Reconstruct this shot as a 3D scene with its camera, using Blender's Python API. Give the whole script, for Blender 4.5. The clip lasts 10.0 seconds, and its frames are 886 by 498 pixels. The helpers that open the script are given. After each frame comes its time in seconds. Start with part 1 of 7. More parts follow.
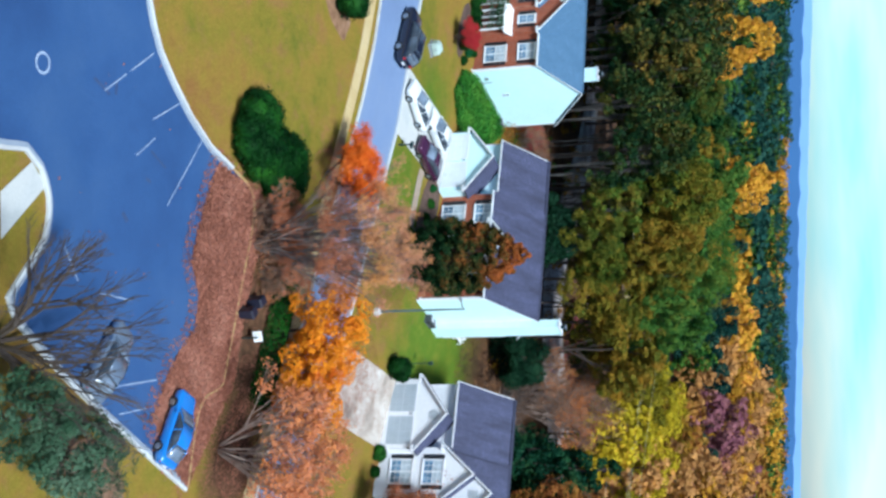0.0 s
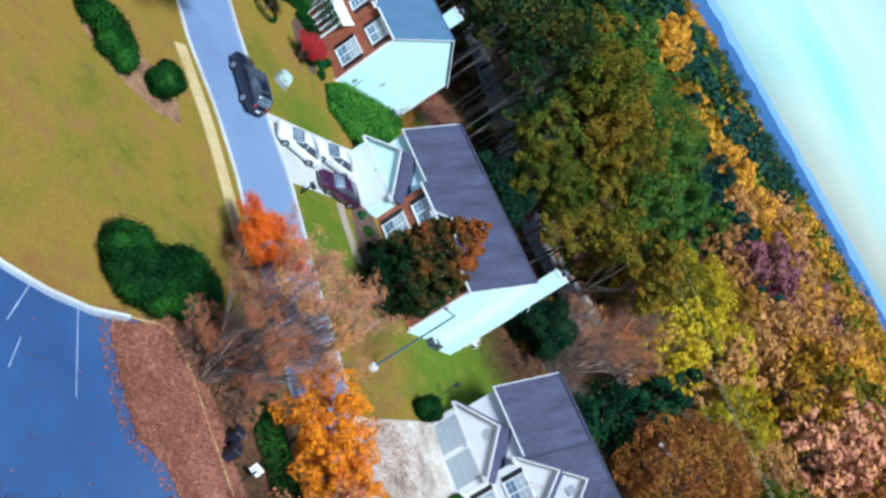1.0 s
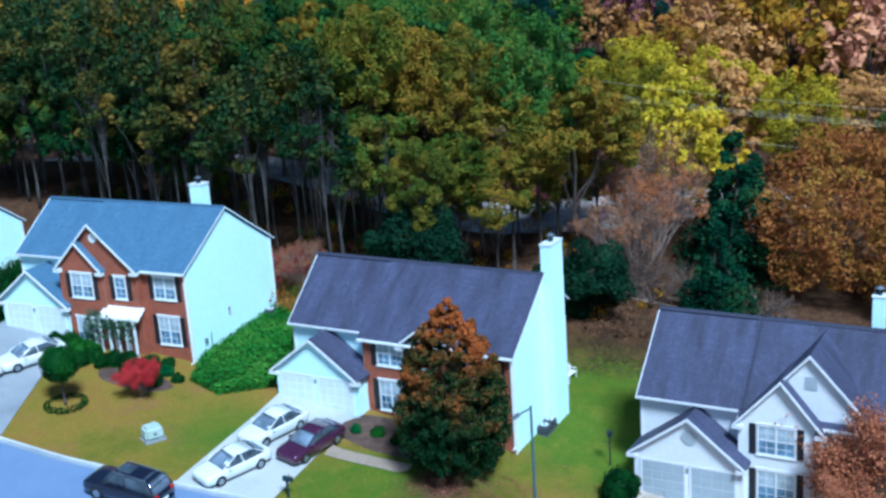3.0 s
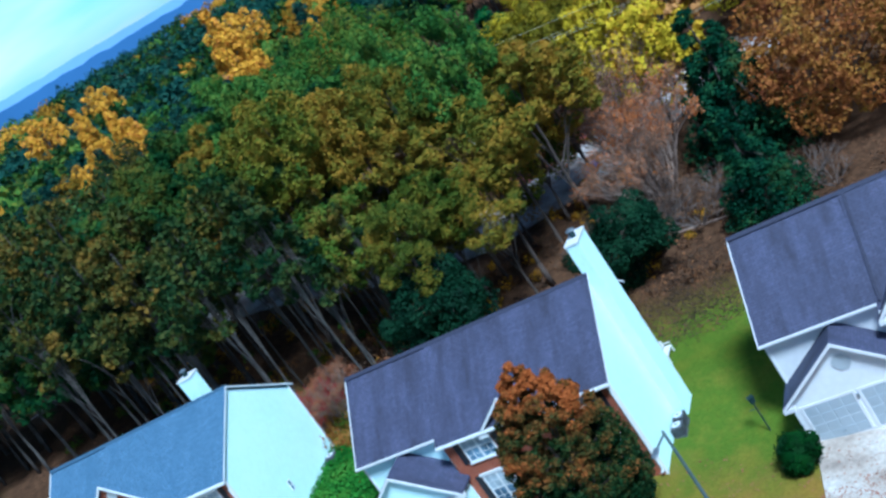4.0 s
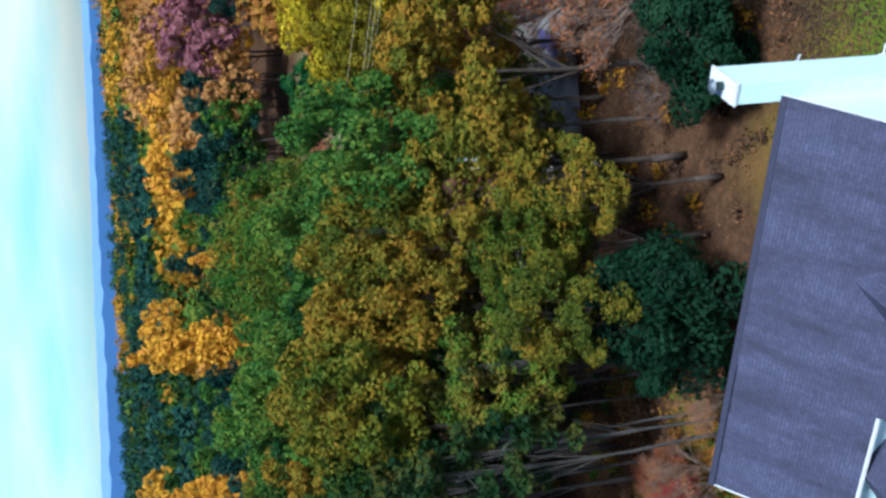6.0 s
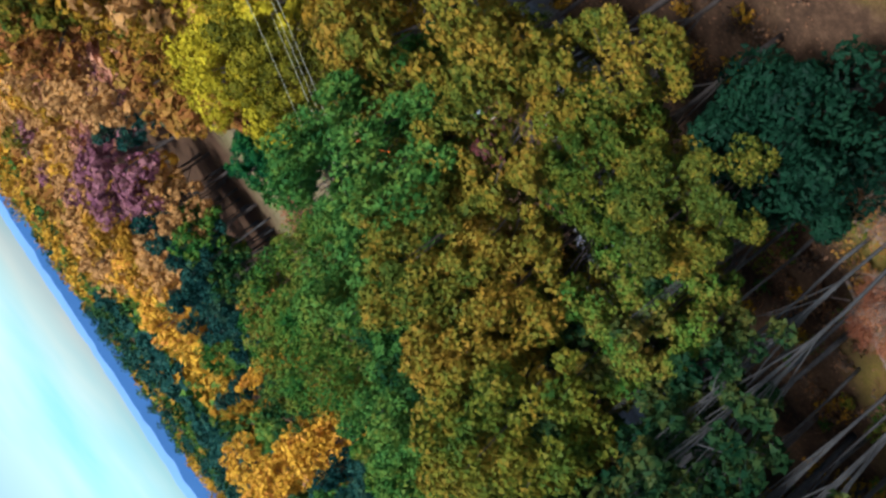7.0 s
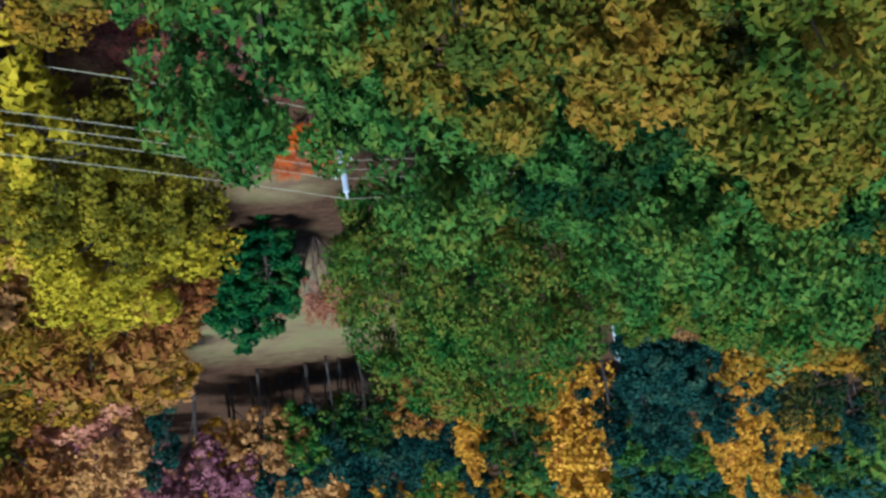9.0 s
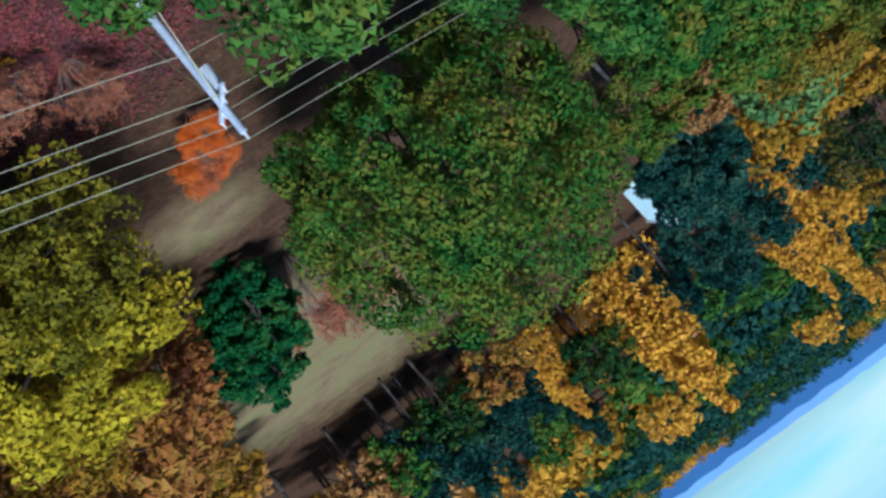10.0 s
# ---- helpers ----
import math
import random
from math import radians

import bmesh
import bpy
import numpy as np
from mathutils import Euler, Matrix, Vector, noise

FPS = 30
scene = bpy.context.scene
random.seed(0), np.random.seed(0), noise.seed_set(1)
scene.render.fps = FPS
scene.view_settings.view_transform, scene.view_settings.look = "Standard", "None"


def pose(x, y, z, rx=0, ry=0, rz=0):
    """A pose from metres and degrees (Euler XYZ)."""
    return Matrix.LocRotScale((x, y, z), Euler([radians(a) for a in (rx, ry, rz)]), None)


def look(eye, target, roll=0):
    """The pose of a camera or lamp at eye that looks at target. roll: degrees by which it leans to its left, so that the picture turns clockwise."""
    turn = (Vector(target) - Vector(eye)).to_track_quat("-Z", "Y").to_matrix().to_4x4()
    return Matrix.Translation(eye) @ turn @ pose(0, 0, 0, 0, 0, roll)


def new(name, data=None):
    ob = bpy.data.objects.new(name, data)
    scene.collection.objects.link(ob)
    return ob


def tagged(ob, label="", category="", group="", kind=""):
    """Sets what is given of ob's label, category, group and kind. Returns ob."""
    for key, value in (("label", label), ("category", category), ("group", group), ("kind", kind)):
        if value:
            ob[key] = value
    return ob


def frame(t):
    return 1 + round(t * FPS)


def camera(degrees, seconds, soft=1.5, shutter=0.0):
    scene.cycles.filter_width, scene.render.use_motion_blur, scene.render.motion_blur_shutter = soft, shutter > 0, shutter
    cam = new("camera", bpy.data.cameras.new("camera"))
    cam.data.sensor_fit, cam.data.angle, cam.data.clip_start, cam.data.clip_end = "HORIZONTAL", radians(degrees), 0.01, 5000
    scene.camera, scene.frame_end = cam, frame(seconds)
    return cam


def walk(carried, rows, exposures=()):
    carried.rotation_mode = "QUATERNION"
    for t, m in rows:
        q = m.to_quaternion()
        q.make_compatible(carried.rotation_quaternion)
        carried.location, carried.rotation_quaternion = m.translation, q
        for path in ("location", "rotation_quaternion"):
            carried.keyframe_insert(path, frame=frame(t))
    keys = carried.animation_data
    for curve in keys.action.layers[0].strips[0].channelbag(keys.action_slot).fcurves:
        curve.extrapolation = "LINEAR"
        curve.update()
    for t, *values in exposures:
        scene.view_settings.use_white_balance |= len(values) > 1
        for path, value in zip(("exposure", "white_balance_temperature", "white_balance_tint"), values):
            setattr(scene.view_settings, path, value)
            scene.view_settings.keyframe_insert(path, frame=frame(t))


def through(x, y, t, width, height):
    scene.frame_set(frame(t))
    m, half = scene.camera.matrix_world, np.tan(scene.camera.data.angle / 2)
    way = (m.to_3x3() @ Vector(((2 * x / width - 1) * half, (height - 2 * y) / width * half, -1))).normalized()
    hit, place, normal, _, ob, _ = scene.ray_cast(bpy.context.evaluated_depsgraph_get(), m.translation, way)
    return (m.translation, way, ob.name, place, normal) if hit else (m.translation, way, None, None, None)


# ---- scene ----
cam = camera(40.05, 10.0, soft=2.8)
# seconds, eye x y z, yaw, pitch, lean to the left
PATH = [
    (0.0, 0.000, 0.000, 35.200, -4.673, -16.322, 87.533),
    (0.5, 0.729, 5.432, 35.146, -4.636, -16.258, 72.264),
    (1.0, 1.438, 10.847, 35.079, -4.572, -16.177, 57.021),
    (1.5, 2.112, 16.278, 35.022, -4.471, -16.107, 41.779),
    (2.0, 2.765, 21.723, 34.992, -4.354, -16.038, 26.530),
    (2.5, 3.394, 27.203, 35.025, -4.228, -15.964, 11.254),
    (3.0, 4.047, 32.695, 35.083, -4.115, -15.899, -4.042),
    (3.5, 4.800, 38.187, 35.142, -4.047, -15.861, -19.353),
    (4.0, 5.578, 43.682, 35.209, -3.999, -15.836, -34.685),
    (4.5, 6.314, 49.192, 35.288, -3.955, -15.815, -50.046),
    (5.0, 7.052, 54.699, 35.368, -3.925, -15.796, -65.431),
    (5.5, 7.829, 60.183, 35.448, -3.922, -15.767, -80.840),
    (6.0, 8.604, 65.657, 35.507, -3.931, -15.745, -96.268),
    (6.5, 9.342, 71.125, 35.507, -3.935, -15.746, -111.712),
    (7.0, 10.078, 76.596, 35.503, -3.943, -15.754, -127.171),
    (7.5, 10.838, 82.073, 35.539, -3.960, -15.751, -142.649),
    (8.0, 11.620, 87.578, 35.605, -3.979, -15.752, -158.122),
    (8.5, 12.429, 93.133, 35.679, -3.986, -15.785, -173.562),
    (9.0, 13.268, 98.733, 35.845, -4.000, -15.791, -188.989),
    (9.5, 14.168, 104.412, 36.281, -4.042, -15.689, -204.420),
    (10.0, 15.048, 110.072, 36.693, -4.082, -15.582, -219.830),
]
walk(cam, [(t, pose(x, y, z, 90 + pitch, 0, yaw) @ pose(0, 0, 0, 0, 0, lean)) for t, x, y, z, yaw, pitch, lean in PATH], [(0.0, 0.84, 5280, 4), (1.5, 0.82, 5230, 3), (2.5, 0.7, 4540, 1), (4.5, 0.7, 4640, 0), (5.5, 0.78, 5080, 5), (7.0, 0.8, 5330, 8), (8.0, 0.64, 5080, 5), (8.5, 0.63, 4900, 3), (10.0, 0.46, 4880, 6)])

# ---- world, sun, exposure ----
world = bpy.data.worlds.new("sky")
scene.world = world
world.use_nodes = True
wn, wl = world.node_tree.nodes, world.node_tree.links
sky = wn.new("ShaderNodeTexSky")
sky.sky_type, sky.sun_disc = "NISHITA", False
sky.sun_elevation, sky.sun_rotation = radians(51), radians(165)
sky.air_density, sky.dust_density, sky.ozone_density = 1.0, 0.8, 2.0
# thin broken cloud: blue shows through here and there
veil = wn.new("ShaderNodeTexNoise")
veil.inputs["Scale"].default_value, veil.inputs["Detail"].default_value = 2.2, 5.0
cloud = wn.new("ShaderNodeValToRGB")
cloud.color_ramp.elements[0].position, cloud.color_ramp.elements[0].color = 0.36, (0.55, 0.88, 1.0, 1)
cloud.color_ramp.elements[1].position, cloud.color_ramp.elements[1].color = 0.52, (1.08, 1.02, 0.98, 1)
tint = wn.new("ShaderNodeMix")
tint.data_type, tint.blend_type = "RGBA", "MULTIPLY"
tint.inputs[0].default_value = 1.0
stretch = wn.new("ShaderNodeMapping")
stretch.inputs["Scale"].default_value = (1.0, 1.0, 5.0)
wl.new(wn.new("ShaderNodeTexCoord").outputs["Generated"], stretch.inputs[0])
wl.new(stretch.outputs[0], veil.inputs["Vector"])
wl.new(veil.outputs["Fac"], cloud.inputs[0])
wl.new(sky.outputs[0], tint.inputs[6])
wl.new(cloud.outputs[0], tint.inputs[7])
height = wn.new("ShaderNodeSeparateXYZ")
wl.new(wn.new("ShaderNodeTexCoord").outputs["Generated"], height.inputs[0])
haze = wn.new("ShaderNodeMapRange")
haze.interpolation_type = "SMOOTHSTEP"
for name, value in (("From Min", 0.02), ("From Max", 0.4), ("To Min", 2.8), ("To Max", 1.0)):
    haze.inputs[name].default_value = value
wl.new(height.outputs["Z"], haze.inputs["Value"])
glow = wn.new("ShaderNodeVectorMath")
glow.operation = "SCALE"
wl.new(tint.outputs[2], glow.inputs[0])
wl.new(haze.outputs[0], glow.inputs["Scale"])
wl.new(glow.outputs[0], wn["Background"].inputs[0])
wn["Background"].inputs[1].default_value = 0.035
sun = new("sun", bpy.data.lights.new("sun", "SUN"))
sun.data.energy, sun.data.angle, sun.data.color = 3.5, radians(14), (1.0, 0.95, 0.86)
sun.matrix_world = look((22, -84, 108), (0, 0, 0))

# ---- ground heights ----
GY = np.array([-60, 33, 55, 68.2, 88, 110, 143, 159.5, 187, 220, 264, 330, 4000])
GZ = np.array([-1.65, -1.32, -0.33, 1.1, 3.3, 5.72, 9.13, 9.46, 7.7, 5.5, 3.3, 2.2, 2.2])


def ground(x, y):
    z = np.interp(y, GY, GZ)
    k = np.interp(y, [33, 60, 143, 198], [0.05, 0.08, 0.08, 0.03])
    w = min(max((y - 330) / 900, 0.0), 1.0)
    return float(z - k * 44 * math.tanh((x - 11.8) / 44) - w * 0.045 * min(max(x - 0.09 * y, -400), 500))


# ---- building helpers ----
def mesh_of(name, verts, faces, mats, smooth=False):
    me = bpy.data.meshes.new(name)
    me.from_pydata(verts, [], faces)
    for m in mats if isinstance(mats, (list, tuple)) else [mats]:
        me.materials.append(m)
    if smooth:
        me.shade_smooth()
    return me


def thing(name, m, label, category, group="", kind=""):
    ob = new(name)
    ob.matrix_world = m
    return tagged(ob, label, category, group, kind)


def part(name, bm, material, parent, label="", smooth=False):
    me = bpy.data.meshes.new(name)
    bm.to_mesh(me)
    bm.free()
    for m in material if isinstance(material, (list, tuple)) else [material]:
        me.materials.append(m)
    if smooth:
        me.shade_smooth()
    ob = new(name, me)
    ob.parent = parent
    return tagged(ob, label)


def part_mesh(name, me, parent, label="", m=None):
    ob = new(name, me)
    ob.parent = parent
    if m is not None:
        ob.matrix_basis = m
    return tagged(ob, label)


def quad(bm, *pts):
    return bm.faces.new([bm.verts.new(p) for p in pts])


def hexa(bm, b, t):
    """A solid from four bottom and four top corners, both anticlockwise from above."""
    v = [bm.verts.new(p) for p in (*b, *t)]
    for f in ((3, 2, 1, 0), (4, 5, 6, 7), (0, 1, 5, 4), (1, 2, 6, 5), (2, 3, 7, 6), (3, 0, 4, 7)):
        bm.faces.new([v[i] for i in f])


def box(bm, x0, x1, y0, y1, z0, z1):
    c = [(x0, y0), (x1, y0), (x1, y1), (x0, y1)]
    hexa(bm, [(x, y, z0) for x, y in c], [(x, y, z1) for x, y in c])


def boxes(*dims):
    bm = bmesh.new()
    for d in dims:
        box(bm, *d)
    return bm


def bevelled(bm, width, segments=1):
    bmesh.ops.bevel(bm, geom=bm.edges[:], offset=width, segments=segments, affect="EDGES", clamp_overlap=True)
    return bm


def tube(bm, a, b, r0, r1, n=8, caps=True):
    a, b = Vector(a), Vector(b)
    d = (b - a).normalized()
    s = d.cross(Vector((0, 0, 1)) if abs(d.z) < 0.95 else Vector((1, 0, 0))).normalized()
    t = d.cross(s)
    ring = [[bm.verts.new(p + (s * math.cos(k * math.tau / n) + t * math.sin(k * math.tau / n)) * r) for k in range(n)] for p, r in ((a, r0), (b, r1))]
    for k in range(n):
        bm.faces.new((ring[0][k], ring[0][(k + 1) % n], ring[1][(k + 1) % n], ring[1][k]))
    if caps:
        bm.faces.new(ring[0][::-1])
        bm.faces.new(ring[1])


def resample(line, n):
    p = np.array(line, float)
    s = np.concatenate([[0], np.cumsum(np.linalg.norm(np.diff(p, axis=0), axis=1))])
    q = np.linspace(0, s[-1], n)
    return np.stack([np.interp(q, s, p[:, i]) for i in range(2)], 1)


def ribbon(name, left, right, lift, material, n=40, m=6, kind="structure", label="", category="", skirt=0.0):
    """A sheet between two lines of the plan, laid on the ground."""
    a, b = resample(left, n), resample(right, n)
    verts, faces = [], []
    for i in range(n):
        for j in range(m):
            p = a[i] + (b[i] - a[i]) * j / (m - 1)
            verts.append((p[0], p[1], ground(p[0], p[1]) + lift))
    for i in range(n - 1):
        for j in range(m - 1):
            k = i * m + j
            faces.append((k, k + 1, k + m + 1, k + m))
    ob = new(name, mesh_of(name, verts, faces, material))
    bm = bmesh.new()
    bm.from_mesh(ob.data)
    bmesh.ops.recalc_face_normals(bm, faces=bm.faces)
    if sum(f.normal.z for f in bm.faces) < 0:
        bmesh.ops.reverse_faces(bm, faces=bm.faces)
    bm.to_mesh(ob.data)
    bm.free()
    return tagged(ob, label, category, "", kind)


def offset_line(line, d):
    p = np.array(line, float)
    t = np.gradient(p, axis=0)
    t /= np.linalg.norm(t, axis=1)[:, None]
    return p + np.stack([-t[:, 1], t[:, 0]], 1) * d


def kerb(name, line, width, height, material, label, n=60, gutter=None, side=1):
    """A raised kerb along a line, one stone after the other, and its flat gutter."""
    p = resample(line, n)
    q = offset_line(p, width * side)
    bm = bmesh.new()
    for i in range(n - 1):
        e = 0.012
        a0, a1, b0, b1 = p[i] + (p[i + 1] - p[i]) * e, p[i + 1], q[i] + (q[i + 1] - q[i]) * e, q[i + 1]
        cs = [a0, a1, b1, b0] if side > 0 else [a0, b0, b1, a1]
        hexa(bm, [(c[0], c[1], ground(*c) - 0.05) for c in cs], [(c[0], c[1], ground(*c) + height) for c in cs])
    me = bpy.data.meshes.new(name)
    bm.to_mesh(me)
    bm.free()
    me.materials.append(material)
    ob = tagged(new(name, me), label, "kerb", "", "structure")
    if gutter:
        g = offset_line(p, -0.28 * side)
        ribbon(name + "_gutter", p, g, 0.045, gutter, n, 2, label="pale concrete gutter along the kerb", category="gutter")
    return ob


# ---- materials ----
def shader(name):
    m = bpy.data.materials.new(name)
    m.use_nodes = True
    n, l = m.node_tree.nodes, m.node_tree.links
    return m, n, l, n["Principled BSDF"]


def noise_of(n, l, scale, detail=4.0, rough=0.6, vec=None):
    t = n.new("ShaderNodeTexNoise")
    t.inputs["Scale"].default_value, t.inputs["Detail"].default_value, t.inputs["Roughness"].default_value = scale, detail, rough
    if vec is not None:
        l.new(vec, t.inputs["Vector"])
    return t.outputs["Fac"]


def ramp(n, l, fac, stops):
    r = n.new("ShaderNodeValToRGB")
    e = r.color_ramp.elements
    while len(e) < len(stops):
        e.new(0.5)
    for k, (p, c) in zip(e, stops):
        k.position, k.color = p, (*c, 1)
    l.new(fac, r.inputs[0])
    return r.outputs[0]


def mixc(n, l, fac, a, b, mode="MIX"):
    x = n.new("ShaderNodeMix")
    x.data_type, x.blend_type = "RGBA", mode
    for sock, v in ((x.inputs[0], fac), (x.inputs[6], a), (x.inputs[7], b)):
        if hasattr(v, "default_value"):
            l.new(v, sock)
        else:
            sock.default_value = v if isinstance(v, (int, float)) else (*v, 1)
    return x.outputs[2]


def bump(n, l, bsdf, height, strength, distance):
    b = n.new("ShaderNodeBump")
    b.inputs["Strength"].default_value, b.inputs["Distance"].default_value = strength, distance
    l.new(height, b.inputs["Height"])
    l.new(b.outputs[0], bsdf.inputs["Normal"])


def surface(name, colors, big=0.3, fine=8.0, rough=0.8, bumps=0.3, depth=0.02, metal=0.0, spec=0.5, fine_amount=0.35):
    """A surface that varies at two scales: broad patches between the given colours, and a fine grain."""
    m, n, l, b = shader(name)
    pos = n.new("ShaderNodeNewGeometry").outputs["Position"]
    k = len(colors)
    c = ramp(n, l, noise_of(n, l, big, 5, 0.65, pos), [(0.3 + 0.4 * i / max(k - 1, 1), col) for i, col in enumerate(colors)])
    f = noise_of(n, l, fine, 6, 0.7, pos)
    g = ramp(n, l, f, [(0.25, (1 - fine_amount,) * 3), (0.75, (1 + fine_amount,) * 3)])
    l.new(mixc(n, l, 1.0, c, g, "MULTIPLY"), b.inputs["Base Color"])
    b.inputs["Roughness"].default_value, b.inputs["Metallic"].default_value, b.inputs["Specular IOR Level"].default_value = rough, metal, spec
    if bumps:
        bump(n, l, b, f, bumps, depth)
    return m


def plain(name, color, rough=0.5, metal=0.0, coat=0.0, vary=0.12):
    m, n, l, b = shader(name)
    pos = n.new("ShaderNodeNewGeometry").outputs["Position"]
    g = ramp(n, l, noise_of(n, l, 1.7, 6, 0.7, pos), [(0.3, (1 - vary,) * 3), (0.7, (1 + vary,) * 3)])
    l.new(mixc(n, l, 1.0, color, g, "MULTIPLY"), b.inputs["Base Color"])
    b.inputs["Roughness"].default_value, b.inputs["Metallic"].default_value, b.inputs["Coat Weight"].default_value = rough, metal, coat
    return m


def leaf(name, colors, spread=0.14, through=0.09, rough=0.6, rise=None):
    """Leaves: each one takes its own colour; whole boughs lean to one side of the range."""
    m, n, l, b = shader(name)
    geo = n.new("ShaderNodeNewGeometry")
    info = n.new("ShaderNodeObjectInfo")
    big = noise_of(n, l, 0.45, 3, 0.6, geo.outputs["Position"])
    add = n.new("ShaderNodeMath")
    add.operation = "MULTIPLY_ADD"
    l.new(geo.outputs["Random Per Island"], add.inputs[0])
    add.inputs[1].default_value = spread
    l.new(big, add.inputs[2])
    sub = n.new("ShaderNodeMath")
    sub.operation = "MULTIPLY_ADD"
    l.new(info.outputs["Random"], sub.inputs[0])
    sub.inputs[1].default_value = 0.2
    sub.inputs[2].default_value = -0.1 - spread / 2
    tot = n.new("ShaderNodeMath")
    l.new(add.outputs[0], tot.inputs[0])
    l.new(sub.outputs[0], tot.inputs[1])
    if rise:
        sep = n.new("ShaderNodeSeparateXYZ")
        l.new(n.new("ShaderNodeTexCoord").outputs["Object"], sep.inputs[0])
        mr = n.new("ShaderNodeMapRange")
        mr.inputs["From Min"].default_value, mr.inputs["From Max"].default_value = rise
        mr.inputs["To Min"].default_value, mr.inputs["To Max"].default_value = -0.3, 0.27
        l.new(sep.outputs["Z"], mr.inputs["Value"])
        up = n.new("ShaderNodeMath")
        l.new(tot.outputs[0], up.inputs[0])
        l.new(mr.outputs[0], up.inputs[1])
        tot = up
    k = len(colors)
    c = ramp(n, l, tot.outputs[0], [(0.28 + 0.44 * i / max(k - 1, 1), col) for i, col in enumerate(colors)])
    l.new(c, b.inputs["Base Color"])
    b.inputs["Roughness"].default_value, b.inputs["Specular IOR Level"].default_value = rough, 0.06
    tr = n.new("ShaderNodeBsdfTranslucent")
    l.new(c, tr.inputs[0])
    mx = n.new("ShaderNodeMixShader")
    mx.inputs[0].default_value = through
    l.new(b.outputs[0], mx.inputs[1])
    l.new(tr.outputs[0], mx.inputs[2])
    l.new(mx.outputs[0], n["Material Output"].inputs[0])
    return m


def brick_mat(name, a, b2, mortar):
    m, n, l, b = shader(name)
    tc = n.new("ShaderNodeTexCoord")
    mp = n.new("ShaderNodeMapping")
    mp.inputs["Rotation"].default_value = (radians(90), 0, 0)
    l.new(tc.outputs["Object"], mp.inputs[0])
    t = n.new("ShaderNodeTexBrick")
    l.new(mp.outputs[0], t.inputs["Vector"])
    for k, v in (("Scale", 1.0), ("Brick Width", 0.21), ("Row Height", 0.075), ("Mortar Size", 0.008)):
        t.inputs[k].default_value = v
    for k, v in (("Color1", a), ("Color2", b2), ("Mortar", mortar)):
        t.inputs[k].default_value = (*v, 1)
    g = ramp(n, l, noise_of(n, l, 1.3, 5, 0.7, tc.outputs["Object"]), [(0.3, (0.75,) * 3), (0.7, (1.2,) * 3)])
    l.new(mixc(n, l, 1.0, t.outputs[0], g, "MULTIPLY"), b.inputs["Base Color"])
    b.inputs["Roughness"].default_value = 0.85
    bump(n, l, b, t.outputs["Fac"], -0.4, 0.01)
    return m


def shingle_mat(name, a, b2, c2):
    """Asphalt shingles in overlapping courses, with weathered streaks down the slope."""
    m, n, l, b = shader(name)
    tc = n.new("ShaderNodeTexCoord")
    t = n.new("ShaderNodeTexBrick")
    l.new(tc.outputs["UV"], t.inputs["Vector"])
    for k, v in (("Scale", 1.0), ("Brick Width", 0.33), ("Row Height", 0.145), ("Mortar Size", 0.012), ("Mortar Smooth", 0.4)):
        t.inputs[k].default_value = v
    for k, v in (("Color1", a), ("Color2", b2), ("Mortar", tuple(0.55 * x for x in a))):
        t.inputs[k].default_value = (*v, 1)
    mp = n.new("ShaderNodeMapping")
    mp.inputs["Scale"].default_value = (1.0, 0.22, 1.0)
    l.new(tc.outputs["UV"], mp.inputs[0])
    st = noise_of(n, l, 0.9, 6, 0.7, mp.outputs[0])
    col = mixc(n, l, ramp(n, l, st, [(0.4, (0, 0, 0)), (0.66, (0.9,) * 3)]), t.outputs[0], c2)
    pos = n.new("ShaderNodeNewGeometry").outputs["Position"]
    g = ramp(n, l, noise_of(n, l, 5.0, 5, 0.8, pos), [(0.3, (0.78,) * 3), (0.7, (1.2,) * 3)])
    l.new(mixc(n, l, 1.0, col, g, "MULTIPLY"), b.inputs["Base Color"])
    b.inputs["Roughness"].default_value = 0.75
    bump(n, l, b, t.outputs["Fac"], -0.5, 0.012)
    return m


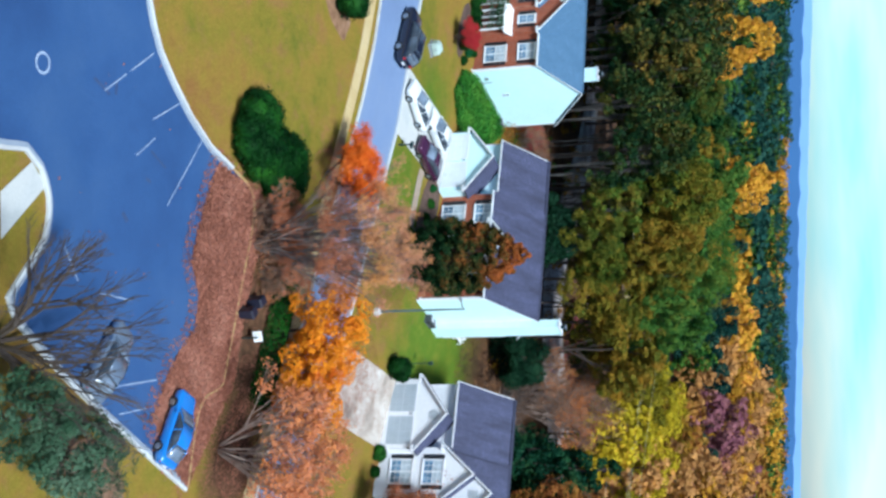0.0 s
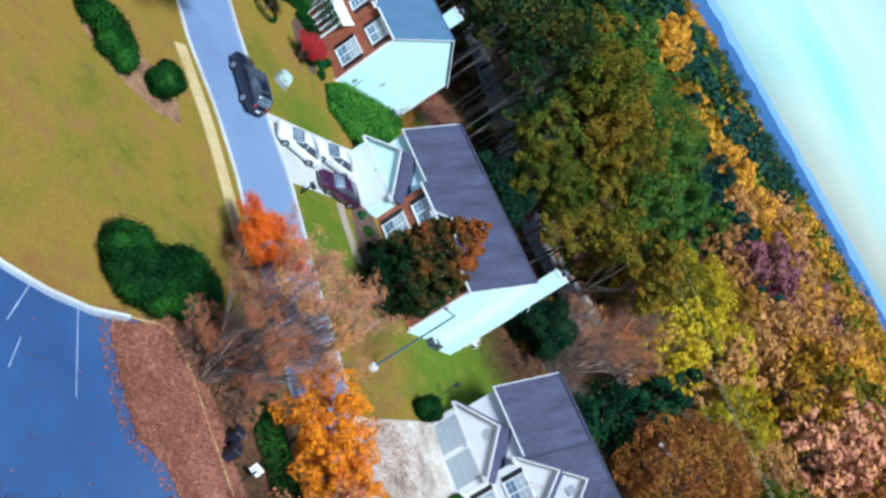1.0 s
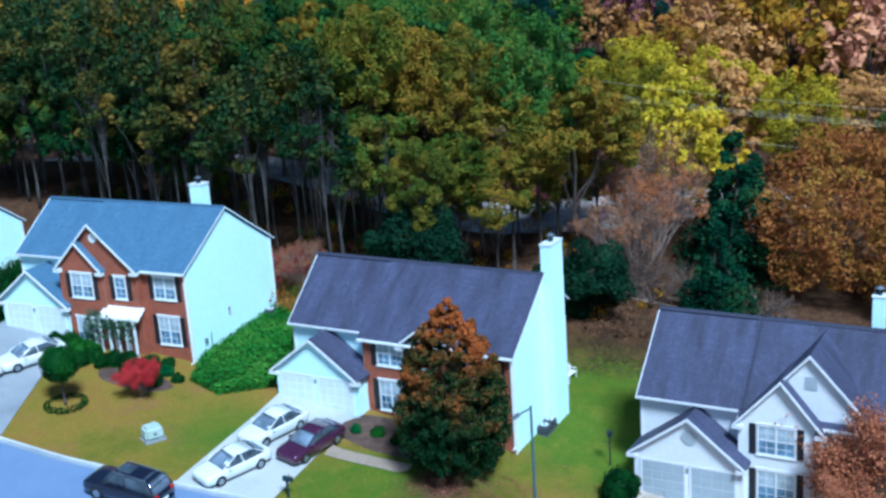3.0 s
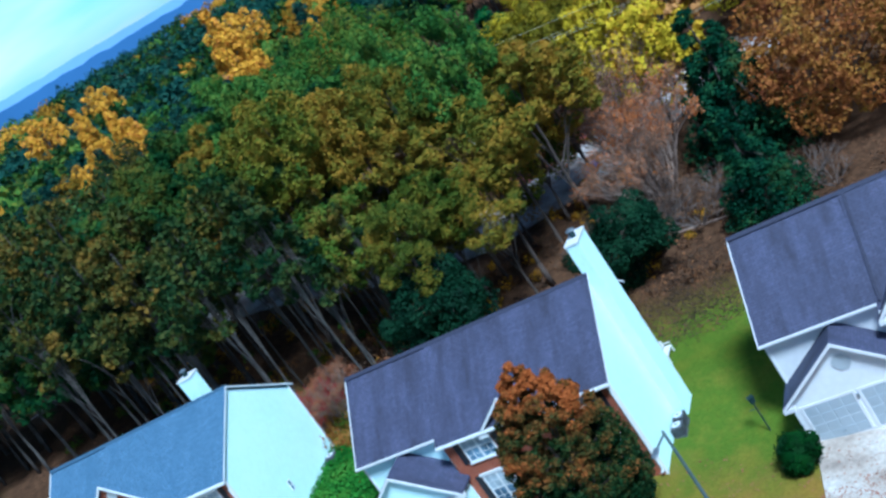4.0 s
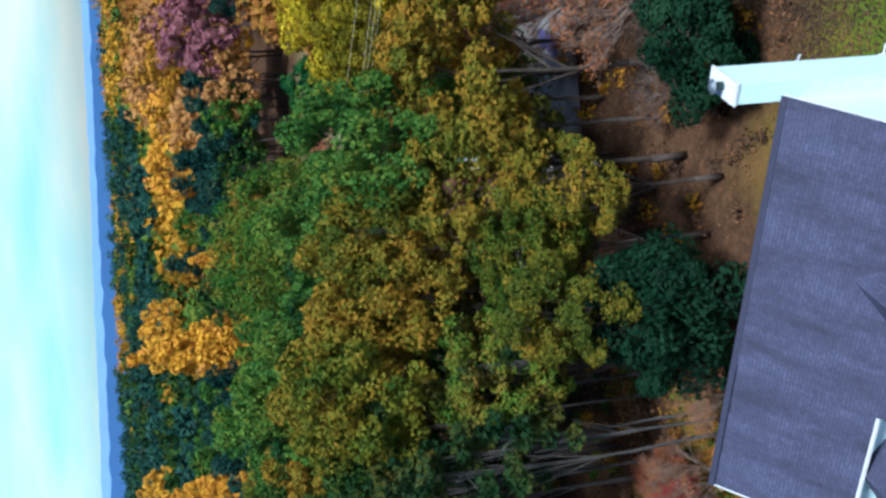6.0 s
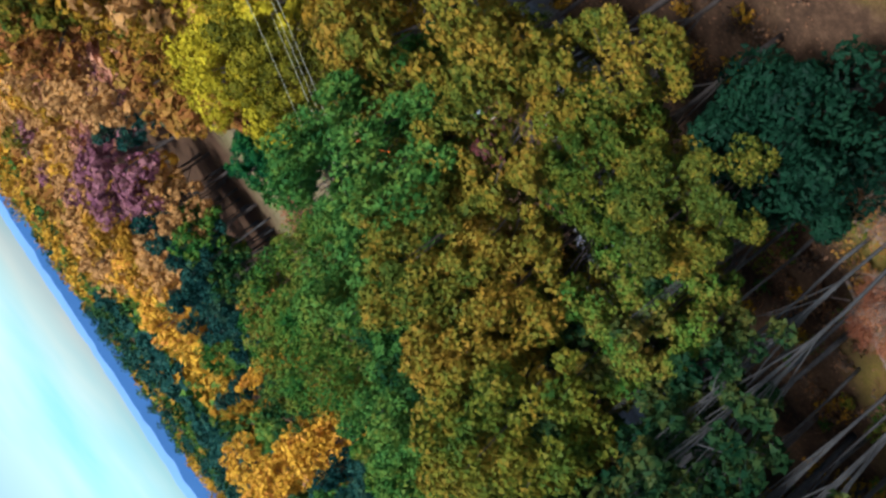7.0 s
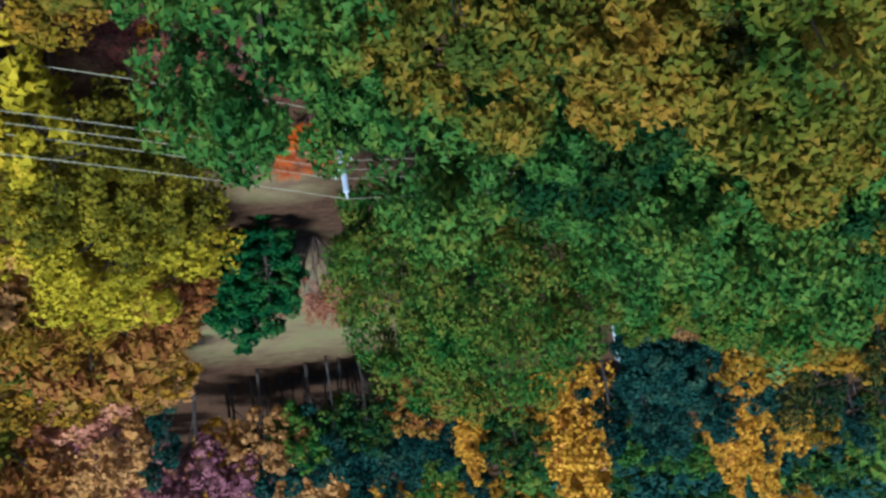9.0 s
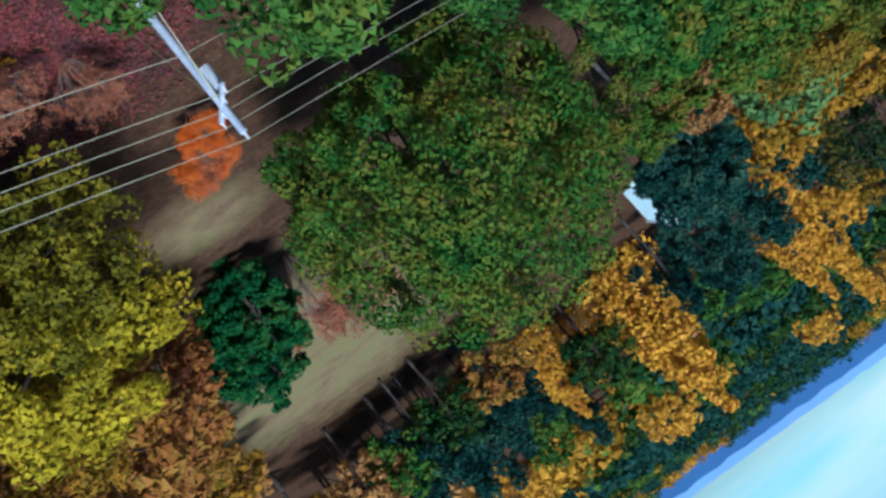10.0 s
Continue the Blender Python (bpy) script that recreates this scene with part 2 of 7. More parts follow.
def lawn_mat():
    """Grass, from straw-coloured and dormant to watered green, with leaf litter under the trees."""
    m, n, l, b = shader("lawn")
    pos = n.new("ShaderNodeNewGeometry").outputs["Position"]
    sep = n.new("ShaderNodeSeparateXYZ")
    l.new(pos, sep.inputs[0])
    straw = ramp(n, l, noise_of(n, l, 0.13, 7, 0.72, pos), [(0.34, (0.22, 0.115, 0.032)), (0.46, (0.235, 0.155, 0.027)), (0.56, (0.195, 0.155, 0.021)), (0.66, (0.13, 0.13, 0.016))])
    worn = ramp(n, l, noise_of(n, l, 0.42, 8, 0.78, pos), [(0.52, (0, 0, 0)), (0.66, (0.75,) * 3)])
    straw = mixc(n, l, worn, straw, (0.24, 0.12, 0.05))
    green = ramp(n, l, noise_of(n, l, 0.4, 5, 0.7, pos), [(0.3, (0.13, 0.15, 0.014)), (0.52, (0.085, 0.14, 0.012)), (0.75, (0.165, 0.165, 0.02))])
    litter = ramp(n, l, noise_of(n, l, 1.4, 8, 0.8, pos), [(0.3, (0.03, 0.018, 0.012)), (0.5, (0.078, 0.042, 0.023)), (0.7, (0.14, 0.077, 0.042))])

    def patch(cx, cy, rx, ry, soft):
        """1 inside an oval of the plan, 0 outside, with a ragged edge."""
        mp = n.new("ShaderNodeMapping")
        mp.inputs["Location"].default_value = (-cx / rx, -cy / ry, 0)
        mp.inputs["Scale"].default_value = (1 / rx, 1 / ry, 0)
        l.new(pos, mp.inputs[0])
        ln = n.new("ShaderNodeVectorMath")
        ln.operation = "LENGTH"
        l.new(mp.outputs[0], ln.inputs[0])
        ad = n.new("ShaderNodeMath")
        ad.operation = "MULTIPLY_ADD"
        l.new(noise_of(n, l, 0.5, 5, 0.7, pos), ad.inputs[0])
        ad.inputs[1].default_value = 0.5
        l.new(ln.outputs["Value"], ad.inputs[2])
        return ramp(n, l, ad.outputs[0], [(1.0 - soft, (1, 1, 1)), (1.0, (0, 0, 0))])

    c = straw
    for p in LUSH:
        c = mixc(n, l, patch(*p), c, green)
    edge = n.new("ShaderNodeMath")
    edge.operation = "MULTIPLY_ADD"
    l.new(sep.outputs["X"], edge.inputs[0])
    edge.inputs[1].default_value = 0.64
    l.new(sep.outputs["Y"], edge.inputs[2])
    wob = n.new("ShaderNodeMath")
    wob.operation = "MULTIPLY_ADD"
    l.new(noise_of(n, l, 0.25, 5, 0.7, pos), wob.inputs[0])
    wob.inputs[1].default_value = 9.0
    l.new(edge.outputs[0], wob.inputs[2])
    mr = n.new("ShaderNodeMapRange")
    mr.inputs["From Min"].default_value, mr.inputs["From Max"].default_value = 127.0, 132.0
    l.new(wob.outputs[0], mr.inputs["Value"])
    c = mixc(n, l, mr.outputs[0], c, litter)
    for p in LITTER:
        c = mixc(n, l, patch(*p), c, litter)
    meadow = ramp(n, l, noise_of(n, l, 0.2, 6, 0.7, pos), [(0.3, (0.17, 0.105, 0.065)), (0.5, (0.245, 0.19, 0.09)), (0.72, (0.21, 0.225, 0.08))])
    for p in MEADOW:
        c = mixc(n, l, patch(*p), c, meadow)
    f = noise_of(n, l, 7.0, 8, 0.85, pos)
    g = ramp(n, l, f, [(0.3, (0.62,) * 3), (0.7, (1.35,) * 3)])
    l.new(mixc(n, l, 1.0, c, g, "MULTIPLY"), b.inputs["Base Color"])
    b.inputs["Roughness"].default_value, b.inputs["Specular IOR Level"].default_value = 0.95, 0.1
    bump(n, l, b, f, 0.6, 0.06)
    return m


# ovals of the plan: centre, half-widths, softness of the edge
LUSH = [(4.5, 92.8, 11.5, 8.5, 0.4), (18.5, 100.5, 12.5, 16, 0.35), (-4.5, 99.5, 7.0, 7.0, 0.6)]
LITTER = [(-23.0, 140.0, 16.0, 20.0, 0.4), (-15.0, 122.0, 6.0, 6.0, 0.4), (8.5, 117.6, 11, 8.0, 0.4), (22.5, 113.6, 13, 8.6, 0.6), (7.5, 93.5, 3.5, 3.0, 0.5), (11, 74, 9, 5.5, 0.4), (4.5, 72, 3.5, 3.5, 0.4), (18, 68, 7, 6, 0.4), (13.0, 52.0, 4.0, 3.5, 0.4), (10.5, 69.6, 9.5, 4.5, 0.3), (3.5, 70.5, 4.0, 3.0, 0.3), (7.0, 98.0, 6.0, 1.6, 0.3)]
MEADOW = [(41, 222, 30, 54, 0.35), (29.5, 175.5, 6.5, 8.0, 0.5)]
ASPHALT = surface("asphalt_lot", [(0.02, 0.052, 0.155), (0.031, 0.077, 0.205), (0.047, 0.098, 0.225)], 0.09, 14, 0.62, 0.35, 0.01, fine_amount=0.18)
STREET = surface("asphalt_street", [(0.14, 0.195, 0.33), (0.165, 0.23, 0.385), (0.19, 0.25, 0.385)], 0.12, 14, 0.7, 0.35, 0.01, fine_amount=0.16)
CONCRETE = surface("concrete", [(0.36, 0.38, 0.38), (0.46, 0.47, 0.46), (0.5, 0.5, 0.47)], 0.25, 10, 0.85, 0.2, 0.01, fine_amount=0.12)
GREY_CONCRETE = surface("grey_concrete", [(0.2, 0.22, 0.25), (0.27, 0.29, 0.32), (0.33, 0.34, 0.36)], 0.25, 10, 0.85, 0.2, 0.01, fine_amount=0.15)
OLD_CONCRETE = surface("stained_concrete", [(0.24, 0.2, 0.17), (0.42, 0.36, 0.31), (0.55, 0.52, 0.48)], 0.45, 5, 0.9, 0.3, 0.01, fine_amount=0.3)
WALK = surface("sidewalk", [(0.4, 0.29, 0.12), (0.48, 0.37, 0.18), (0.52, 0.42, 0.24)], 0.3, 10, 0.9, 0.2, 0.01, fine_amount=0.15)
KERB = surface("kerb_concrete", [(0.42, 0.42, 0.42), (0.52, 0.54, 0.55), (0.6, 0.62, 0.62)], 0.4, 9, 0.85, 0.2, 0.01, fine_amount=0.15)
GUTTER = surface("gutter_concrete", [(0.22, 0.26, 0.33), (0.32, 0.36, 0.42)], 0.4, 9, 0.85, 0.2, 0.01, fine_amount=0.15)
OLD_KERB = surface("yellowed_kerb", [(0.4, 0.27, 0.1), (0.48, 0.35, 0.16)], 0.4, 9, 0.85, 0.2, 0.01, fine_amount=0.2)
PAINT = surface("worn_road_paint", [(0.14, 0.2, 0.34), (0.45, 0.52, 0.62)], 1.2, 12, 0.7, 0.1, 0.005)
SEAM = surface("road_seam", [(0.13, 0.18, 0.3), (0.17, 0.23, 0.37)], 0.8, 9, 0.7, 0.2, 0.005)
STAIN = surface("tar_patch", [(0.03, 0.05, 0.12), (0.045, 0.075, 0.17)], 0.8, 9, 0.6, 0.2, 0.005)
SIDING = surface("white_vinyl_siding", [(0.66, 0.91, 0.95), (0.71, 0.94, 0.97)], 0.25, 3, 0.45, 0.0, fine_amount=0.05)
CREAM = surface("cream_vinyl_siding", [(0.72, 0.73, 0.77), (0.78, 0.79, 0.82)], 0.25, 3, 0.5, 0.0, fine_amount=0.06)
TRIM = plain("white_trim", (0.75, 0.78, 0.8), 0.4, vary=0.06)
DOOR_WHITE = plain("white_garage_door", (0.70, 0.75, 0.77), 0.4, vary=0.05)
DOOR_GREY = plain("grey_garage_door", (0.38, 0.43, 0.48), 0.45, vary=0.06)
BRICK = brick_mat("red_brick", (0.32, 0.075, 0.028), (0.26, 0.055, 0.024), (0.3, 0.16, 0.11))
SHINGLE_BLUE = shingle_mat("blue_grey_shingles", (0.075, 0.15, 0.255), (0.1, 0.19, 0.315), (0.06, 0.125, 0.215))
SHINGLE_DARK = shingle_mat("slate_purple_shingles", (0.06, 0.066, 0.128), (0.08, 0.084, 0.158), (0.03, 0.031, 0.058))
SHUTTER = plain("black_shutter", (0.012, 0.014, 0.02), 0.5)
VENT = plain("pale_grey_vent", (0.46, 0.5, 0.54), 0.5, vary=0.06)
ROOF_METAL = plain("white_porch_metal", (0.8, 0.8, 0.78), 0.35)
BARK = surface("bark", [(0.035, 0.025, 0.02), (0.065, 0.048, 0.04), (0.1, 0.08, 0.065)], 1.5, 9, 0.95, 0.7, 0.03)
PALE_BARK = surface("pale_bark", [(0.16, 0.11, 0.085), (0.24, 0.17, 0.14), (0.33, 0.25, 0.2)], 1.5, 9, 0.95, 0.6, 0.03)
GREY_TWIG = surface("grey_twigs", [(0.09, 0.072, 0.066), (0.15, 0.122, 0.112), (0.22, 0.18, 0.165)], 1.5, 9, 0.95, 0.6, 0.03)
LEAF_CARPET = surface("leaf_carpet", [(0.1, 0.042, 0.03), (0.2, 0.08, 0.055), (0.28, 0.125, 0.085)], 1.6, 11, 0.95, 0.8, 0.04, fine_amount=0.5)
GRAVEL = surface("pale_gravel", [(0.16, 0.1, 0.08), (0.36, 0.31, 0.29), (0.65, 0.63, 0.63)], 0.45, 6, 0.95, 0.5, 0.03, fine_amount=0.4)
GREY_BARK = surface("grey_bark", [(0.035, 0.031, 0.03), (0.08, 0.073, 0.068)], 1.5, 9, 0.95, 0.6, 0.03)
MULCH = surface("mulch", [(0.12, 0.06, 0.03), (0.22, 0.12, 0.06), (0.3, 0.18, 0.11)], 1.2, 8, 0.95, 0.7, 0.04)
DARK_MULCH = surface("dark_mulch", [(0.045, 0.028, 0.022), (0.085, 0.052, 0.04), (0.14, 0.088, 0.06)], 1.2, 8, 0.95, 0.7, 0.04)
METAL_DARK = plain("dark_green_metal", (0.02, 0.045, 0.05), 0.45, 0.3)
LAMP_METAL = plain("grey_green_metal", (0.1, 0.15, 0.17), 0.45, 0.3)
METAL_GREY = plain("galvanised_metal", (0.35, 0.4, 0.45), 0.4, 0.8)
DARK_ENAMEL = plain("dark_grey_enamel", (0.1, 0.11, 0.13), 0.5)
CAN_GREY = plain("pale_grey_enamel", (0.65, 0.7, 0.75), 0.4)
RUBBER = plain("black_rubber", (0.012, 0.012, 0.014), 0.8)
PLASTIC = plain("dark_navy_plastic", (0.011, 0.013, 0.028), 0.5)
WHITE = plain("white_enamel", (0.8, 0.82, 0.82), 0.4, vary=0.05)
WOOD_GREY = surface("weathered_wood", [(0.42, 0.47, 0.56), (0.56, 0.62, 0.72)], 1.0, 9, 0.9, 0.4, 0.01)


def glass_mat(name, color, rough=0.06):
    m, n, l, b = shader(name)
    pos = n.new("ShaderNodeNewGeometry").outputs["Position"]
    l.new(ramp(n, l, noise_of(n, l, 1.1, 2, 0.5, pos), [(0.35, color), (0.65, tuple(min(1, 2.2 * c) for c in color))]), b.inputs["Base Color"])
    b.inputs["Roughness"].default_value, b.inputs["Specular IOR Level"].default_value = rough, 0.8
    return m


# house panes: base colour raised to pale blue to stand for reflected sky
PANE = glass_mat("window_glass", (0.08, 0.14, 0.21))
BLIND = plain("white_blind", (0.4, 0.47, 0.53), 0.6, vary=0.3)
CAR_GLASS = glass_mat("car_glass", (0.035, 0.045, 0.06))
# paler copy of the car glass: reflected sky is put into its colour
SKY_TONED_GLASS = glass_mat("sky_toned_glass", (0.1, 0.125, 0.165))
L_OLIVE = leaf("olive_leaves", [(0.02, 0.05, 0.007), (0.06, 0.09, 0.01), (0.135, 0.13, 0.012), (0.23, 0.14, 0.014)])
L_GREEN = leaf("green_leaves", [(0.016, 0.06, 0.012), (0.042, 0.115, 0.02), (0.085, 0.165, 0.025), (0.15, 0.17, 0.02)], 0.2)
L_MIX = leaf("turning_leaves", [(0.012, 0.065, 0.012), (0.04, 0.115, 0.016), (0.1, 0.145, 0.016), (0.17, 0.13, 0.018)], 0.2)
L_DARK = leaf("dark_green_leaves", [(0.006, 0.028, 0.01), (0.015, 0.055, 0.014), (0.045, 0.078, 0.012), (0.11, 0.095, 0.012)])
L_BROWN = leaf("brown_gold_leaves", [(0.10, 0.08, 0.008), (0.23, 0.135, 0.01), (0.36, 0.18, 0.014), (0.44, 0.2, 0.02)])
L_YELLOW = leaf("yellow_leaves", [(0.15, 0.13, 0.006), (0.34, 0.275, 0.01), (0.5, 0.38, 0.012), (0.52, 0.31, 0.02)])
L_ORANGE = leaf("orange_leaves", [(0.5, 0.14, 0.008), (0.68, 0.21, 0.008), (0.74, 0.28, 0.01), (0.66, 0.14, 0.014)])
L_GOLD = leaf("gold_leaves", [(0.36, 0.19, 0.02), (0.58, 0.3, 0.022), (0.7, 0.39, 0.03), (0.64, 0.27, 0.045)], 0.3)
L_FLAME = leaf("flame_red_leaves", [(0.5, 0.07, 0.008), (0.68, 0.13, 0.008), (0.72, 0.18, 0.02), (0.6, 0.17, 0.06)])
L_RUST = leaf("rust_leaves", [(0.2, 0.065, 0.025), (0.28, 0.1, 0.026), (0.32, 0.15, 0.028), (0.27, 0.17, 0.024)], 0.15)
L_PINK = leaf("pink_brown_leaves", [(0.34, 0.13, 0.08), (0.48, 0.2, 0.12), (0.56, 0.27, 0.15), (0.6, 0.28, 0.08)])
L_TAN = leaf("tan_orange_leaves", [(0.26, 0.13, 0.04), (0.4, 0.2, 0.065), (0.5, 0.26, 0.085), (0.52, 0.24, 0.05)], 0.3)
L_CORAL = leaf("orange_pink_leaves", [(0.42, 0.14, 0.06), (0.55, 0.19, 0.08), (0.6, 0.24, 0.11), (0.6, 0.2, 0.04)], 0.3)
L_GILT = leaf("olive_gold_leaves", [(0.05, 0.075, 0.01), (0.105, 0.11, 0.012), (0.19, 0.14, 0.014), (0.27, 0.15, 0.016)], 0.25)
L_STRAW = leaf("olive_yellow_leaves", [(0.05, 0.055, 0.006), (0.12, 0.11, 0.008), (0.2, 0.17, 0.01), (0.3, 0.22, 0.012)], 0.25)
L_PURPLE = leaf("purple_leaves", [(0.13, 0.045, 0.07), (0.22, 0.08, 0.11), (0.3, 0.13, 0.13)])
L_RED = leaf("crimson_leaves", [(0.25, 0.012, 0.02), (0.4, 0.02, 0.035), (0.5, 0.05, 0.05)])
L_PINE = leaf("pine_needles", [(0.005, 0.022, 0.02), (0.011, 0.045, 0.036), (0.024, 0.074, 0.054), (0.05, 0.095, 0.05)])
L_CEDAR = leaf("cedar_needles", [(0.005, 0.035, 0.014), (0.012, 0.075, 0.022), (0.03, 0.12, 0.026), (0.09, 0.15, 0.025)])
L_SPIRE = leaf("dark_cedar_needles", [(0.003, 0.018, 0.01), (0.008, 0.04, 0.02), (0.02, 0.07, 0.026), (0.06, 0.085, 0.025)])
L_HOLLY = leaf("glossy_evergreen_leaves", [(0.004, 0.016, 0.008), (0.009, 0.033, 0.015), (0.022, 0.06, 0.027)], through=0.1, rough=0.6)
L_WOODS = leaf("woodland_pine_needles", [(0.006, 0.024, 0.009), (0.02, 0.045, 0.013), (0.065, 0.07, 0.014), (0.16, 0.1, 0.016)])
L_SHRUB = leaf("shrub_leaves", [(0.003, 0.018, 0.004), (0.009, 0.045, 0.007), (0.026, 0.1, 0.011)], through=0.12)
L_BALL = leaf("pale_green_leaves", [(0.05, 0.12, 0.04), (0.1, 0.2, 0.06), (0.17, 0.25, 0.07)])
L_DRY = leaf("dry_leaves", [(0.17, 0.065, 0.042), (0.27, 0.11, 0.07), (0.34, 0.14, 0.095), (0.36, 0.18, 0.125)], 0.3, through=0.05)
L_IVY = leaf("ivy_leaves", [(0.02, 0.09, 0.012), (0.05, 0.18, 0.02), (0.1, 0.24, 0.03)])
L_VINE = leaf("vine_leaves", [(0.025, 0.06, 0.03), (0.05, 0.1, 0.055), (0.1, 0.16, 0.1)])
L_PEAR = leaf("pear_tree_leaves", [(0.008, 0.03, 0.01), (0.026, 0.048, 0.013), (0.13, 0.065, 0.016), (0.34, 0.1, 0.024)], 0.2, rise=(1.9, 10.2))
L_RUSTY = leaf("rust_pink_leaves", [(0.24, 0.085, 0.04), (0.36, 0.13, 0.065), (0.44, 0.18, 0.09)])
L_BRUSH = leaf("dead_brush_leaves", [(0.04, 0.028, 0.02), (0.075, 0.05, 0.035), (0.13, 0.07, 0.04), (0.22, 0.1, 0.04)], 0.4, through=0.05)
L_TWIG = leaf("withered_leaves", [(0.12, 0.075, 0.05), (0.22, 0.14, 0.1), (0.34, 0.16, 0.08), (0.5, 0.16, 0.04)], 0.4, through=0.1)
LAWN = lawn_mat()

# ---- ground: one sheet to the horizon ----
def spaced(*runs):
    return sorted({round(v, 3) for a, b, d in runs for v in np.arange(a, b + 1e-6, d)})


gx = spaced((-3600, -400, 400), (-400, -80, 40), (-80, 90, 2.5), (90, 400, 40), (400, 3600, 400))
gy = spaced((-600, -60, 60), (-60, 30, 10), (30, 260, 2.5), (260, 600, 20), (600, 4000, 200))
rng = np.random.default_rng(3)
gv = [(x, y, ground(x, y) + (0.0 if y < 118 or abs(x) > 90 else 0.1 * noise.noise(Vector((x * 0.2, y * 0.2, 0))))) for y in gy for x in gx]
gw = len(gx)
gf = [(j * gw + i, j * gw + i + 1, (j + 1) * gw + i + 1, (j + 1) * gw + i) for j in range(len(gy) - 1) for i in range(gw - 1)]
tagged(new("ground", mesh_of("ground", gv, gf, LAWN, True)), "sloping ground of dormant straw and green lawn and leaf litter", "ground", "", "structure")

# ---- lot, street, walks ----
LOT_R = [(-70, 68), (-30, 62), (-14, 60.0), (-9.4, 60.1), (-8.2, 60.4), (-6.7, 61.0), (-5.0, 62.2), (-3.1, 63.8), (-1.3, 65.8), (0.1, 68.2), (1.4, 70.3), (2.6, 70.7), (4.4, 70.2), (7.2, 69.1), (9.2, 68.4), (13.3, 66.8)]
LOT_E = [(13.3, 66.8), (13.5, 65.0), (14.2, 64.2), (15.4, 63.8), (18.5, 63.0)]
LOT_L = [(-6.0, 36), (-2.4, 44), (-1.7, 48.4), (-1.6, 49.9), (-0.5, 51.1), (1.1, 51.6), (2.8, 51.2), (4.2, 49.6), (5.4, 48.2), (6.6, 48.9), (9.3, 51.7), (12.4, 55.4), (16.9, 60.8), (18.6, 62.9)]
ribbon("parking_lot", [(-70, 38), *LOT_L], [*LOT_R, *LOT_E], 0.03, ASPHALT, 90, 30, label="worn blue-grey asphalt parking lot", category="parking lot")
kerb("kerb_lot_lawn", LOT_R[2:10], 0.16, 0.15, KERB, "pale concrete kerb round the parking lot", 60, GUTTER, 1)
kerb("kerb_lot_end", [*LOT_R[9:], *LOT_E[1:]], 0.13, 0.1, OLD_KERB, "yellowed concrete kerb buried in leaves", 34, None, 1)
kerb("kerb_island", LOT_L, 0.2, 0.15, KERB, "pale concrete kerb round the planted island", 60, GUTTER, -1)
ribbon("island_walk", [(0.4, 48.0), (-0.9, 50.3)], [(2.6, 47.9), (0.3, 51.3)], 0.05, CONCRETE, 8, 4, label="pale concrete walk crossing the island", category="walkway")

ST_F = [(-60, 128), (-40, 114.5), (-27, 106), (-18.2, 100.4), (-13.8, 97.7), (-7.1, 94.4), (-2.0, 92.2), (4.9, 87.9), (8.4, 86.0), (16, 81.2), (24, 76.4), (60, 55)]
ST_N = [(-60, 119.5), (-40, 106.5), (-27, 98.2), (-18.4, 92.9), (-13.8, 90.2), (-8.8, 88.4), (-4.3, 86.2), (-1.7, 84.6), (1.9, 82.4), (8, 78.7), (16, 74.0), (60, 47)]
ribbon("street", ST_N, ST_F, 0.03, STREET, 110, 10, label="blue-grey asphalt street with faded seams", category="street")
kerb("kerb_street_far", ST_F, 0.16, 0.14, KERB, "pale concrete street kerb", 130, GUTTER, 1)
kerb("kerb_street_near", ST_N, 0.16, 0.14, KERB, "pale concrete street kerb", 130, GUTTER, -1)
SW = [(-13.9, 88.3), (-11.6, 87.3), (-8.4, 86.0), (-3.8, 83.5), (-0.4, 81.5), (5.2, 78.4), (9.3, 76.2), (16, 72.2), (24, 67.4)]
sidewalk = ribbon("sidewalk", SW, offset_line(SW, 1.15), 0.06, WALK, 2, 2, label="tan concrete sidewalk of square slabs along the street", category="sidewalk")
sidewalk.data.clear_geometry()
SWA, SWB = resample(SW, 33), resample(offset_line(SW, 1.15), 33)

# h: house frames, origin at the front corner of the roof's right or left end
class Frame:
    def __init__(self, x, y, angle, z):
        self.m = pose(x, y, z, 0, 0, angle)
        self.x, self.y, self.a, self.z = x, y, radians(angle), z

    def at(self, u, v):
        return (self.x + u * math.cos(self.a) - v * math.sin(self.a), self.y + u * math.sin(self.a) + v * math.cos(self.a))


F1 = Frame(-7.30, 109.02, -30.9, 7.2)
F2 = Frame(12.10, 96.48, -34.2, 4.75)
F3 = Frame(18.83, 93.87, -34.2, 3.1)
F0 = Frame(-27.6, 120.8, -36.0, 8.6)
F4 = Frame(-7.9, 263.4, -30.0, 4.0)
ribbon("driveway_two", [F2.at(-15.9, -1.25), F2.at(-15.6, -3.5), (-7.2, 94.55)], [F2.at(-9.9, -1.25), F2.at(-9.9, -4.0), (-1.9, 92.3)], 0.055, CONCRETE, 14, 8, label="pale concrete driveway in front of a double garage", category="driveway")
ribbon("driveway_three", [F3.at(0.2, -1.5), (14.3, 85.0), (13.2, 83.2)], [F3.at(6.0, -1.5), (19.3, 82.3), (18.6, 80.1)], 0.055, OLD_CONCRETE, 14, 8, label="stained concrete driveway strewn with leaves", category="driveway")
ribbon("driveway_one", [F1.at(-16.2, -0.5), (-24.5, 105.5)], [F1.at(-10.2, -0.5), (-17.8, 100.6)], 0.055, GREY_CONCRETE, 14, 8, label="pale concrete driveway holding two white cars", category="driveway")
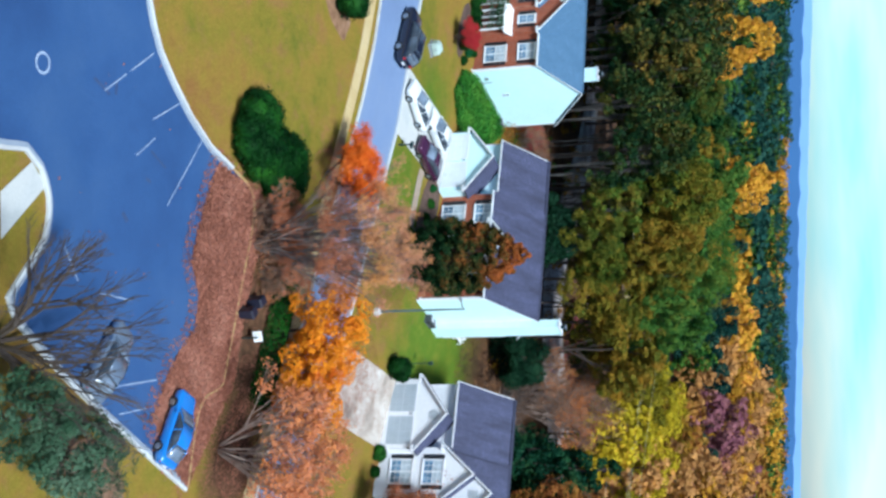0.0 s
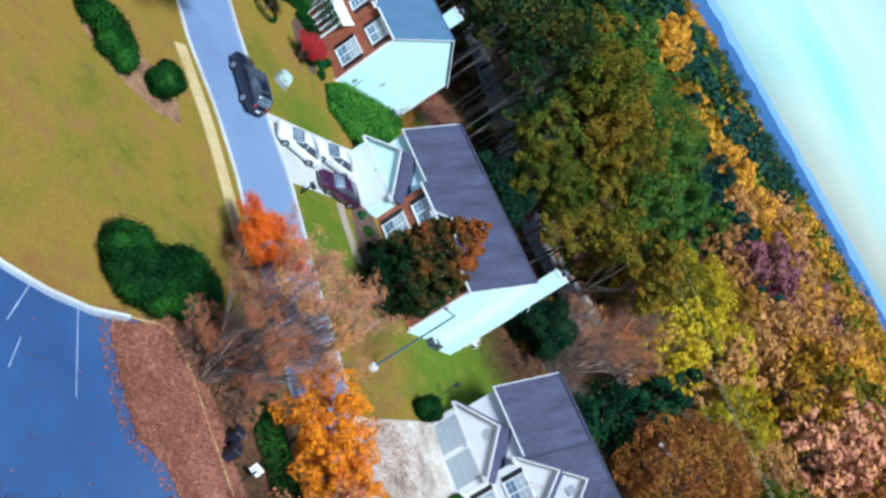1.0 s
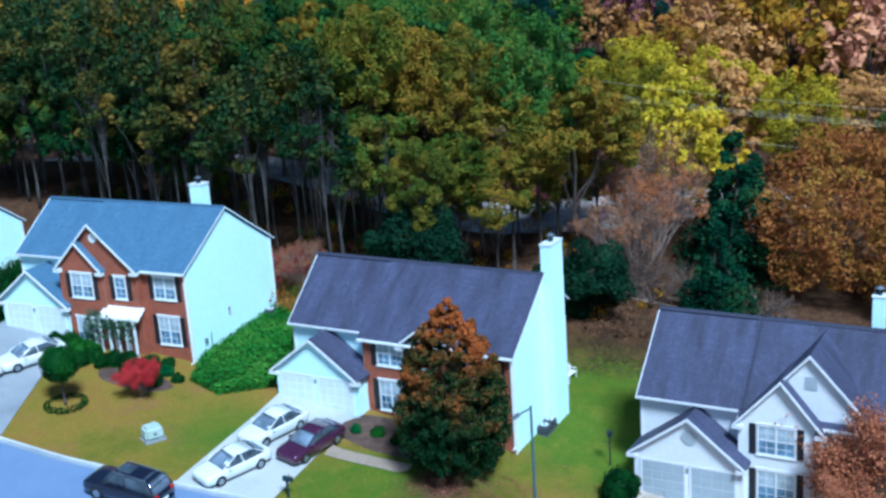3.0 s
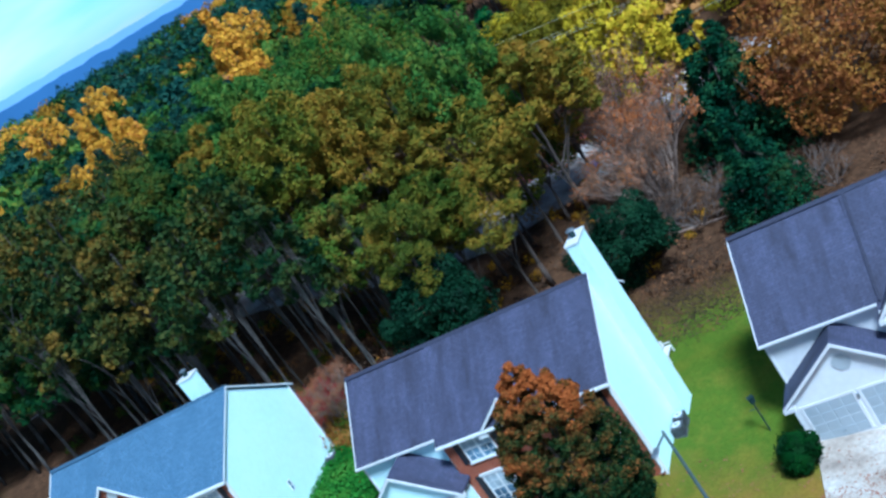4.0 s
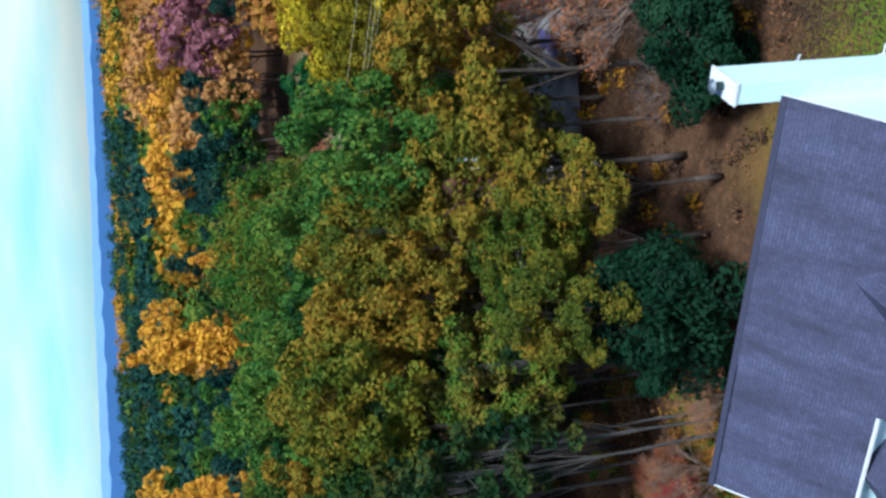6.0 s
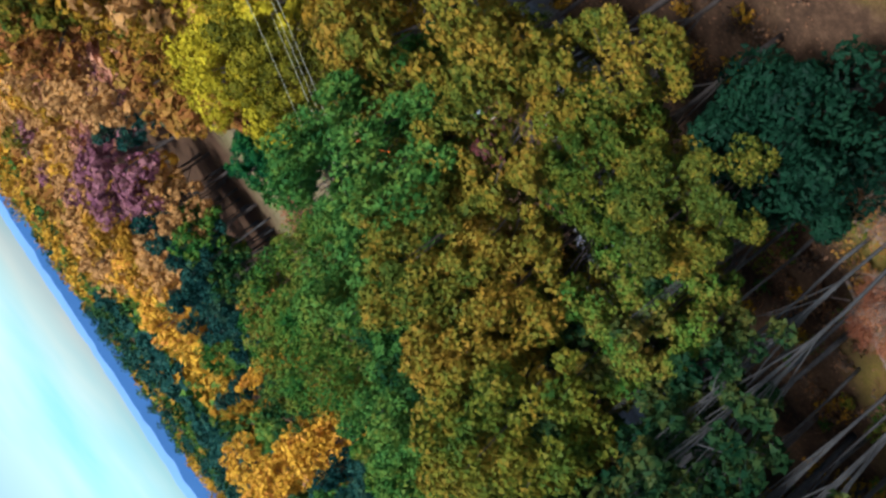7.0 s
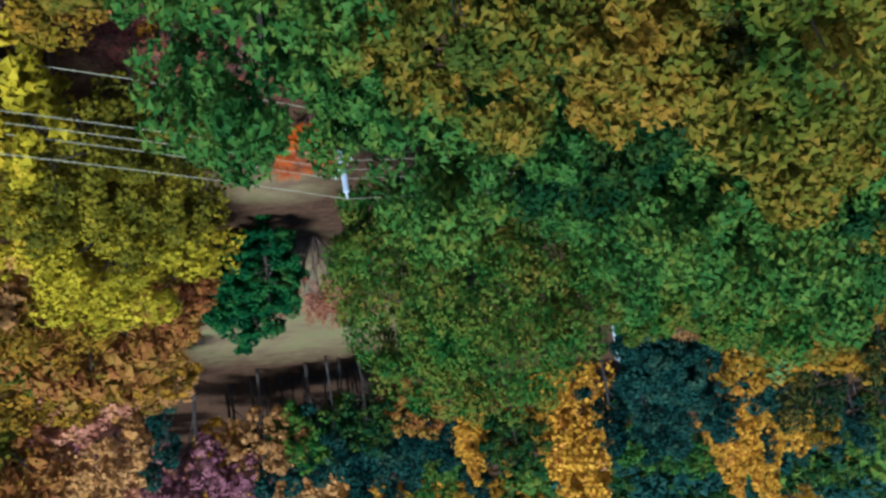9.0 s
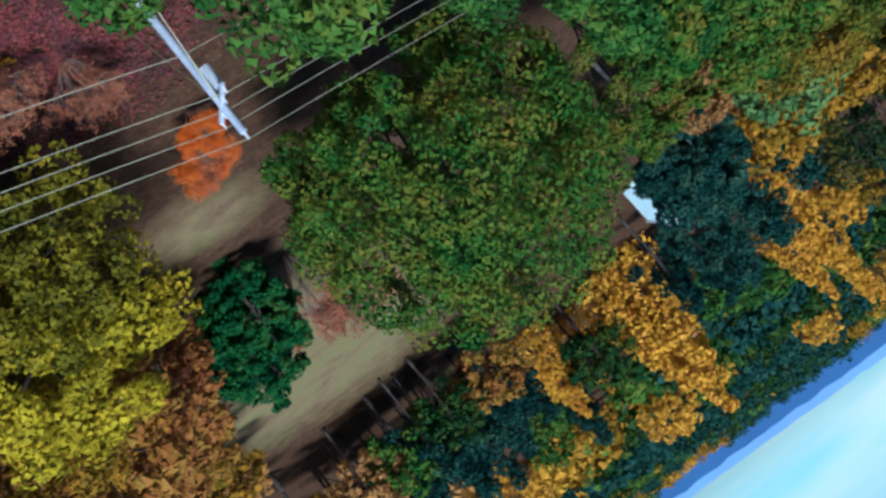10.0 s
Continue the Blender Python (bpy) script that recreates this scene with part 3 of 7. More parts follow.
ribbon("front_walk", [(1.5, 98.0), (2.2, 97.4), (5.9, 95.6), F2.at(-4.6, -0.1)], [(1.0, 97.0), (1.9, 96.4), (5.6, 94.6), F2.at(-5.8, -0.3)], 0.05, surface("garden_walk", [(0.27, 0.21, 0.16), (0.36, 0.29, 0.23)], 0.4, 9, 0.9, 0.2, 0.01), 12, 3, label="narrow tan-pink concrete garden walk", category="walkway")


TRACK = [(-30, 166), (-14, 157), (-4, 149.5), (3, 141), (9, 134.5), (15, 131.5), (24, 131.8), (33, 134.5), (45, 136)]
ribbon("woodland_track", TRACK, offset_line(TRACK, 8.0), 0.13, GRAVEL, 40, 5, label="pale gravel track through the woods strewn with leaves", category="track")

# ---- houses ----
def extents(poly, z):
    """Left and right of a convex outline of (u, z) at a height."""
    xs = []
    k = len(poly)
    for i in range(k):
        (u0, z0), (u1, z1) = poly[i], poly[(i + 1) % k]
        if (z0 <= z <= z1) or (z1 <= z <= z0):
            if abs(z1 - z0) < 1e-9:
                xs += [u0, u1]
            else:
                xs.append(u0 + (u1 - u0) * (z - z0) / (z1 - z0))
    return (min(xs), max(xs)) if xs else None


def siding(poly, at, lap=0.15, proud=0.018):
    """Lapped boards over a convex outline; at(s, z, d) gives the place, d metres out from the wall."""
    bm = bmesh.new()
    zs = [p[1] for p in poly]
    z, top = min(zs), max(zs)
    last = None
    while z < top - 1e-3:
        z1 = min(z + lap, top)
        a, b = extents(poly, z + 1e-4), extents(poly, z1 - 1e-4)
        if a and b:
            lo = [bm.verts.new(at(a[0], z, proud)), bm.verts.new(at(a[1], z, proud))]
            hi = [bm.verts.new(at(b[0], z1, 0.0)), bm.verts.new(at(b[1], z1, 0.0))]
            if last:
                bm.faces.new((last[0], last[1], lo[1], lo[0]))
            bm.faces.new((lo[0], lo[1], hi[1], hi[0]))
            last = hi
        z = z1
    return bm


def slab(bm, pts, thick):
    """A roof plane with thickness, its corners anticlockwise from above."""
    pts = [Vector(p) for p in pts]
    nrm = (pts[1] - pts[0]).cross(pts[2] - pts[0]).normalized()
    if nrm.z < 0:
        pts.reverse()
        nrm.negate()
    lo = [bm.verts.new(p - Vector((0, 0, thick))) for p in pts]
    hi = [bm.verts.new(p) for p in pts]
    bm.faces.new(hi)
    bm.faces.new(lo[::-1])
    k = len(pts)
    for i in range(k):
        bm.faces.new((lo[i], lo[(i + 1) % k], hi[(i + 1) % k], hi[i]))


def roof_part(name, planes, thick, mat, parent, label=""):
    """Roof planes as one mesh, with the shingle courses running level."""
    bm = bmesh.new()
    for p in planes:
        slab(bm, p, thick)
    uv = bm.loops.layers.uv.new("UVMap")
    bm.normal_update()
    for f in bm.faces:
        nrm = f.normal
        side = Vector((0, 0, 1)).cross(nrm)
        side = side.normalized() if side.length > 1e-4 else Vector((1, 0, 0))
        upw = nrm.cross(side)
        for lp in f.loops:
            lp[uv].uv = (lp.vert.co.dot(side), lp.vert.co.dot(upw))
    return part(name, bm, mat, parent, label)


def window(parent, at, u0, u1, z0, z1, panes=2, shutters=True, frame_mat=None, arch=False, grid=True):
    """A double-hung window: sashes side by side, muntins, sill and shutters; at(u, z, d) as for siding."""
    frame_mat = frame_mat or TRIM

    def bx(bm, a, b, c, d, p, q):
        lo = [at(a, c, q), at(b, c, q), at(b, c, p), at(a, c, p)]
        hi = [at(a, d, q), at(b, d, q), at(b, d, p), at(a, d, p)]
        hexa(bm, lo, hi)

    w = 0.085 if grid else 0.045
    bm = bmesh.new()
    bx(bm, u0, u1, z1 - w, z1, -0.02, 0.06)
    bx(bm, u0, u1, z0, z0 + w, -0.02, 0.06)
    bx(bm, u0, u0 + w, z0 + w, z1 - w, -0.02, 0.06)
    bx(bm, u1 - w, u1, z0 + w, z1 - w, -0.02, 0.06)
    for k in range(1, panes):
        c = u0 + (u1 - u0) * k / panes
        bx(bm, c - 0.05, c + 0.05, z0 + w, z1 - w, -0.02, 0.055)
    bmesh.ops.recalc_face_normals(bm, faces=bm.faces)
    win = part("window", bm, frame_mat, parent)
    zm = (z0 + z1) / 2
    bm = bmesh.new()
    bx(bm, u0 + w, u1 - w, zm - 0.03, zm + 0.03, -0.02, 0.045)
    part("meeting_rail", bm, frame_mat, win)
    if grid:
        bm = bmesh.new()
        for k in range(panes):
            a, b = u0 + (u1 - u0) * k / panes, u0 + (u1 - u0) * (k + 1) / panes
            bx(bm, (a + b) / 2 - 0.013, (a + b) / 2 + 0.013, z0 + w, z1 - w, 0.0, 0.032)
        for zz in ((z0 + zm) / 2, (z1 + zm) / 2):
            bx(bm, u0 + w, u1 - w, zz - 0.013, zz + 0.013, 0.0, 0.031)
        part("muntin", bm, frame_mat, win)
    for k in range(panes):
        a, b = u0 + (u1 - u0) * k / panes + 0.02, u0 + (u1 - u0) * (k + 1) / panes - 0.02
        bm = bmesh.new()
        quad(bm, at(a, z0 + 0.05, 0.022), at(b, z0 + 0.05, 0.022), at(b, zm, 0.022), at(a, zm, 0.022))
        part("pane", bm, PANE, win)
        bm = bmesh.new()
        quad(bm, at(a, zm, 0.026), at(b, zm, 0.026), at(b, z1 - 0.05, 0.026), at(a, z1 - 0.05, 0.026))
        part("pane", bm, BLIND if grid and not arch else PANE, win, "pane with a white blind drawn behind it" if grid and not arch else "")
    if not grid:
        return win
    bm = bmesh.new()
    bx(bm, u0 - 0.06, u1 + 0.06, z0 - 0.08, z0, 0.0, 0.1)
    part("window_sill", bm, frame_mat, win)
    bm = bmesh.new()
    bx(bm, u0 - 0.08, u1 + 0.08, z1, z1 + 0.13, 0.0, 0.08)
    part("lintel", bm, frame_mat, win)
    if shutters:
        for a, b in ((u0 - 0.42, u0 - 0.07), (u1 + 0.07, u1 + 0.42)):
            bm = bmesh.new()
            bx(bm, a, b, z0 - 0.04, z1 + 0.04, 0.0, 0.04)
            n = 12
            for i in range(n):
                zz = z0 + (z1 - z0) * (i + 0.2) / n
                bx(bm, a + 0.05, b - 0.05, zz, zz + (z1 - z0) / n * 0.55, 0.038, 0.055)
            part("shutter", bm, SHUTTER, parent, "black louvred shutter")
    return win


def panel_door(name, parent, at, u0, u1, z0, z1, mat, rows=4, cols=4, label=""):
    bm = bmesh.new()

    def bx(a, b, c, d, p, q):
        hexa(bm, [at(a, c, q), at(b, c, q), at(b, c, p), at(a, c, p)], [at(a, d, q), at(b, d, q), at(b, d, p), at(a, d, p)])

    grid = [[bm.verts.new(at(u0 + (u1 - u0) * i / cols, z0 + (z1 - z0) * j / rows, 0.014)) for i in range(cols + 1)] for j in range(rows + 1)]
    faces = [bm.faces.new((grid[j][i], grid[j][i + 1], grid[j + 1][i + 1], grid[j + 1][i])) for j in range(rows) for i in range(cols)]
    bmesh.ops.inset_individual(bm, faces=faces, thickness=0.07, depth=-0.012)
    bmesh.ops.inset_individual(bm, faces=faces, thickness=0.05, depth=0.02)
    door = part(name, bm, mat, parent, label)
    bm = bmesh.new()
    hexa(bm, [at(a, c, d) for a, c, d in ((u0 + (u1 - u0) / 2 - 0.12, z0 + 0.3, 0.06), (u0 + (u1 - u0) / 2 + 0.12, z0 + 0.3, 0.06), (u0 + (u1 - u0) / 2 + 0.12, z0 + 0.3, 0.02), (u0 + (u1 - u0) / 2 - 0.12, z0 + 0.3, 0.02))],
         [at(a, c, d) for a, c, d in ((u0 + (u1 - u0) / 2 - 0.12, z0 + 0.34, 0.06), (u0 + (u1 - u0) / 2 + 0.12, z0 + 0.34, 0.06), (u0 + (u1 - u0) / 2 + 0.12, z0 + 0.34, 0.02), (u0 + (u1 - u0) / 2 - 0.12, z0 + 0.34, 0.02))])
    part("door_handle", bm, METAL_GREY, door)
    bm = bmesh.new()
    w = 0.13
    for a, b, c, d in ((u0 - w, u0, z0, z1 + w), (u1, u1 + w, z0, z1 + w), (u0, u1, z1, z1 + w)):
        hexa(bm, [at(a, c, 0.05), at(b, c, 0.05), at(b, c, 0.0), at(a, c, 0.0)], [at(a, d, 0.05), at(b, d, 0.05), at(b, d, 0.0), at(a, d, 0.0)])
    part("door_frame", bm, TRIM, parent)
    return door


def front(v):
    return lambda u, z, d: (u, v - d, z)


def side_right(u):
    return lambda s, z, d: (u + d, s, z)


def side_left(u):
    return lambda s, z, d: (u - d, s, z)


def back(v):
    return lambda u, z, d: (u, v + d, z)


def trim_line(parent, name, a, b, w, h, mat=None):
    """A board from a to b, w wide and h high, its top along the line."""
    bm = bmesh.new()
    a, b = Vector(a), Vector(b)
    d = (b - a).normalized()
    s = Vector((-d.y, d.x, 0))
    s = (s.normalized() if s.length > 1e-4 else Vector((1, 0, 0))) * w / 2
    dn = Vector((0, 0, -h))
    hexa(bm, [a - s + dn, b - s + dn, b + s + dn, a + s + dn], [a - s, b - s, b + s, a + s])
    bmesh.ops.recalc_face_normals(bm, faces=bm.faces)
    return part(name, bm, mat or TRIM, parent)


def solid_wall(name, parent, poly, at, thick, mat, label=""):
    """A wall of the given outline with a thickness inwards."""
    bm = bmesh.new()
    fr = [bm.verts.new(at(u, z, 0.0)) for u, z in poly]
    bk = [bm.verts.new(at(u, z, -thick)) for u, z in poly]
    bm.faces.new(fr)
    bm.faces.new(bk[::-1])
    k = len(poly)
    for i in range(k):
        bm.faces.new((fr[i], bk[i], bk[(i + 1) % k], fr[(i + 1) % k]))
    bmesh.ops.recalc_face_normals(bm, faces=bm.faces)
    return part(name, bm, mat, parent, label)


def gable_roof_front(name, parent, ua, ub, v0, za, uc, zc, vb_eave, vb_ridge, thick, mat, over=0.28):
    """A roof whose gable faces the street: eaves at ua and ub, ridge at uc, from v0 back into the main roof."""
    sl, sr = (zc - za) / (uc - ua), (zc - za) / (ub - uc)
    a, b = ua - over, ub + over
    zl, zr = za - over * sl, za - over * sr
    roof_part(name, [[(a, v0, zl), (uc, v0, zc), (uc, vb_ridge, zc), (a, vb_eave, zl)], [(uc, v0, zc), (b, v0, zr), (b, vb_eave, zr), (uc, vb_ridge, zc)]], thick, mat, parent)
    trim_line(parent, "rake_board", (a, v0 - 0.03, zl - 0.02), (uc, v0 - 0.03, zc - 0.02), 0.06, 0.17)
    trim_line(parent, "rake_board", (uc, v0 - 0.03, zc - 0.02), (b, v0 - 0.03, zr - 0.02), 0.06, 0.17)
    for u, z in ((a, zl), (b, zr)):
        part("eave_return", boxes((u - 0.05 if u < uc else u - 0.5, u + 0.5 if u < uc else u + 0.05, v0 - 0.05, v0 + 0.3, z - 0.3, z - 0.1)), TRIM, parent)


def chimney(parent, u0, u1, v0, v1, z0, z1, mat, cap_w=0.06):
    c = bmesh.new()
    last, z = None, z0
    while z < z1 - 1e-3:
        for zz, d in ((z, 0.018), (min(z + 0.15, z1), 0.0)):
            ring = [c.verts.new(q) for q in ((u0 - d, v0 - d, zz), (u1 + d, v0 - d, zz), (u1 + d, v1 + d, zz), (u0 - d, v1 + d, zz))]
            if last:
                for k in range(4):
                    c.faces.new((last[k], last[(k + 1) % 4], ring[(k + 1) % 4], ring[k]))
            last = ring
        z += 0.15
    ch = part("chimney", c, mat, parent, "white boxed chimney with a metal flue cap")
    part("chimney_top", boxes((u0 - cap_w, u1 + cap_w, v0 - cap_w, v1 + cap_w, z1, z1 + 0.09)), TRIM, ch)
    for k in (((u0 + u1) / 2, (v0 + v1) / 2),):
        bm = bmesh.new()
        tube(bm, (k[0], k[1], z1 + 0.05), (k[0], k[1], z1 + 0.42), 0.15, 0.15, 12)
        part("flue", bm, METAL_DARK, ch)
        bm = bmesh.new()
        tube(bm, (k[0], k[1], z1 + 0.46), (k[0], k[1], z1 + 0.56), 0.27, 0.12, 12)
        part("flue_cap", bm, METAL_GREY, ch)


def downspout(parent, u, v, z0, z1):
    part("downspout", boxes((u - 0.05, u + 0.05, v - 0.06, v + 0.02, z0, z1), (u - 0.05, u + 0.05, v - 0.3, v - 0.06, z0, z0 + 0.08)), TRIM, parent)


def house(F, label, left, right, join, ev, ez, lv, lz, rv, rz, bv, bz, skin, facade, shingles):
    """A two-storey gabled house along u. The front is at v=ev with its eave at ez from join to right, and at lv, lz from left to join;
    the ridge is at rv, rz; the back eave at bv, bz. Heights are above the house's base."""
    h = thing("house", F.m, label, "house", "houses along the street")
    h.name = "house"
    over = 0.35
    # walls
    outline = [(ev, -1.2), (bv, -1.2), (bv, bz - 0.25), (rv, rz - 0.25), (ev, ez - 0.25)]
    part("wall", siding(outline, side_right(right)), skin, h)
    outl = [(lv, -1.2), (bv, -1.2), (bv, bz - 0.25), (rv, rz - 0.25), (lv, lz - 0.25)]
    part("wall", siding(outl, side_left(left)), skin, h)
    part("wall", siding([(left, -1.2), (right, -1.2), (right, bz - 0.25), (left, bz - 0.25)], back(bv)), skin, h)
    part("wall", siding([(left, -0.6), (join, -0.6), (join, lz - 0.2), (left, lz - 0.2)], front(lv)), skin, h)
    if facade is BRICK:
        solid_wall("wall", h, [(join, -0.8), (right - 0.03, -0.8), (right - 0.03, ez - 0.2), (join, ez - 0.2)], front(ev), 0.3, BRICK, "red brick front wall")
    else:
        part("wall", siding([(join, -0.8), (right, -0.8), (right, ez - 0.2), (join, ez - 0.2)], front(ev)), facade, h)
    part("return_wall", siding([(ev, -0.6), (lv, -0.6), (lv, ez), (ev, ez - 0.3)], side_left(join)), skin, h)
    for u in (left, right):
        for v in ((lv if u == left else ev), bv):
            part("corner_board", boxes((u - 0.06, u + 0.06, v - 0.06, v + 0.06, -0.8, (lz if u == left else ez) - 0.3)), TRIM, h)
    # roof
    sl, sr, sb = (rz - lz) / (rv - lv), (rz - ez) / (rv - ev), (rz - bz) / (bv - rv)
    le, re = left - 0.18, right + 0.18
    roof_part("roof", [[(le, lv - over, lz - over * sl - 0.06), (join - 0.12, lv - over, lz - over * sl - 0.06), (join - 0.12, rv, rz - 0.09), (le, rv, rz - 0.09)], [(join - 0.12, ev - over, ez - over * sr), (re, ev - over, ez - over * sr), (re, rv, rz), (join - 0.12, rv, rz)], [(re, bv + over, bz - over * sb), (le, bv + over, bz - over * sb), (le, rv, rz - 0.001), (re, rv, rz - 0.001)]], 0.16, shingles, h)
    bm = bmesh.new()
    n = int((re - le) / 0.3)
    rows = []
    for i in range(n + 1):
        u = le + (re - le) * i / n
        for lift in (0.03, 0.045):
            rows.append([bm.verts.new((u, rv + w, rz + dz + (lift if abs(w) < 0.1 else 0))) for w, dz in ((-0.17, -0.1), (-0.02, 0.0), (0.02, 0.0), (0.17, -0.1))])
    for a, b in zip(rows, rows[1:]):
        for k in range(3):
            bm.faces.new((a[k], a[k + 1], b[k + 1], b[k]))
    cap = part("ridge_cap", bm, shingles, h)
    trim_line(h, "fascia", (le, lv - over - 0.02, lz - over * sl - 0.06), (join - 0.1, lv - over - 0.02, lz - over * sl - 0.06), 0.05, 0.15)
    trim_line(h, "fascia", (join - 0.1, ev - over - 0.02, ez - over * sr), (re, ev - over - 0.02, ez - over * sr), 0.05, 0.16)
    for u in (le, re):
        e0, z0 = (lv - over, lz - over * sl) if u == le else (ev - over, ez - over * sr)
        trim_line(h, "rake_board", (u, e0, z0 - 0.04), (u, rv, rz - 0.04), 0.05, 0.1)
        trim_line(h, "rake_board", (u, rv, rz - 0.04), (u, bv + over, bz - over * sb - 0.04), 0.05, 0.1)
    for a, b, v, z in ((le, join - 0.1, lv - over - 0.1, lz - over * sl), (join - 0.1, re, ev - over - 0.1, ez - over * sr)):
        part("gutter", boxes((a, b, v - 0.05, v + 0.05, z - 0.13, z - 0.03)), TRIM, h)
    return h


def garage(h, u0, u1, vf, vb, ez, uc, az, skin, shingles, doors, door_mat, vent=False, vr=None, base=0.0):
    """A garage wing with its gable to the street."""
    part("wall", siding([(u0, -0.6), (u1, -0.6), (u1, ez - 0.05), (uc, az - 0.2), (u0, ez - 0.05)], front(vf)), skin, h)
    part("wall", siding([(vf, -0.6), (vb, -0.6), (vb, ez), (vf, ez)], side_right(u1)), skin, h)
    part("wall", siding([(vf, -0.6), (vb, -0.6), (vb, ez), (vf, ez)], side_left(u0)), skin, h)
    gable_roof_front("garage_roof", h, u0, u1, vf - 0.3, ez, uc, az, vb, vb if vr is None else vr, 0.15, shingles)
    for a, b in doors:
        panel_door("garage_door", h, front(vf), a, b, base + 0.02, base + 2.1, door_mat, 4, 4)
    part("coach_lamp", bevelled(boxes(((doors[0][1] + doors[1][0]) / 2 - 0.05, (doors[0][1] + doors[1][0]) / 2 + 0.05, vf - 0.13, vf - 0.02, base + 1.8, base + 2.02)), 0.015), METAL_GREY, h)
    if vent:
        bm = bmesh.new()
        c, zc, r = uc, az - 1.25, 0.42
        for k in range(7):
            z = zc - r + 2 * r * (k + 0.15) / 7
            w = min(r, 1.35 * r - abs(z + 0.05 - zc))
            box(bm, c - w, c + w, vf - 0.06, vf - 0.01, z, z + 2 * r / 7 * 0.7)
        part("gable_vent", bm, VENT, h, "grey louvred gable vent")


# brick house with the blue-grey roof
h1 = house(F1, "two-storey red brick and white siding house with blue-grey roof", -15.0, 0.0, -9.9, 0.0, 6.3, 1.0, 6.5, 4.85, 9.3, 9.85, 5.9, SIDING, BRICK, SHINGLE_BLUE)
solid_wall("gable_wall", h1, [(-9.9, -0.8), (-3.5, -0.8), (-3.5, 6.15), (-6.85, 9.05), (-9.9, 6.15)], front(-0.55), 0.6, BRICK, "red brick gable")
gable_roof_front("gable_roof", h1, -9.9, -3.5, -0.85, 6.3, -6.85, 9.2, 0.0, 4.5, 0.14, SHINGLE_BLUE, 0.2)
solid_wall("gable_bay", h1, [(-9.9, -0.8), (-6.2, -0.8), (-6.2, 6.05), (-8.0, 7.8), (-9.9, 6.05)], front(-0.82), 0.5, BRICK, "red brick bay under a small gable")
gable_roof_front("gable_roof", h1, -9.9, -6.2, -1.06, 6.15, -8.0, 7.95, -0.5, -0.5, 0.14, SHINGLE_BLUE, 0.16)
bm = bmesh.new()
tube(bm, (-6.75, -0.53, 8.15), (-6.75, -0.6, 8.15), 0.3, 0.33, 20)
part("round_vent", bm, TRIM, h1, "round white gable vent")
window(h1, front(0.0), -2.6, -0.85, 4.1, 5.65)
window(h1, front(0.0), -2.6, -0.85, 0.95, 2.9)
window(h1, front(-0.55), -5.4, -4.45, 4.05, 5.6, 1, arch=True)
window(h1, front(-0.82), -8.9, -7.05, 4.0, 5.7)
window(h1, front(-0.82), -8.9, -7.2, 0.5, 2.6, shutters=False)
window(h1, side_right(0.0), 4.05, 4.4, 1.7, 2.4, 1, shutters=False, grid=False)
garage(h1, -15.4, -9.5, -1.0, 1.2, 3.55, -12.45, 5.75, SIDING, SHINGLE_BLUE, [(-15.05, -12.7), (-12.2, -9.85)], DOOR_WHITE, base=0.95)
chimney(h1, -3.45, -2.5, 6.0, 6.9, 6.5, 10.3, SIDING)
porch = part("porch_roof", boxes(), ROOF_METAL, h1, "white standing-seam porch roof")
bm = bmesh.new()
slab(bm, [(-6.5, -1.45, 3.0), (-3.1, -1.45, 3.0), (-3.2, -0.5, 3.55), (-6.4, -0.5, 3.55)], 0.12)
bm.to_mesh(porch.data)
bm.free()
for i in range(9):
    bm = bmesh.new()
    u = -6.4 + i * 0.39
    hexa(bm, [(u, -1.45, 3.0), (u + 0.04, -1.45, 3.0), (u + 0.04, -0.52, 3.54), (u, -0.52, 3.54)], [(u, -1.45, 3.05), (u + 0.04, -1.45, 3.05), (u + 0.04, -0.52, 3.59), (u, -0.52, 3.59)])
    part("seam", bm, ROOF_METAL, porch)
for u in (-7.0, -6.5, -5.75, -5.0, -4.3, -3.6):
    part("porch_column", bevelled(boxes((u - 0.075, u + 0.075, -1.4, -1.25, -0.3, 2.86), (u - 0.12, u + 0.12, -1.45, -1.2, -0.3, -0.1), (u - 0.11, u + 0.11, -1.44, -1.21, 2.74, 2.85)), 0.01), TRIM, h1)
part("porch_floor", boxes((-7.3, -3.2, -1.6, -0.56, -0.6, -0.05)), CONCRETE, h1)
panel_door("front_door", h1, front(-0.57), -5.9, -4.8, 0.0, 2.2, plain("dark_red_door", (0.12, 0.02, 0.02), 0.4), 3, 2)
part("meter_box", boxes((0.03, 0.14, 1.2, 1.45, 0.75, 1.1)), METAL_GREY, h1)
part("utility_pipe", boxes((0.03, 0.09, 1.9, 1.97, 0.4, 1.3)), METAL_GREY, h1)
downspout(h1, -0.06, -0.06, -0.2, 5.4)

# brick and white house with the tall side chimney
h2 = house(F2, "two-storey white siding and red brick house with dark purple-grey roof", -15.7, 0.0, -10.1, 0.0, 5.75, 0.78, 5.95, 4.36, 9.1, 7.35, 6.8, SIDING, BRICK, SHINGLE_DARK)
solid_wall("gable_wall", h2, [(-7.35, 5.4), (-3.5, 5.4), (-5.42, 6.75)], front(0.05), 0.3, BRICK, "red brick gable")
gable_roof_front("gable_roof", h2, -7.35, -3.5, -0.4, 5.5, -5.42, 6.95, 0.0, 1.75, 0.14, SHINGLE_DARK, 0.15)
window(h2, front(0.0), -9.1, -7.25, 3.8, 5.35)
window(h2, front(0.0), -9.1, -7.4, 0.9, 2.85)
window(h2, front(0.0), -2.95, -0.95, 3.8, 5.35)
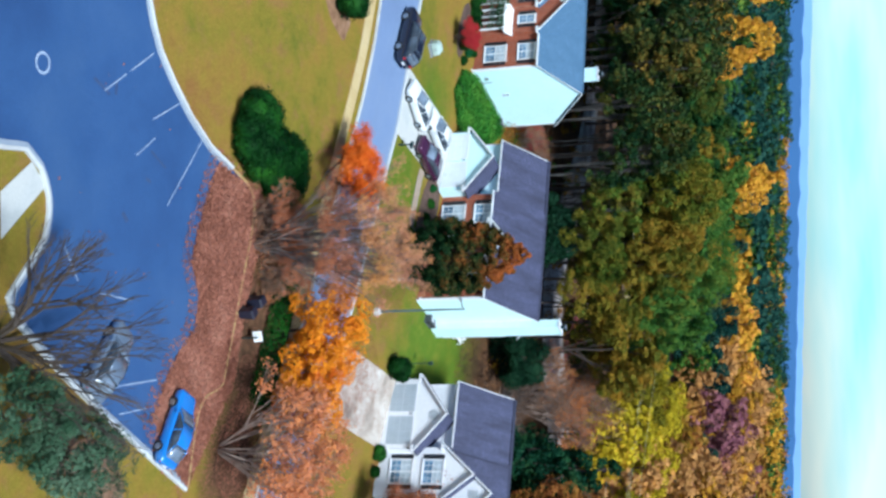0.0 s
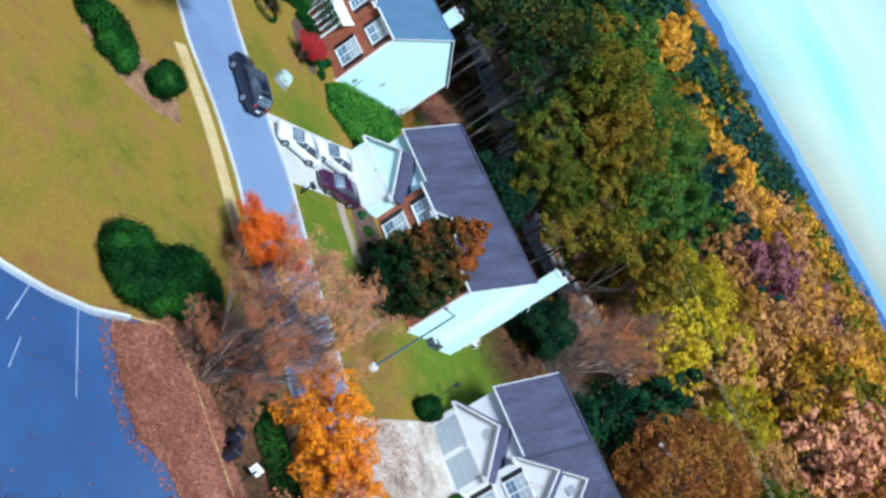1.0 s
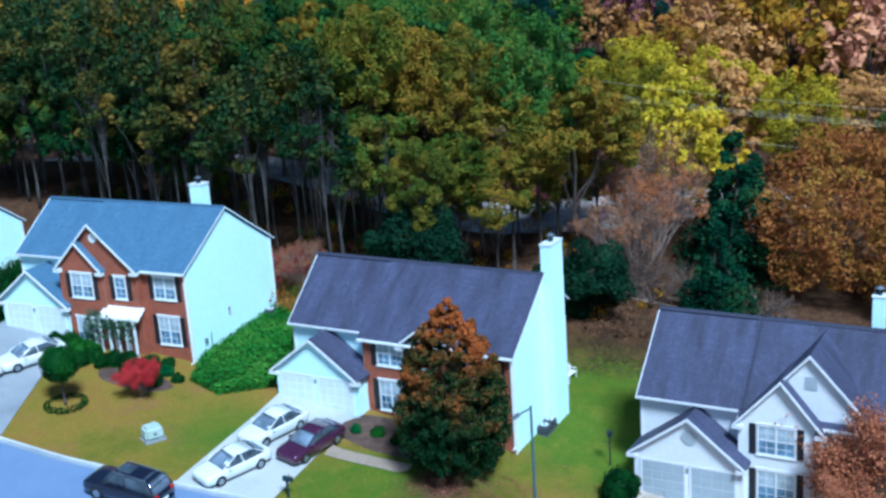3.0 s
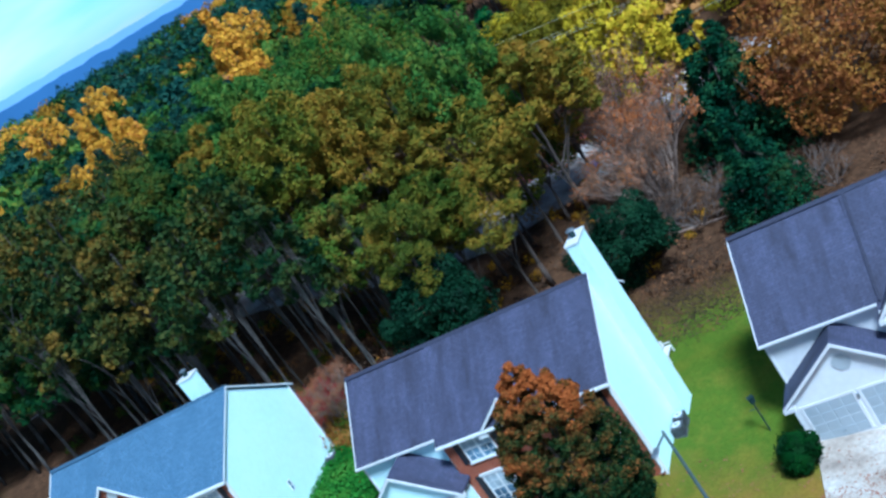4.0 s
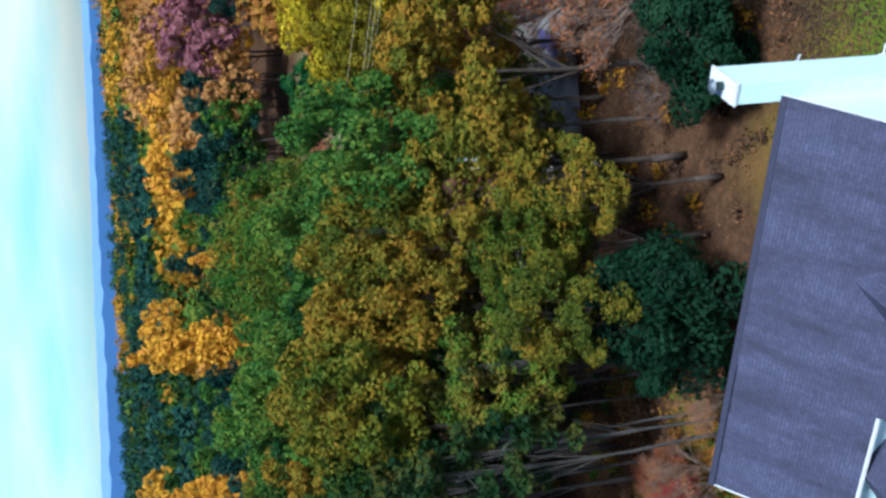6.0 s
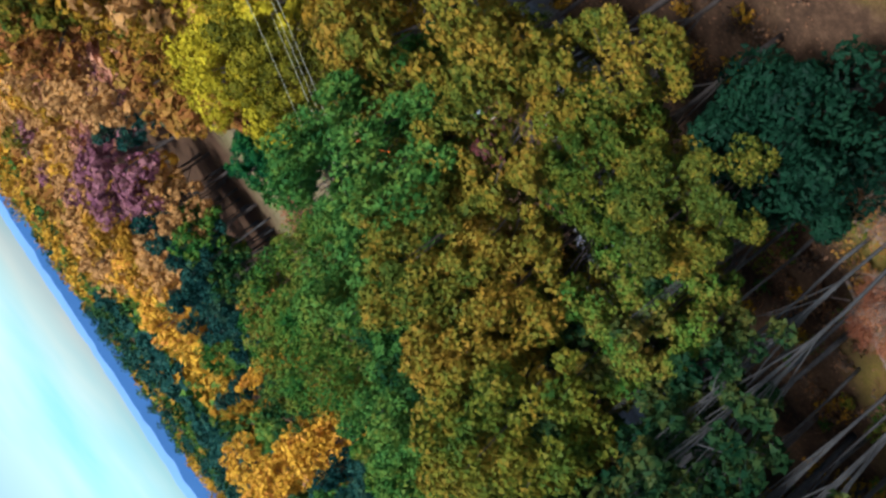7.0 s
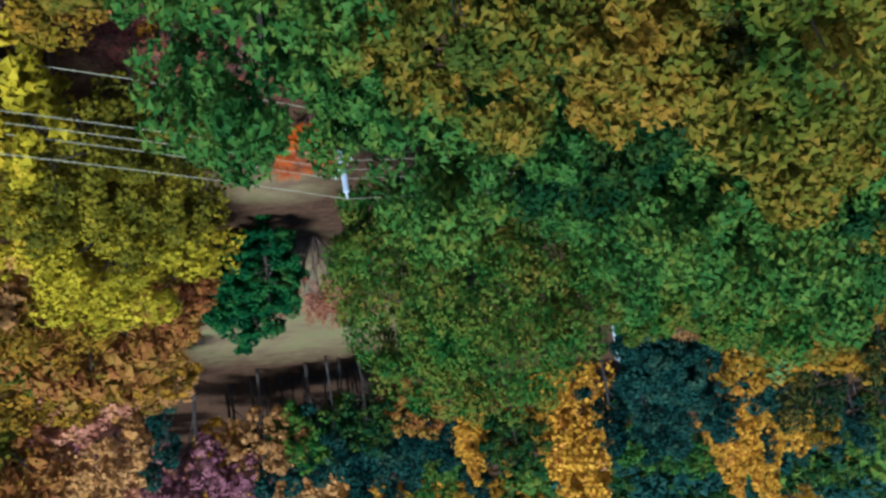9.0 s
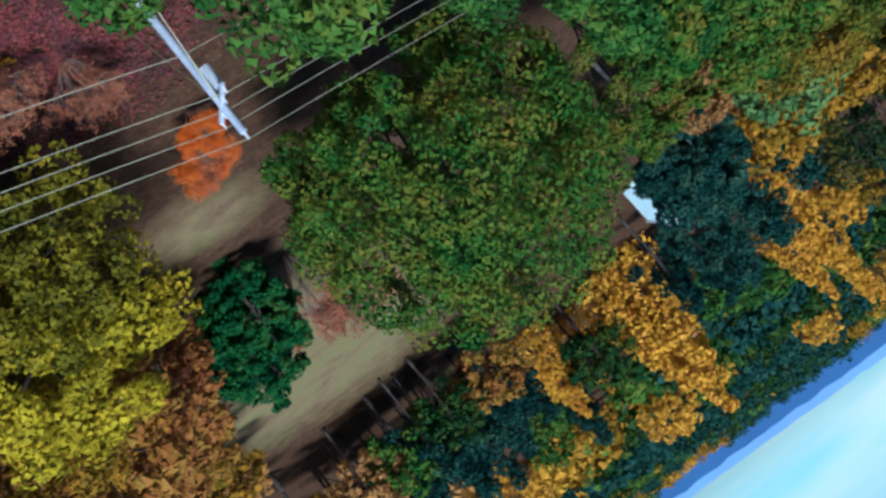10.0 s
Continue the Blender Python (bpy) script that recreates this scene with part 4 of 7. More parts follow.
window(h2, front(0.0), -2.95, -0.95, 0.9, 2.85)
window(h2, front(0.05), -5.95, -4.95, 3.9, 5.3, 1, arch=True)
panel_door("front_door", h2, front(0.0), -6.0, -4.9, 0.0, 2.15, plain("dark_door", (0.03, 0.02, 0.02), 0.4), 3, 2)
garage(h2, -15.9, -10.0, -1.2, 0.9, 3.35, -13.0, 5.5, SIDING, SHINGLE_DARK, [(-15.55, -13.2), (-12.7, -10.35)], DOOR_WHITE, base=0.8)
chimney(h2, -0.02, 0.65, 4.4, 6.0, -0.8, 10.75, SIDING)
downspout(h2, -0.07, -0.06, -0.2, 5.4)

# cream house
WHITE_TRIM, TRIM = TRIM, CREAM
h3 = house(F3, "two-storey cream siding house with dark slate-blue roof", 0.0, 15.6, 5.6, -0.25, 5.3, 0.0, 5.6, 3.8, 9.05, 7.6, 5.5, CREAM, CREAM, SHINGLE_DARK)
part("gable_wall", siding([(5.9, 4.9), (12.5, 4.9), (9.2, 8.6)], front(-0.3)), CREAM, h3)
gable_roof_front("gable_roof", h3, 5.85, 12.55, -0.55, 5.2, 9.2, 8.85, -0.2, 3.6, 0.14, SHINGLE_DARK, 0.2)
part("gable_bay", siding([(5.6, -0.8), (9.55, -0.8), (9.55, 4.95), (7.8, 7.1), (5.6, 4.95)], front(-0.75)), CREAM, h3)
part("gable_bay_side", siding([(-0.75, -0.8), (0.3, -0.8), (0.3, 5.0), (-0.75, 5.0)], side_left(5.6)), CREAM, h3)
part("gable_bay_side", siding([(-0.75, -0.8), (0.3, -0.8), (0.3, 5.0), (-0.75, 5.0)], side_right(9.55)), CREAM, h3)
gable_roof_front("gable_roof", h3, 5.6, 9.9, -1.05, 5.0, 7.85, 7.45, -0.2, 2.0, 0.14, SHINGLE_DARK, 0.2)
window(h3, front(-0.75), 6.6, 8.6, 3.1, 4.75)
window(h3, front(-0.75), 6.6, 8.6, 0.4, 2.2)
window(h3, front(-0.25), 12.2, 14.2, 3.2, 4.7)
window(h3, front(-0.25), 12.2, 14.2, 0.5, 2.3)
panel_door("front_door", h3, front(-0.25), 10.2, 11.2, 0.0, 2.15, plain("grey_door", (0.1, 0.12, 0.15), 0.4), 3, 2)
bm = bmesh.new()
for k in range(6):
    box(bm, 8.95, 9.55, -0.36, -0.31, 6.9 + k * 0.12, 6.98 + k * 0.12)
part("gable_vent", bm, VENT, h3, "grey louvred gable vent")
garage(h3, 0.1, 6.0, -1.6, 0.2, 2.8, 3.2, 5.05, CREAM, SHINGLE_DARK, [(0.55, 2.9), (3.3, 5.65)], DOOR_GREY, True)
chimney(h3, 11.15, 11.75, 5.25, 5.85, 6.0, 10.25, SIDING)
downspout(h3, 5.5, -0.1, -0.2, 5.0)
trim_line(h3, "roof_step", (5.7, -0.35, 5.32), (5.7, 3.75, 9.06), 0.12, 0.1, SHINGLE_DARK)

TRIM = WHITE_TRIM

# white house up the street
h0 = house(F0, "two-storey white siding house with grey roof up the street", -14.0, 0.0, -9.5, 0.0, 4.9, 0.6, 5.1, 4.6, 8.3, 9.2, 4.9, SIDING, SIDING, SHINGLE_BLUE)
window(h0, front(0.0), -3.0, -1.2, 3.0, 4.4)
window(h0, front(0.0), -3.0, -1.2, 0.7, 2.5)
window(h0, side_right(0.0), 1.9, 3.0, 2.4, 3.6, 1, shutters=False)
garage(h0, -14.0, -8.4, -0.9, 0.9, 2.6, -11.2, 4.9, SIDING, SHINGLE_BLUE, [(-13.6, -11.4), (-11.0, -8.8)], DOOR_WHITE)

# white house half hidden in the far woods
h4 = house(F4, "white house half hidden behind a pine in the far woods", 0.0, 9.0, 3.0, 0.0, 4.6, 0.4, 4.7, 3.6, 7.6, 7.2, 4.6, SIDING, SIDING, CREAM)
window(h4, front(0.0), 4.5, 6.3, 2.4, 3.9)

# ---- plants ----
def unit(v):
    return v / np.maximum(np.linalg.norm(v, axis=-1, keepdims=True), 1e-9)


def leaf_mesh(name, lobes, per, size, mat, seed, outward=0.72, squash=1.0, core=0.72, shell=(0.7, 1.06), fine=False):
    """A crown of single leaves on the skins of rounded boughs; lobes are rows of x, y, z, radius."""
    r = np.random.default_rng(seed)
    lobes = np.array(lobes, float)
    k = len(lobes)
    n = k * per
    i = np.repeat(np.arange(k), per)
    d = unit(r.normal(size=(n, 3)))
    d[:, 2] *= squash
    p = lobes[i, :3] + d * (lobes[i, 3] * r.uniform(shell[0], shell[1], n))[:, None]
    keep = np.ones(n, bool)
    for j in range(k if core > 0 else 0):
        keep &= (np.linalg.norm(p - lobes[j, :3], axis=1) > lobes[j, 3] * core) | (i == j)
    p, d, i = p[keep], d[keep], i[keep]
    m = len(p)
    nrm = unit(d * outward + r.normal(size=(m, 3)) * (1 - outward) + np.array([0, 0, 0.25]))
    t = unit(np.cross(nrm, r.normal(size=(m, 3))))
    b = np.cross(nrm, t)
    s = (size * r.uniform(0.6, 1.3, m))[:, None]
    if fine:
        v = np.stack([p + t * s, p - t * s * 0.7 + b * s * 0.75, p - t * s * 0.7 - b * s * 0.75], 1).reshape(-1, 3)
        return mesh_of(name, v.tolist(), np.arange(3 * m).reshape(-1, 3).tolist(), mat)
    bend = nrm * s * 0.25
    v = np.stack([p - t * s, p + b * s * 0.62 - bend, p + t * s, p - b * s * 0.62 - bend], 1).reshape(-1, 3)
    f = np.arange(4 * m).reshape(-1, 4)
    return mesh_of(name, v.tolist(), f.tolist(), mat)


def limb_mesh(name, height, radius, ends, mat, bend=0.25, seed=0, start=0.25):
    """A tapered trunk with limbs running up to the given places."""
    r = np.random.default_rng(seed)
    bm = bmesh.new()
    pts, rad = [], []
    x = y = 0.0
    for i in range(7):
        pts.append(Vector((x, y, height * i / 6)))
        rad.append(radius * (1.25 if i == 0 else 1 - 0.13 * i))
        x += r.uniform(-1, 1) * bend * 0.5
        y += r.uniform(-1, 1) * bend * 0.5
    for i in range(6):
        tube(bm, pts[i], pts[i + 1], rad[i], rad[i + 1], 7, i in (0, 5))
    for e in ends:
        e = Vector(e)
        f = min(max(start + 0.55 * r.random(), 0.1), 0.9)
        k = min(int(f * 6), 5)
        a = pts[k].lerp(pts[k + 1], f * 6 - k)
        mid = a.lerp(e, 0.5) + Vector((0, 0, 0.12 * (e - a).length))
        tube(bm, a, mid, radius * 0.4, radius * 0.24, 5, False)
        tube(bm, mid, e, radius * 0.24, radius * 0.07, 5, False)
    me = bpy.data.meshes.new(name)
    bm.to_mesh(me)
    bm.free()
    me.materials.append(mat)
    me.shade_smooth()
    return me


def broad_lobes(h, r, seed, count=22, low=0.36, under=0.0):
    """Boughs of a round-headed tree, uneven and with gaps."""
    g = np.random.default_rng(seed)
    mid, half = h * (1 + low) / 2, h * (1 - low) / 2
    out = [(0, 0, mid + 0.1 * half, r * 0.45)]
    for _ in range(count):
        d = unit(g.normal(size=3))
        d[2] = abs(d[2]) * 1.1 - 0.35 if under == 0 or g.random() > under else -abs(d[2])
        q = g.uniform(0.45, 0.98)
        s = g.uniform(0.17, 0.4) * r * (1.15 - 0.45 * q)
        out.append((d[0] * r * q, d[1] * r * q, mid + d[2] * half * q, s))
    return out


def canopy_lobes(h, r, seed, low=0.5, boughs=17, sprays=9, flat=1.0):
    """Boughs of a tall crown, each one broken into small sprays with gaps between them."""
    g = np.random.default_rng(seed)
    mid, half = h * (1 + low) / 2, h * (1 - low) / 2
    big = [(0, 0, mid + 0.15 * half, r * 0.5)]
    for k in range(boughs):
        a, u = k * 2.399 + g.uniform(-0.4, 0.4), 1 - 1.75 * (k + 0.5) / boughs
        c = math.sqrt(max(0.0, 1 - u * u))
        q = g.uniform(0.6, 0.9)
        big.append((c * math.cos(a) * r * q, c * math.sin(a) * r * q, mid + u * half * q * flat, r * g.uniform(0.24, 0.38)))
    out = []
    for x, y, z, s in big:
        for _ in range(sprays):
            d = unit(g.normal(size=3) + 0.5 * unit(np.array([x, y, (z - mid) * 0.8]) + 1e-6))
            out.append((x + d[0] * s * 0.85, y + d[1] * s * 0.85, z + d[2] * s * 0.85, s * g.uniform(0.34, 0.58)))
    keep = []
    for x, y, z, s in out:
        if not any((x - a) ** 2 + (y - b) ** 2 + (z - c) ** 2 < (0.75 * e) ** 2 for a, b, c, e in big):
            keep.append((x, y, z, s))
    return keep


def sprayed(lobes, count, seed, size=(0.34, 0.56)):
    """Each bough broken into small sprays on its skin."""
    g = np.random.default_rng(seed)
    out = []
    for x, y, z, r in lobes:
        for _ in range(count):
            d = unit(g.normal(size=3) + np.array([0, 0, 0.25]))
            out.append((x + d[0] * r * 0.78, y + d[1] * r * 0.78, z + d[2] * r * 0.78, r * g.uniform(*size)))
    return out


def cone_lobes(h, r, seed, rings=9, low=0.06, top=0.12):
    g = np.random.default_rng(seed)
    out = []
    for i in range(rings):
        f = i / (rings - 1)
        w = r * (1 - f) ** 0.8 + top * r
        n = max(1, int(6.5 * w / r))
        for k in range(n):
            a = math.tau * (k + g.random() * 0.7) / n
            rr = w * g.uniform(0.5, 0.75)
            out.append((rr * math.cos(a), rr * math.sin(a), h * (low + (0.97 - low) * f) + g.uniform(-0.2, 0.2), max(w * 0.45, 0.05 * h) * g.uniform(0.8, 1.15)))
    return out


def pine_lobes(h, r, seed, count=20, low=0.5):
    g = np.random.default_rng(seed)
    out = [(0, 0, h * 0.97, r * 0.22)]
    for i in range(count):
        f = low + (1 - low) * (i + 0.5) / count
        w = r * (1.15 - (f - low) / (1 - low)) * g.uniform(0.5, 1.0)
        a = g.uniform(0, math.tau)
        out.append((w * math.cos(a), w * math.sin(a), h * f + g.uniform(-0.3, 0.3), r * g.uniform(0.24, 0.4)))
    return out


def tree_kind(name, lobes, per, size, leaf_mat, bark, height, radius, seed, trunk_to=0.85, **kw):
    """The two meshes of one kind of tree: its trunk with limbs, and its crown."""
    ends = [l[:3] for l in lobes[:: max(1, len(lobes) // 9)]]
    return (name, limb_mesh(name + "_trunk", height * trunk_to, radius, ends, bark, 0.25, seed), leaf_mesh(name + "_crown", lobes, per, size, leaf_mat, seed, **kw))


def plant(kind, x, y, scale, turn, label, category="tree", leaf_mat=None, group="", wide=1.0, sink=0.1):
    name, trunk, crown = kind
    ob = thing(name, Matrix.LocRotScale((x, y, ground(x, y) - sink), Euler((0, 0, turn)), (scale * wide, scale * wide, scale)), label, category, group)
    if trunk:
        part_mesh("trunk", trunk, ob)
    if crown:
        c = part_mesh("crown", crown, ob)
        if leaf_mat:
            c.material_slots[0].link = "OBJECT"
            c.material_slots[0].material = leaf_mat
    return ob


def grow(bm, a, d, length, radius, depth, g, tips, spread=0.55, lift=0.12, twigs=None):
    """Branches that fork again and again."""
    b = a + d * length
    tube(twigs if twigs and depth < 2 else bm, a, b, radius, radius * 0.62, 5 if depth > 1 else 3, False)
    if depth == 0:
        tips.append(tuple(b))
        return
    n = 3 if depth > 1 else 4
    for k in range(n):
        s = Vector((g.normal(), g.normal(), g.normal())).normalized()
        nd = (d + s * spread * g.uniform(0.7, 1.25) + Vector((0, 0, lift))).normalized()
        start = b if k < 2 else a.lerp(b, g.uniform(0.45, 0.9))
        grow(bm, start, nd, length * g.uniform(0.6, 0.85), radius * 0.58, depth - 1, g, tips, spread, lift, twigs)


def bare_kind(name, height, stems, depth, bark, seed, leaf_mat=None, per=10, size=0.12, spread=0.55, lean=0.5, radius=0.09, above=0.0, lift=0.12, first=0.3, puff=0.32):
    """A tree that has shed most of its leaves."""
    g = np.random.default_rng(seed)
    bm, tips = bmesh.new(), []
    twigs = None if leaf_mat else bmesh.new()
    for k in range(stems):
        a = math.tau * k / stems + g.uniform(0, 0.6)
        d = Vector((math.cos(a) * lean, math.sin(a) * lean, 1)).normalized()
        grow(bm, Vector((0.12 * math.cos(a), 0.12 * math.sin(a), -0.1)), d, height * first, radius, depth, g, tips, spread, lift, twigs)
    me = bpy.data.meshes.new(name + "_branches")
    bm.to_mesh(me)
    bm.free()
    me.materials.append(bark)
    crown = None
    if twigs:
        crown = bpy.data.meshes.new(name + "_twigs")
        twigs.to_mesh(crown)
        twigs.free()
        crown.materials.append(bark)
    if leaf_mat:
        top = max(p[2] for p in tips)
        tips = [p for p in tips if p[2] > above * top]
        pick = [tips[i] for i in g.permutation(len(tips))[: min(len(tips), 800)]]
        crown = leaf_mesh(name + "_leaves", [(*p, puff) for p in pick], per, size, leaf_mat, seed, 0.2, 1.0, 0.0, (0.1, 1.3), True)
    return (name, me, crown)


# round-headed trees at three finenesses
TALL_OAKS = [tree_kind("oak_tree", canopy_lobes(20, 4.0, s, 0.5), 128, 0.14, L_OLIVE, BARK, 20, 0.17, s, outward=0.62, fine=True) for s in (15, 16, 17)]
WIDE_OAK = tree_kind("oak_tree", canopy_lobes(17, 8.0, 18, 0.2, 62, 9), 330, 0.15, L_OLIVE, BARK, 16, 0.42, 18, outward=0.68, fine=True)
OAKS = [tree_kind("oak_tree", canopy_lobes(14, 5.0, s, 0.3, 26, 8), 75, 0.165, L_OLIVE, BARK, 14, 0.23, s, fine=True) for s in (11, 12, 13, 14)]
OAKS_FAR = [tree_kind("oak_tree", canopy_lobes(14, 5.0, s, 0.3, 20, 5), 36, 0.32, L_OLIVE, BARK, 14, 0.23, s, fine=True) for s in (21, 22, 23)]
SPIRE = tree_kind("cedar_tree", sprayed(cone_lobes(10, 3.1, 43, 17, 0.02, 0.04), 5, 43, (0.36, 0.6)), 85, 0.13, L_SPIRE, BARK, 10, 0.2, 43, outward=0.6, fine=True)
ROUND_PINE = tree_kind("pine_tree", canopy_lobes(16.6, 3.7, 66, 0.5, 34, 8), 170, 0.16, L_PINE, GREY_BARK, 16, 0.2, 66, outward=0.5, fine=True)
ROUND_CEDAR = tree_kind("cedar_tree", sprayed(broad_lobes(9.5, 2.7, 44, 46, 0.02, 0.4), 5, 44, (0.36, 0.6)), 85, 0.13, L_CEDAR, BARK, 9, 0.2, 44, outward=0.6, fine=True)
MAPLES = [tree_kind("maple_tree", canopy_lobes(8, 3.4, s, 0.12, 22, 8), 95, 0.11, L_ORANGE, BARK, 8, 0.16, s, fine=True) for s in (31, 32)]
PINES = [tree_kind("pine_tree", pine_lobes(18, 3.8, s, 28, 0.42), 105, 0.31, L_PINE, GREY_BARK, 18, 0.18, s, 0.97, outward=0.25, squash=0.6, fine=True) for s in (51, 52, 53)]
HIGH_PINES = [tree_kind("pine_tree", pine_lobes(18, 3.6, s, 24, 0.6), 110, 0.24, L_WOODS, GREY_BARK, 18, 0.15, s, 0.97, outward=0.25, squash=0.6, fine=True) for s in (57, 58)]
THIN_PINES = [tree_kind("slender_pine", pine_lobes(17, 2.2, s, 13, 0.62), 100, 0.2, L_WOODS, GREY_BARK, 17, 0.1, s, 0.97, outward=0.25, squash=0.6, fine=True) for s in (55, 56)]
HOLLIES = [tree_kind("holly_tree", broad_lobes(7.5, 4.0, s, 40, 0.02, 0.35), 420, 0.15, L_HOLLY, BARK, 7.5, 0.18, s) for s in (61, 62)]
RUST_BALLS = [tree_kind("round_tree", canopy_lobes(13, 6.8, s, 0.0, 74, 8), 150, 0.155, L_RUST, BARK, 12.5, 0.28, s, outward=0.4, fine=True) for s in (65,)]
PEAR = tree_kind("pear_tree", sprayed([(math.cos(a) * rr, math.sin(a) * rr, z, 0.8 * (1.15 - z / 13)) for z, rr, n in ((1.4, 1.7, 9), (2.5, 2.25, 12), (3.7, 2.4, 13), (4.9, 2.25, 12), (6.0, 2.0, 11), (7.0, 1.6, 9), (7.9, 1.1, 7), (8.7, 0.55, 4), (9.3, 0.0, 1)) for a in [math.tau * (k + 0.37 * z) / n for k in range(n)]], 9, 71, (0.26, 0.46)) + [(0, 0, 4, 1.6), (0, 0, 6, 1.3), (0, 0, 2.4, 1.5)], 90, 0.085, L_PEAR, BARK, 8, 0.16, 71, outward=0.35, shell=(0.5, 1.3), fine=True)
COLUMN = tree_kind("tulip_tree", cone_lobes(10, 2.3, 72, 15, 0.12, 0.1), 120, 0.16, L_GOLD, BARK, 8, 0.14, 72, outward=0.4, fine=True)
BARE = [bare_kind("bare_tree", 9.0, 8, 4, BARK, s, None, spread=0.5, lean=0.7, radius=0.14) for s in (81,)]
BARE_LEAFY = [bare_kind("bare_tree", 8.0, 9, 4, PALE_BARK, s, L_PINK, 9, 0.085, 0.42, 0.62, radius=0.085) for s in (83, 84)]
BARE_GREY = [bare_kind("bare_tree", 8.0, 9, 4, PALE_BARK, s, L_TWIG, 9, 0.07, 0.42, 0.5, radius=0.07) for s in (91, 92)]
BRUSH = [bare_kind("brush", 8.0, 8, 3, GREY_TWIG, s, L_BRUSH, 4, 0.1, 0.5, 0.9, radius=0.1) for s in (93, 94)]
RUSTY = [bare_kind("bare_tree", 8.0, 9, 4, PALE_BARK, s, L_RUSTY, 36, 0.08, 0.42, 0.62, radius=0.055, puff=0.66) for s in (87, 88)]
FLAMES = [bare_kind("maple_tree", 5.4, 10, 4, BARK, 89, L_FLAME, 40, 0.065, 0.36, 0.55, 0.045, 0.1, 0.1, 0.3, 0.48)]
MYRTLES = [bare_kind("crape_myrtle", 9.0, 12, 4, GREY_TWIG, s, L_PINK, 26, 0.05, 0.26, 0.36, 0.085, 0.7, 0.1, 0.36) for s in (85, 86)]

# woods: x, y, scale, kind and colour
LABELS = {
    L_OLIVE: "tall oak with olive and brown-gold autumn leaves in the woods", L_GREEN: "tall broadleaf tree still bright green in the woods", L_MIX: "tall oak turning from green to gold in the woods",
    L_DARK: "tall dark green oak in the woods", L_BROWN: "oak with brown-gold autumn leaves in the woods", L_YELLOW: "oak in full yellow autumn leaf at the clearing",
    L_RUST: "round tree with rust-brown autumn leaves", L_PINK: "tree with pinkish brown autumn leaves in the woods", L_PURPLE: "tree with purple autumn leaves in the woods",
    L_STRAW: "oak in olive-yellow autumn leaf under the power line", L_TAN: "tree in tan-orange autumn leaf in the woods", L_GILT: "tall oak with olive-gold autumn leaves in the woods", L_ORANGE: "tree in bright orange autumn leaf in the woods", L_GOLD: "tree in golden orange autumn leaf in the woods", L_BALL: "round pale green tree in the woods", L_RED: "small tree with crimson leaves"}
placed = []
wood_rng = random.Random(7)


def wood(kinds, mat, rows, base_r, label=None, group="trees of the woods"):
    given = kinds
    for x, y, s in rows:
        kinds = OAKS_FAR if given is OAKS and (y > 175 or x < -6) else given
        plant(kinds[wood_rng.randrange(len(kinds))], x, y, s, wood_rng.uniform(0, 6.28), label or LABELS[mat], "tree", mat, group)
        placed.append((x, y, base_r * s))


# the tall woods behind the houses: x, y, height, crown radius and colour
for x, y, h, r, mat in (
    (21.0, 122.3, 16.0, 4.6, L_GILT), (23.6, 127.0, 13.5, 3.6, L_BROWN), (18.2, 123.2, 20.0, 3.0, L_GREEN), (13.9, 125.2, 18.8, 3.4, L_GILT), (14.3, 129.0, 20.0, 3.2, L_GREEN),
    (17.2, 128.0, 17.5, 2.6, L_GREEN), (10.4, 125.3, 19.0, 3.5, L_GILT), (15.8, 121.0, 14.5, 4.2, L_GILT), (14.2, 118.0, 11.5, 3.2, L_GILT), (11.6, 119.5, 12.5, 3.2, L_OLIVE), (8.8, 116.8, 12.5, 2.6, L_GILT),
    (6.6, 126.0, 20.3, 4.2, L_OLIVE), (6.0, 121.8, 13.5, 3.2, L_MIX), (4.6, 131.0, 19.0, 4.0, L_OLIVE), (1.0, 129.5, 18.0, 3.6, L_DARK), (2.6, 135.5, 18.5, 3.8, L_GILT),
    (5.0, 137.0, 21.0, 3.6, L_GREEN), (8.3, 137.5, 20.0, 3.4, L_GREEN), (10.9, 133.5, 18.0, 3.6, L_DARK), (9.5, 131.0, 10.5, 3.2, L_OLIVE), (0.0, 138.0, 19.3, 4.2, L_DARK), (-3.8, 133.0, 18.5, 4.0, L_DARK),
    (1.1, 143.5, 18.5, 4.2, L_GREEN), (5.8, 142.5, 20.0, 3.6, L_MIX), (5.4, 150.0, 16.5, 4.0, L_GREEN), (9.6, 142.0, 16.0, 3.0, L_GREEN), (-4.5, 142.0, 18.0, 4.2, L_DARK),
    (-2.5, 150.0, 17.0, 4.3, L_GREEN), (3.5, 158.0, 17.0, 4.4, L_MIX), (-1.5, 165.0, 16.5, 4.5, L_OLIVE), (-4.0, 176.0, 16.5, 4.5, L_GILT), (6.5, 172.0, 14.5, 3.6, L_MIX), (1.0, 180.0, 14.0, 3.6, L_TAN)):
    plant(TALL_OAKS[wood_rng.randrange(3)], x, y, h / 20, wood_rng.uniform(0, 6.28), LABELS[mat], "tree", mat, "trees of the woods", 5 * r / h)
    placed.append((x, y, r * 1.1))
plant(WIDE_OAK, 16.4, 163.5, 1.0, 0.8, "very large spreading oak, green with olive and brown edges", "tree", L_MIX, "trees of the woods", 0.84)
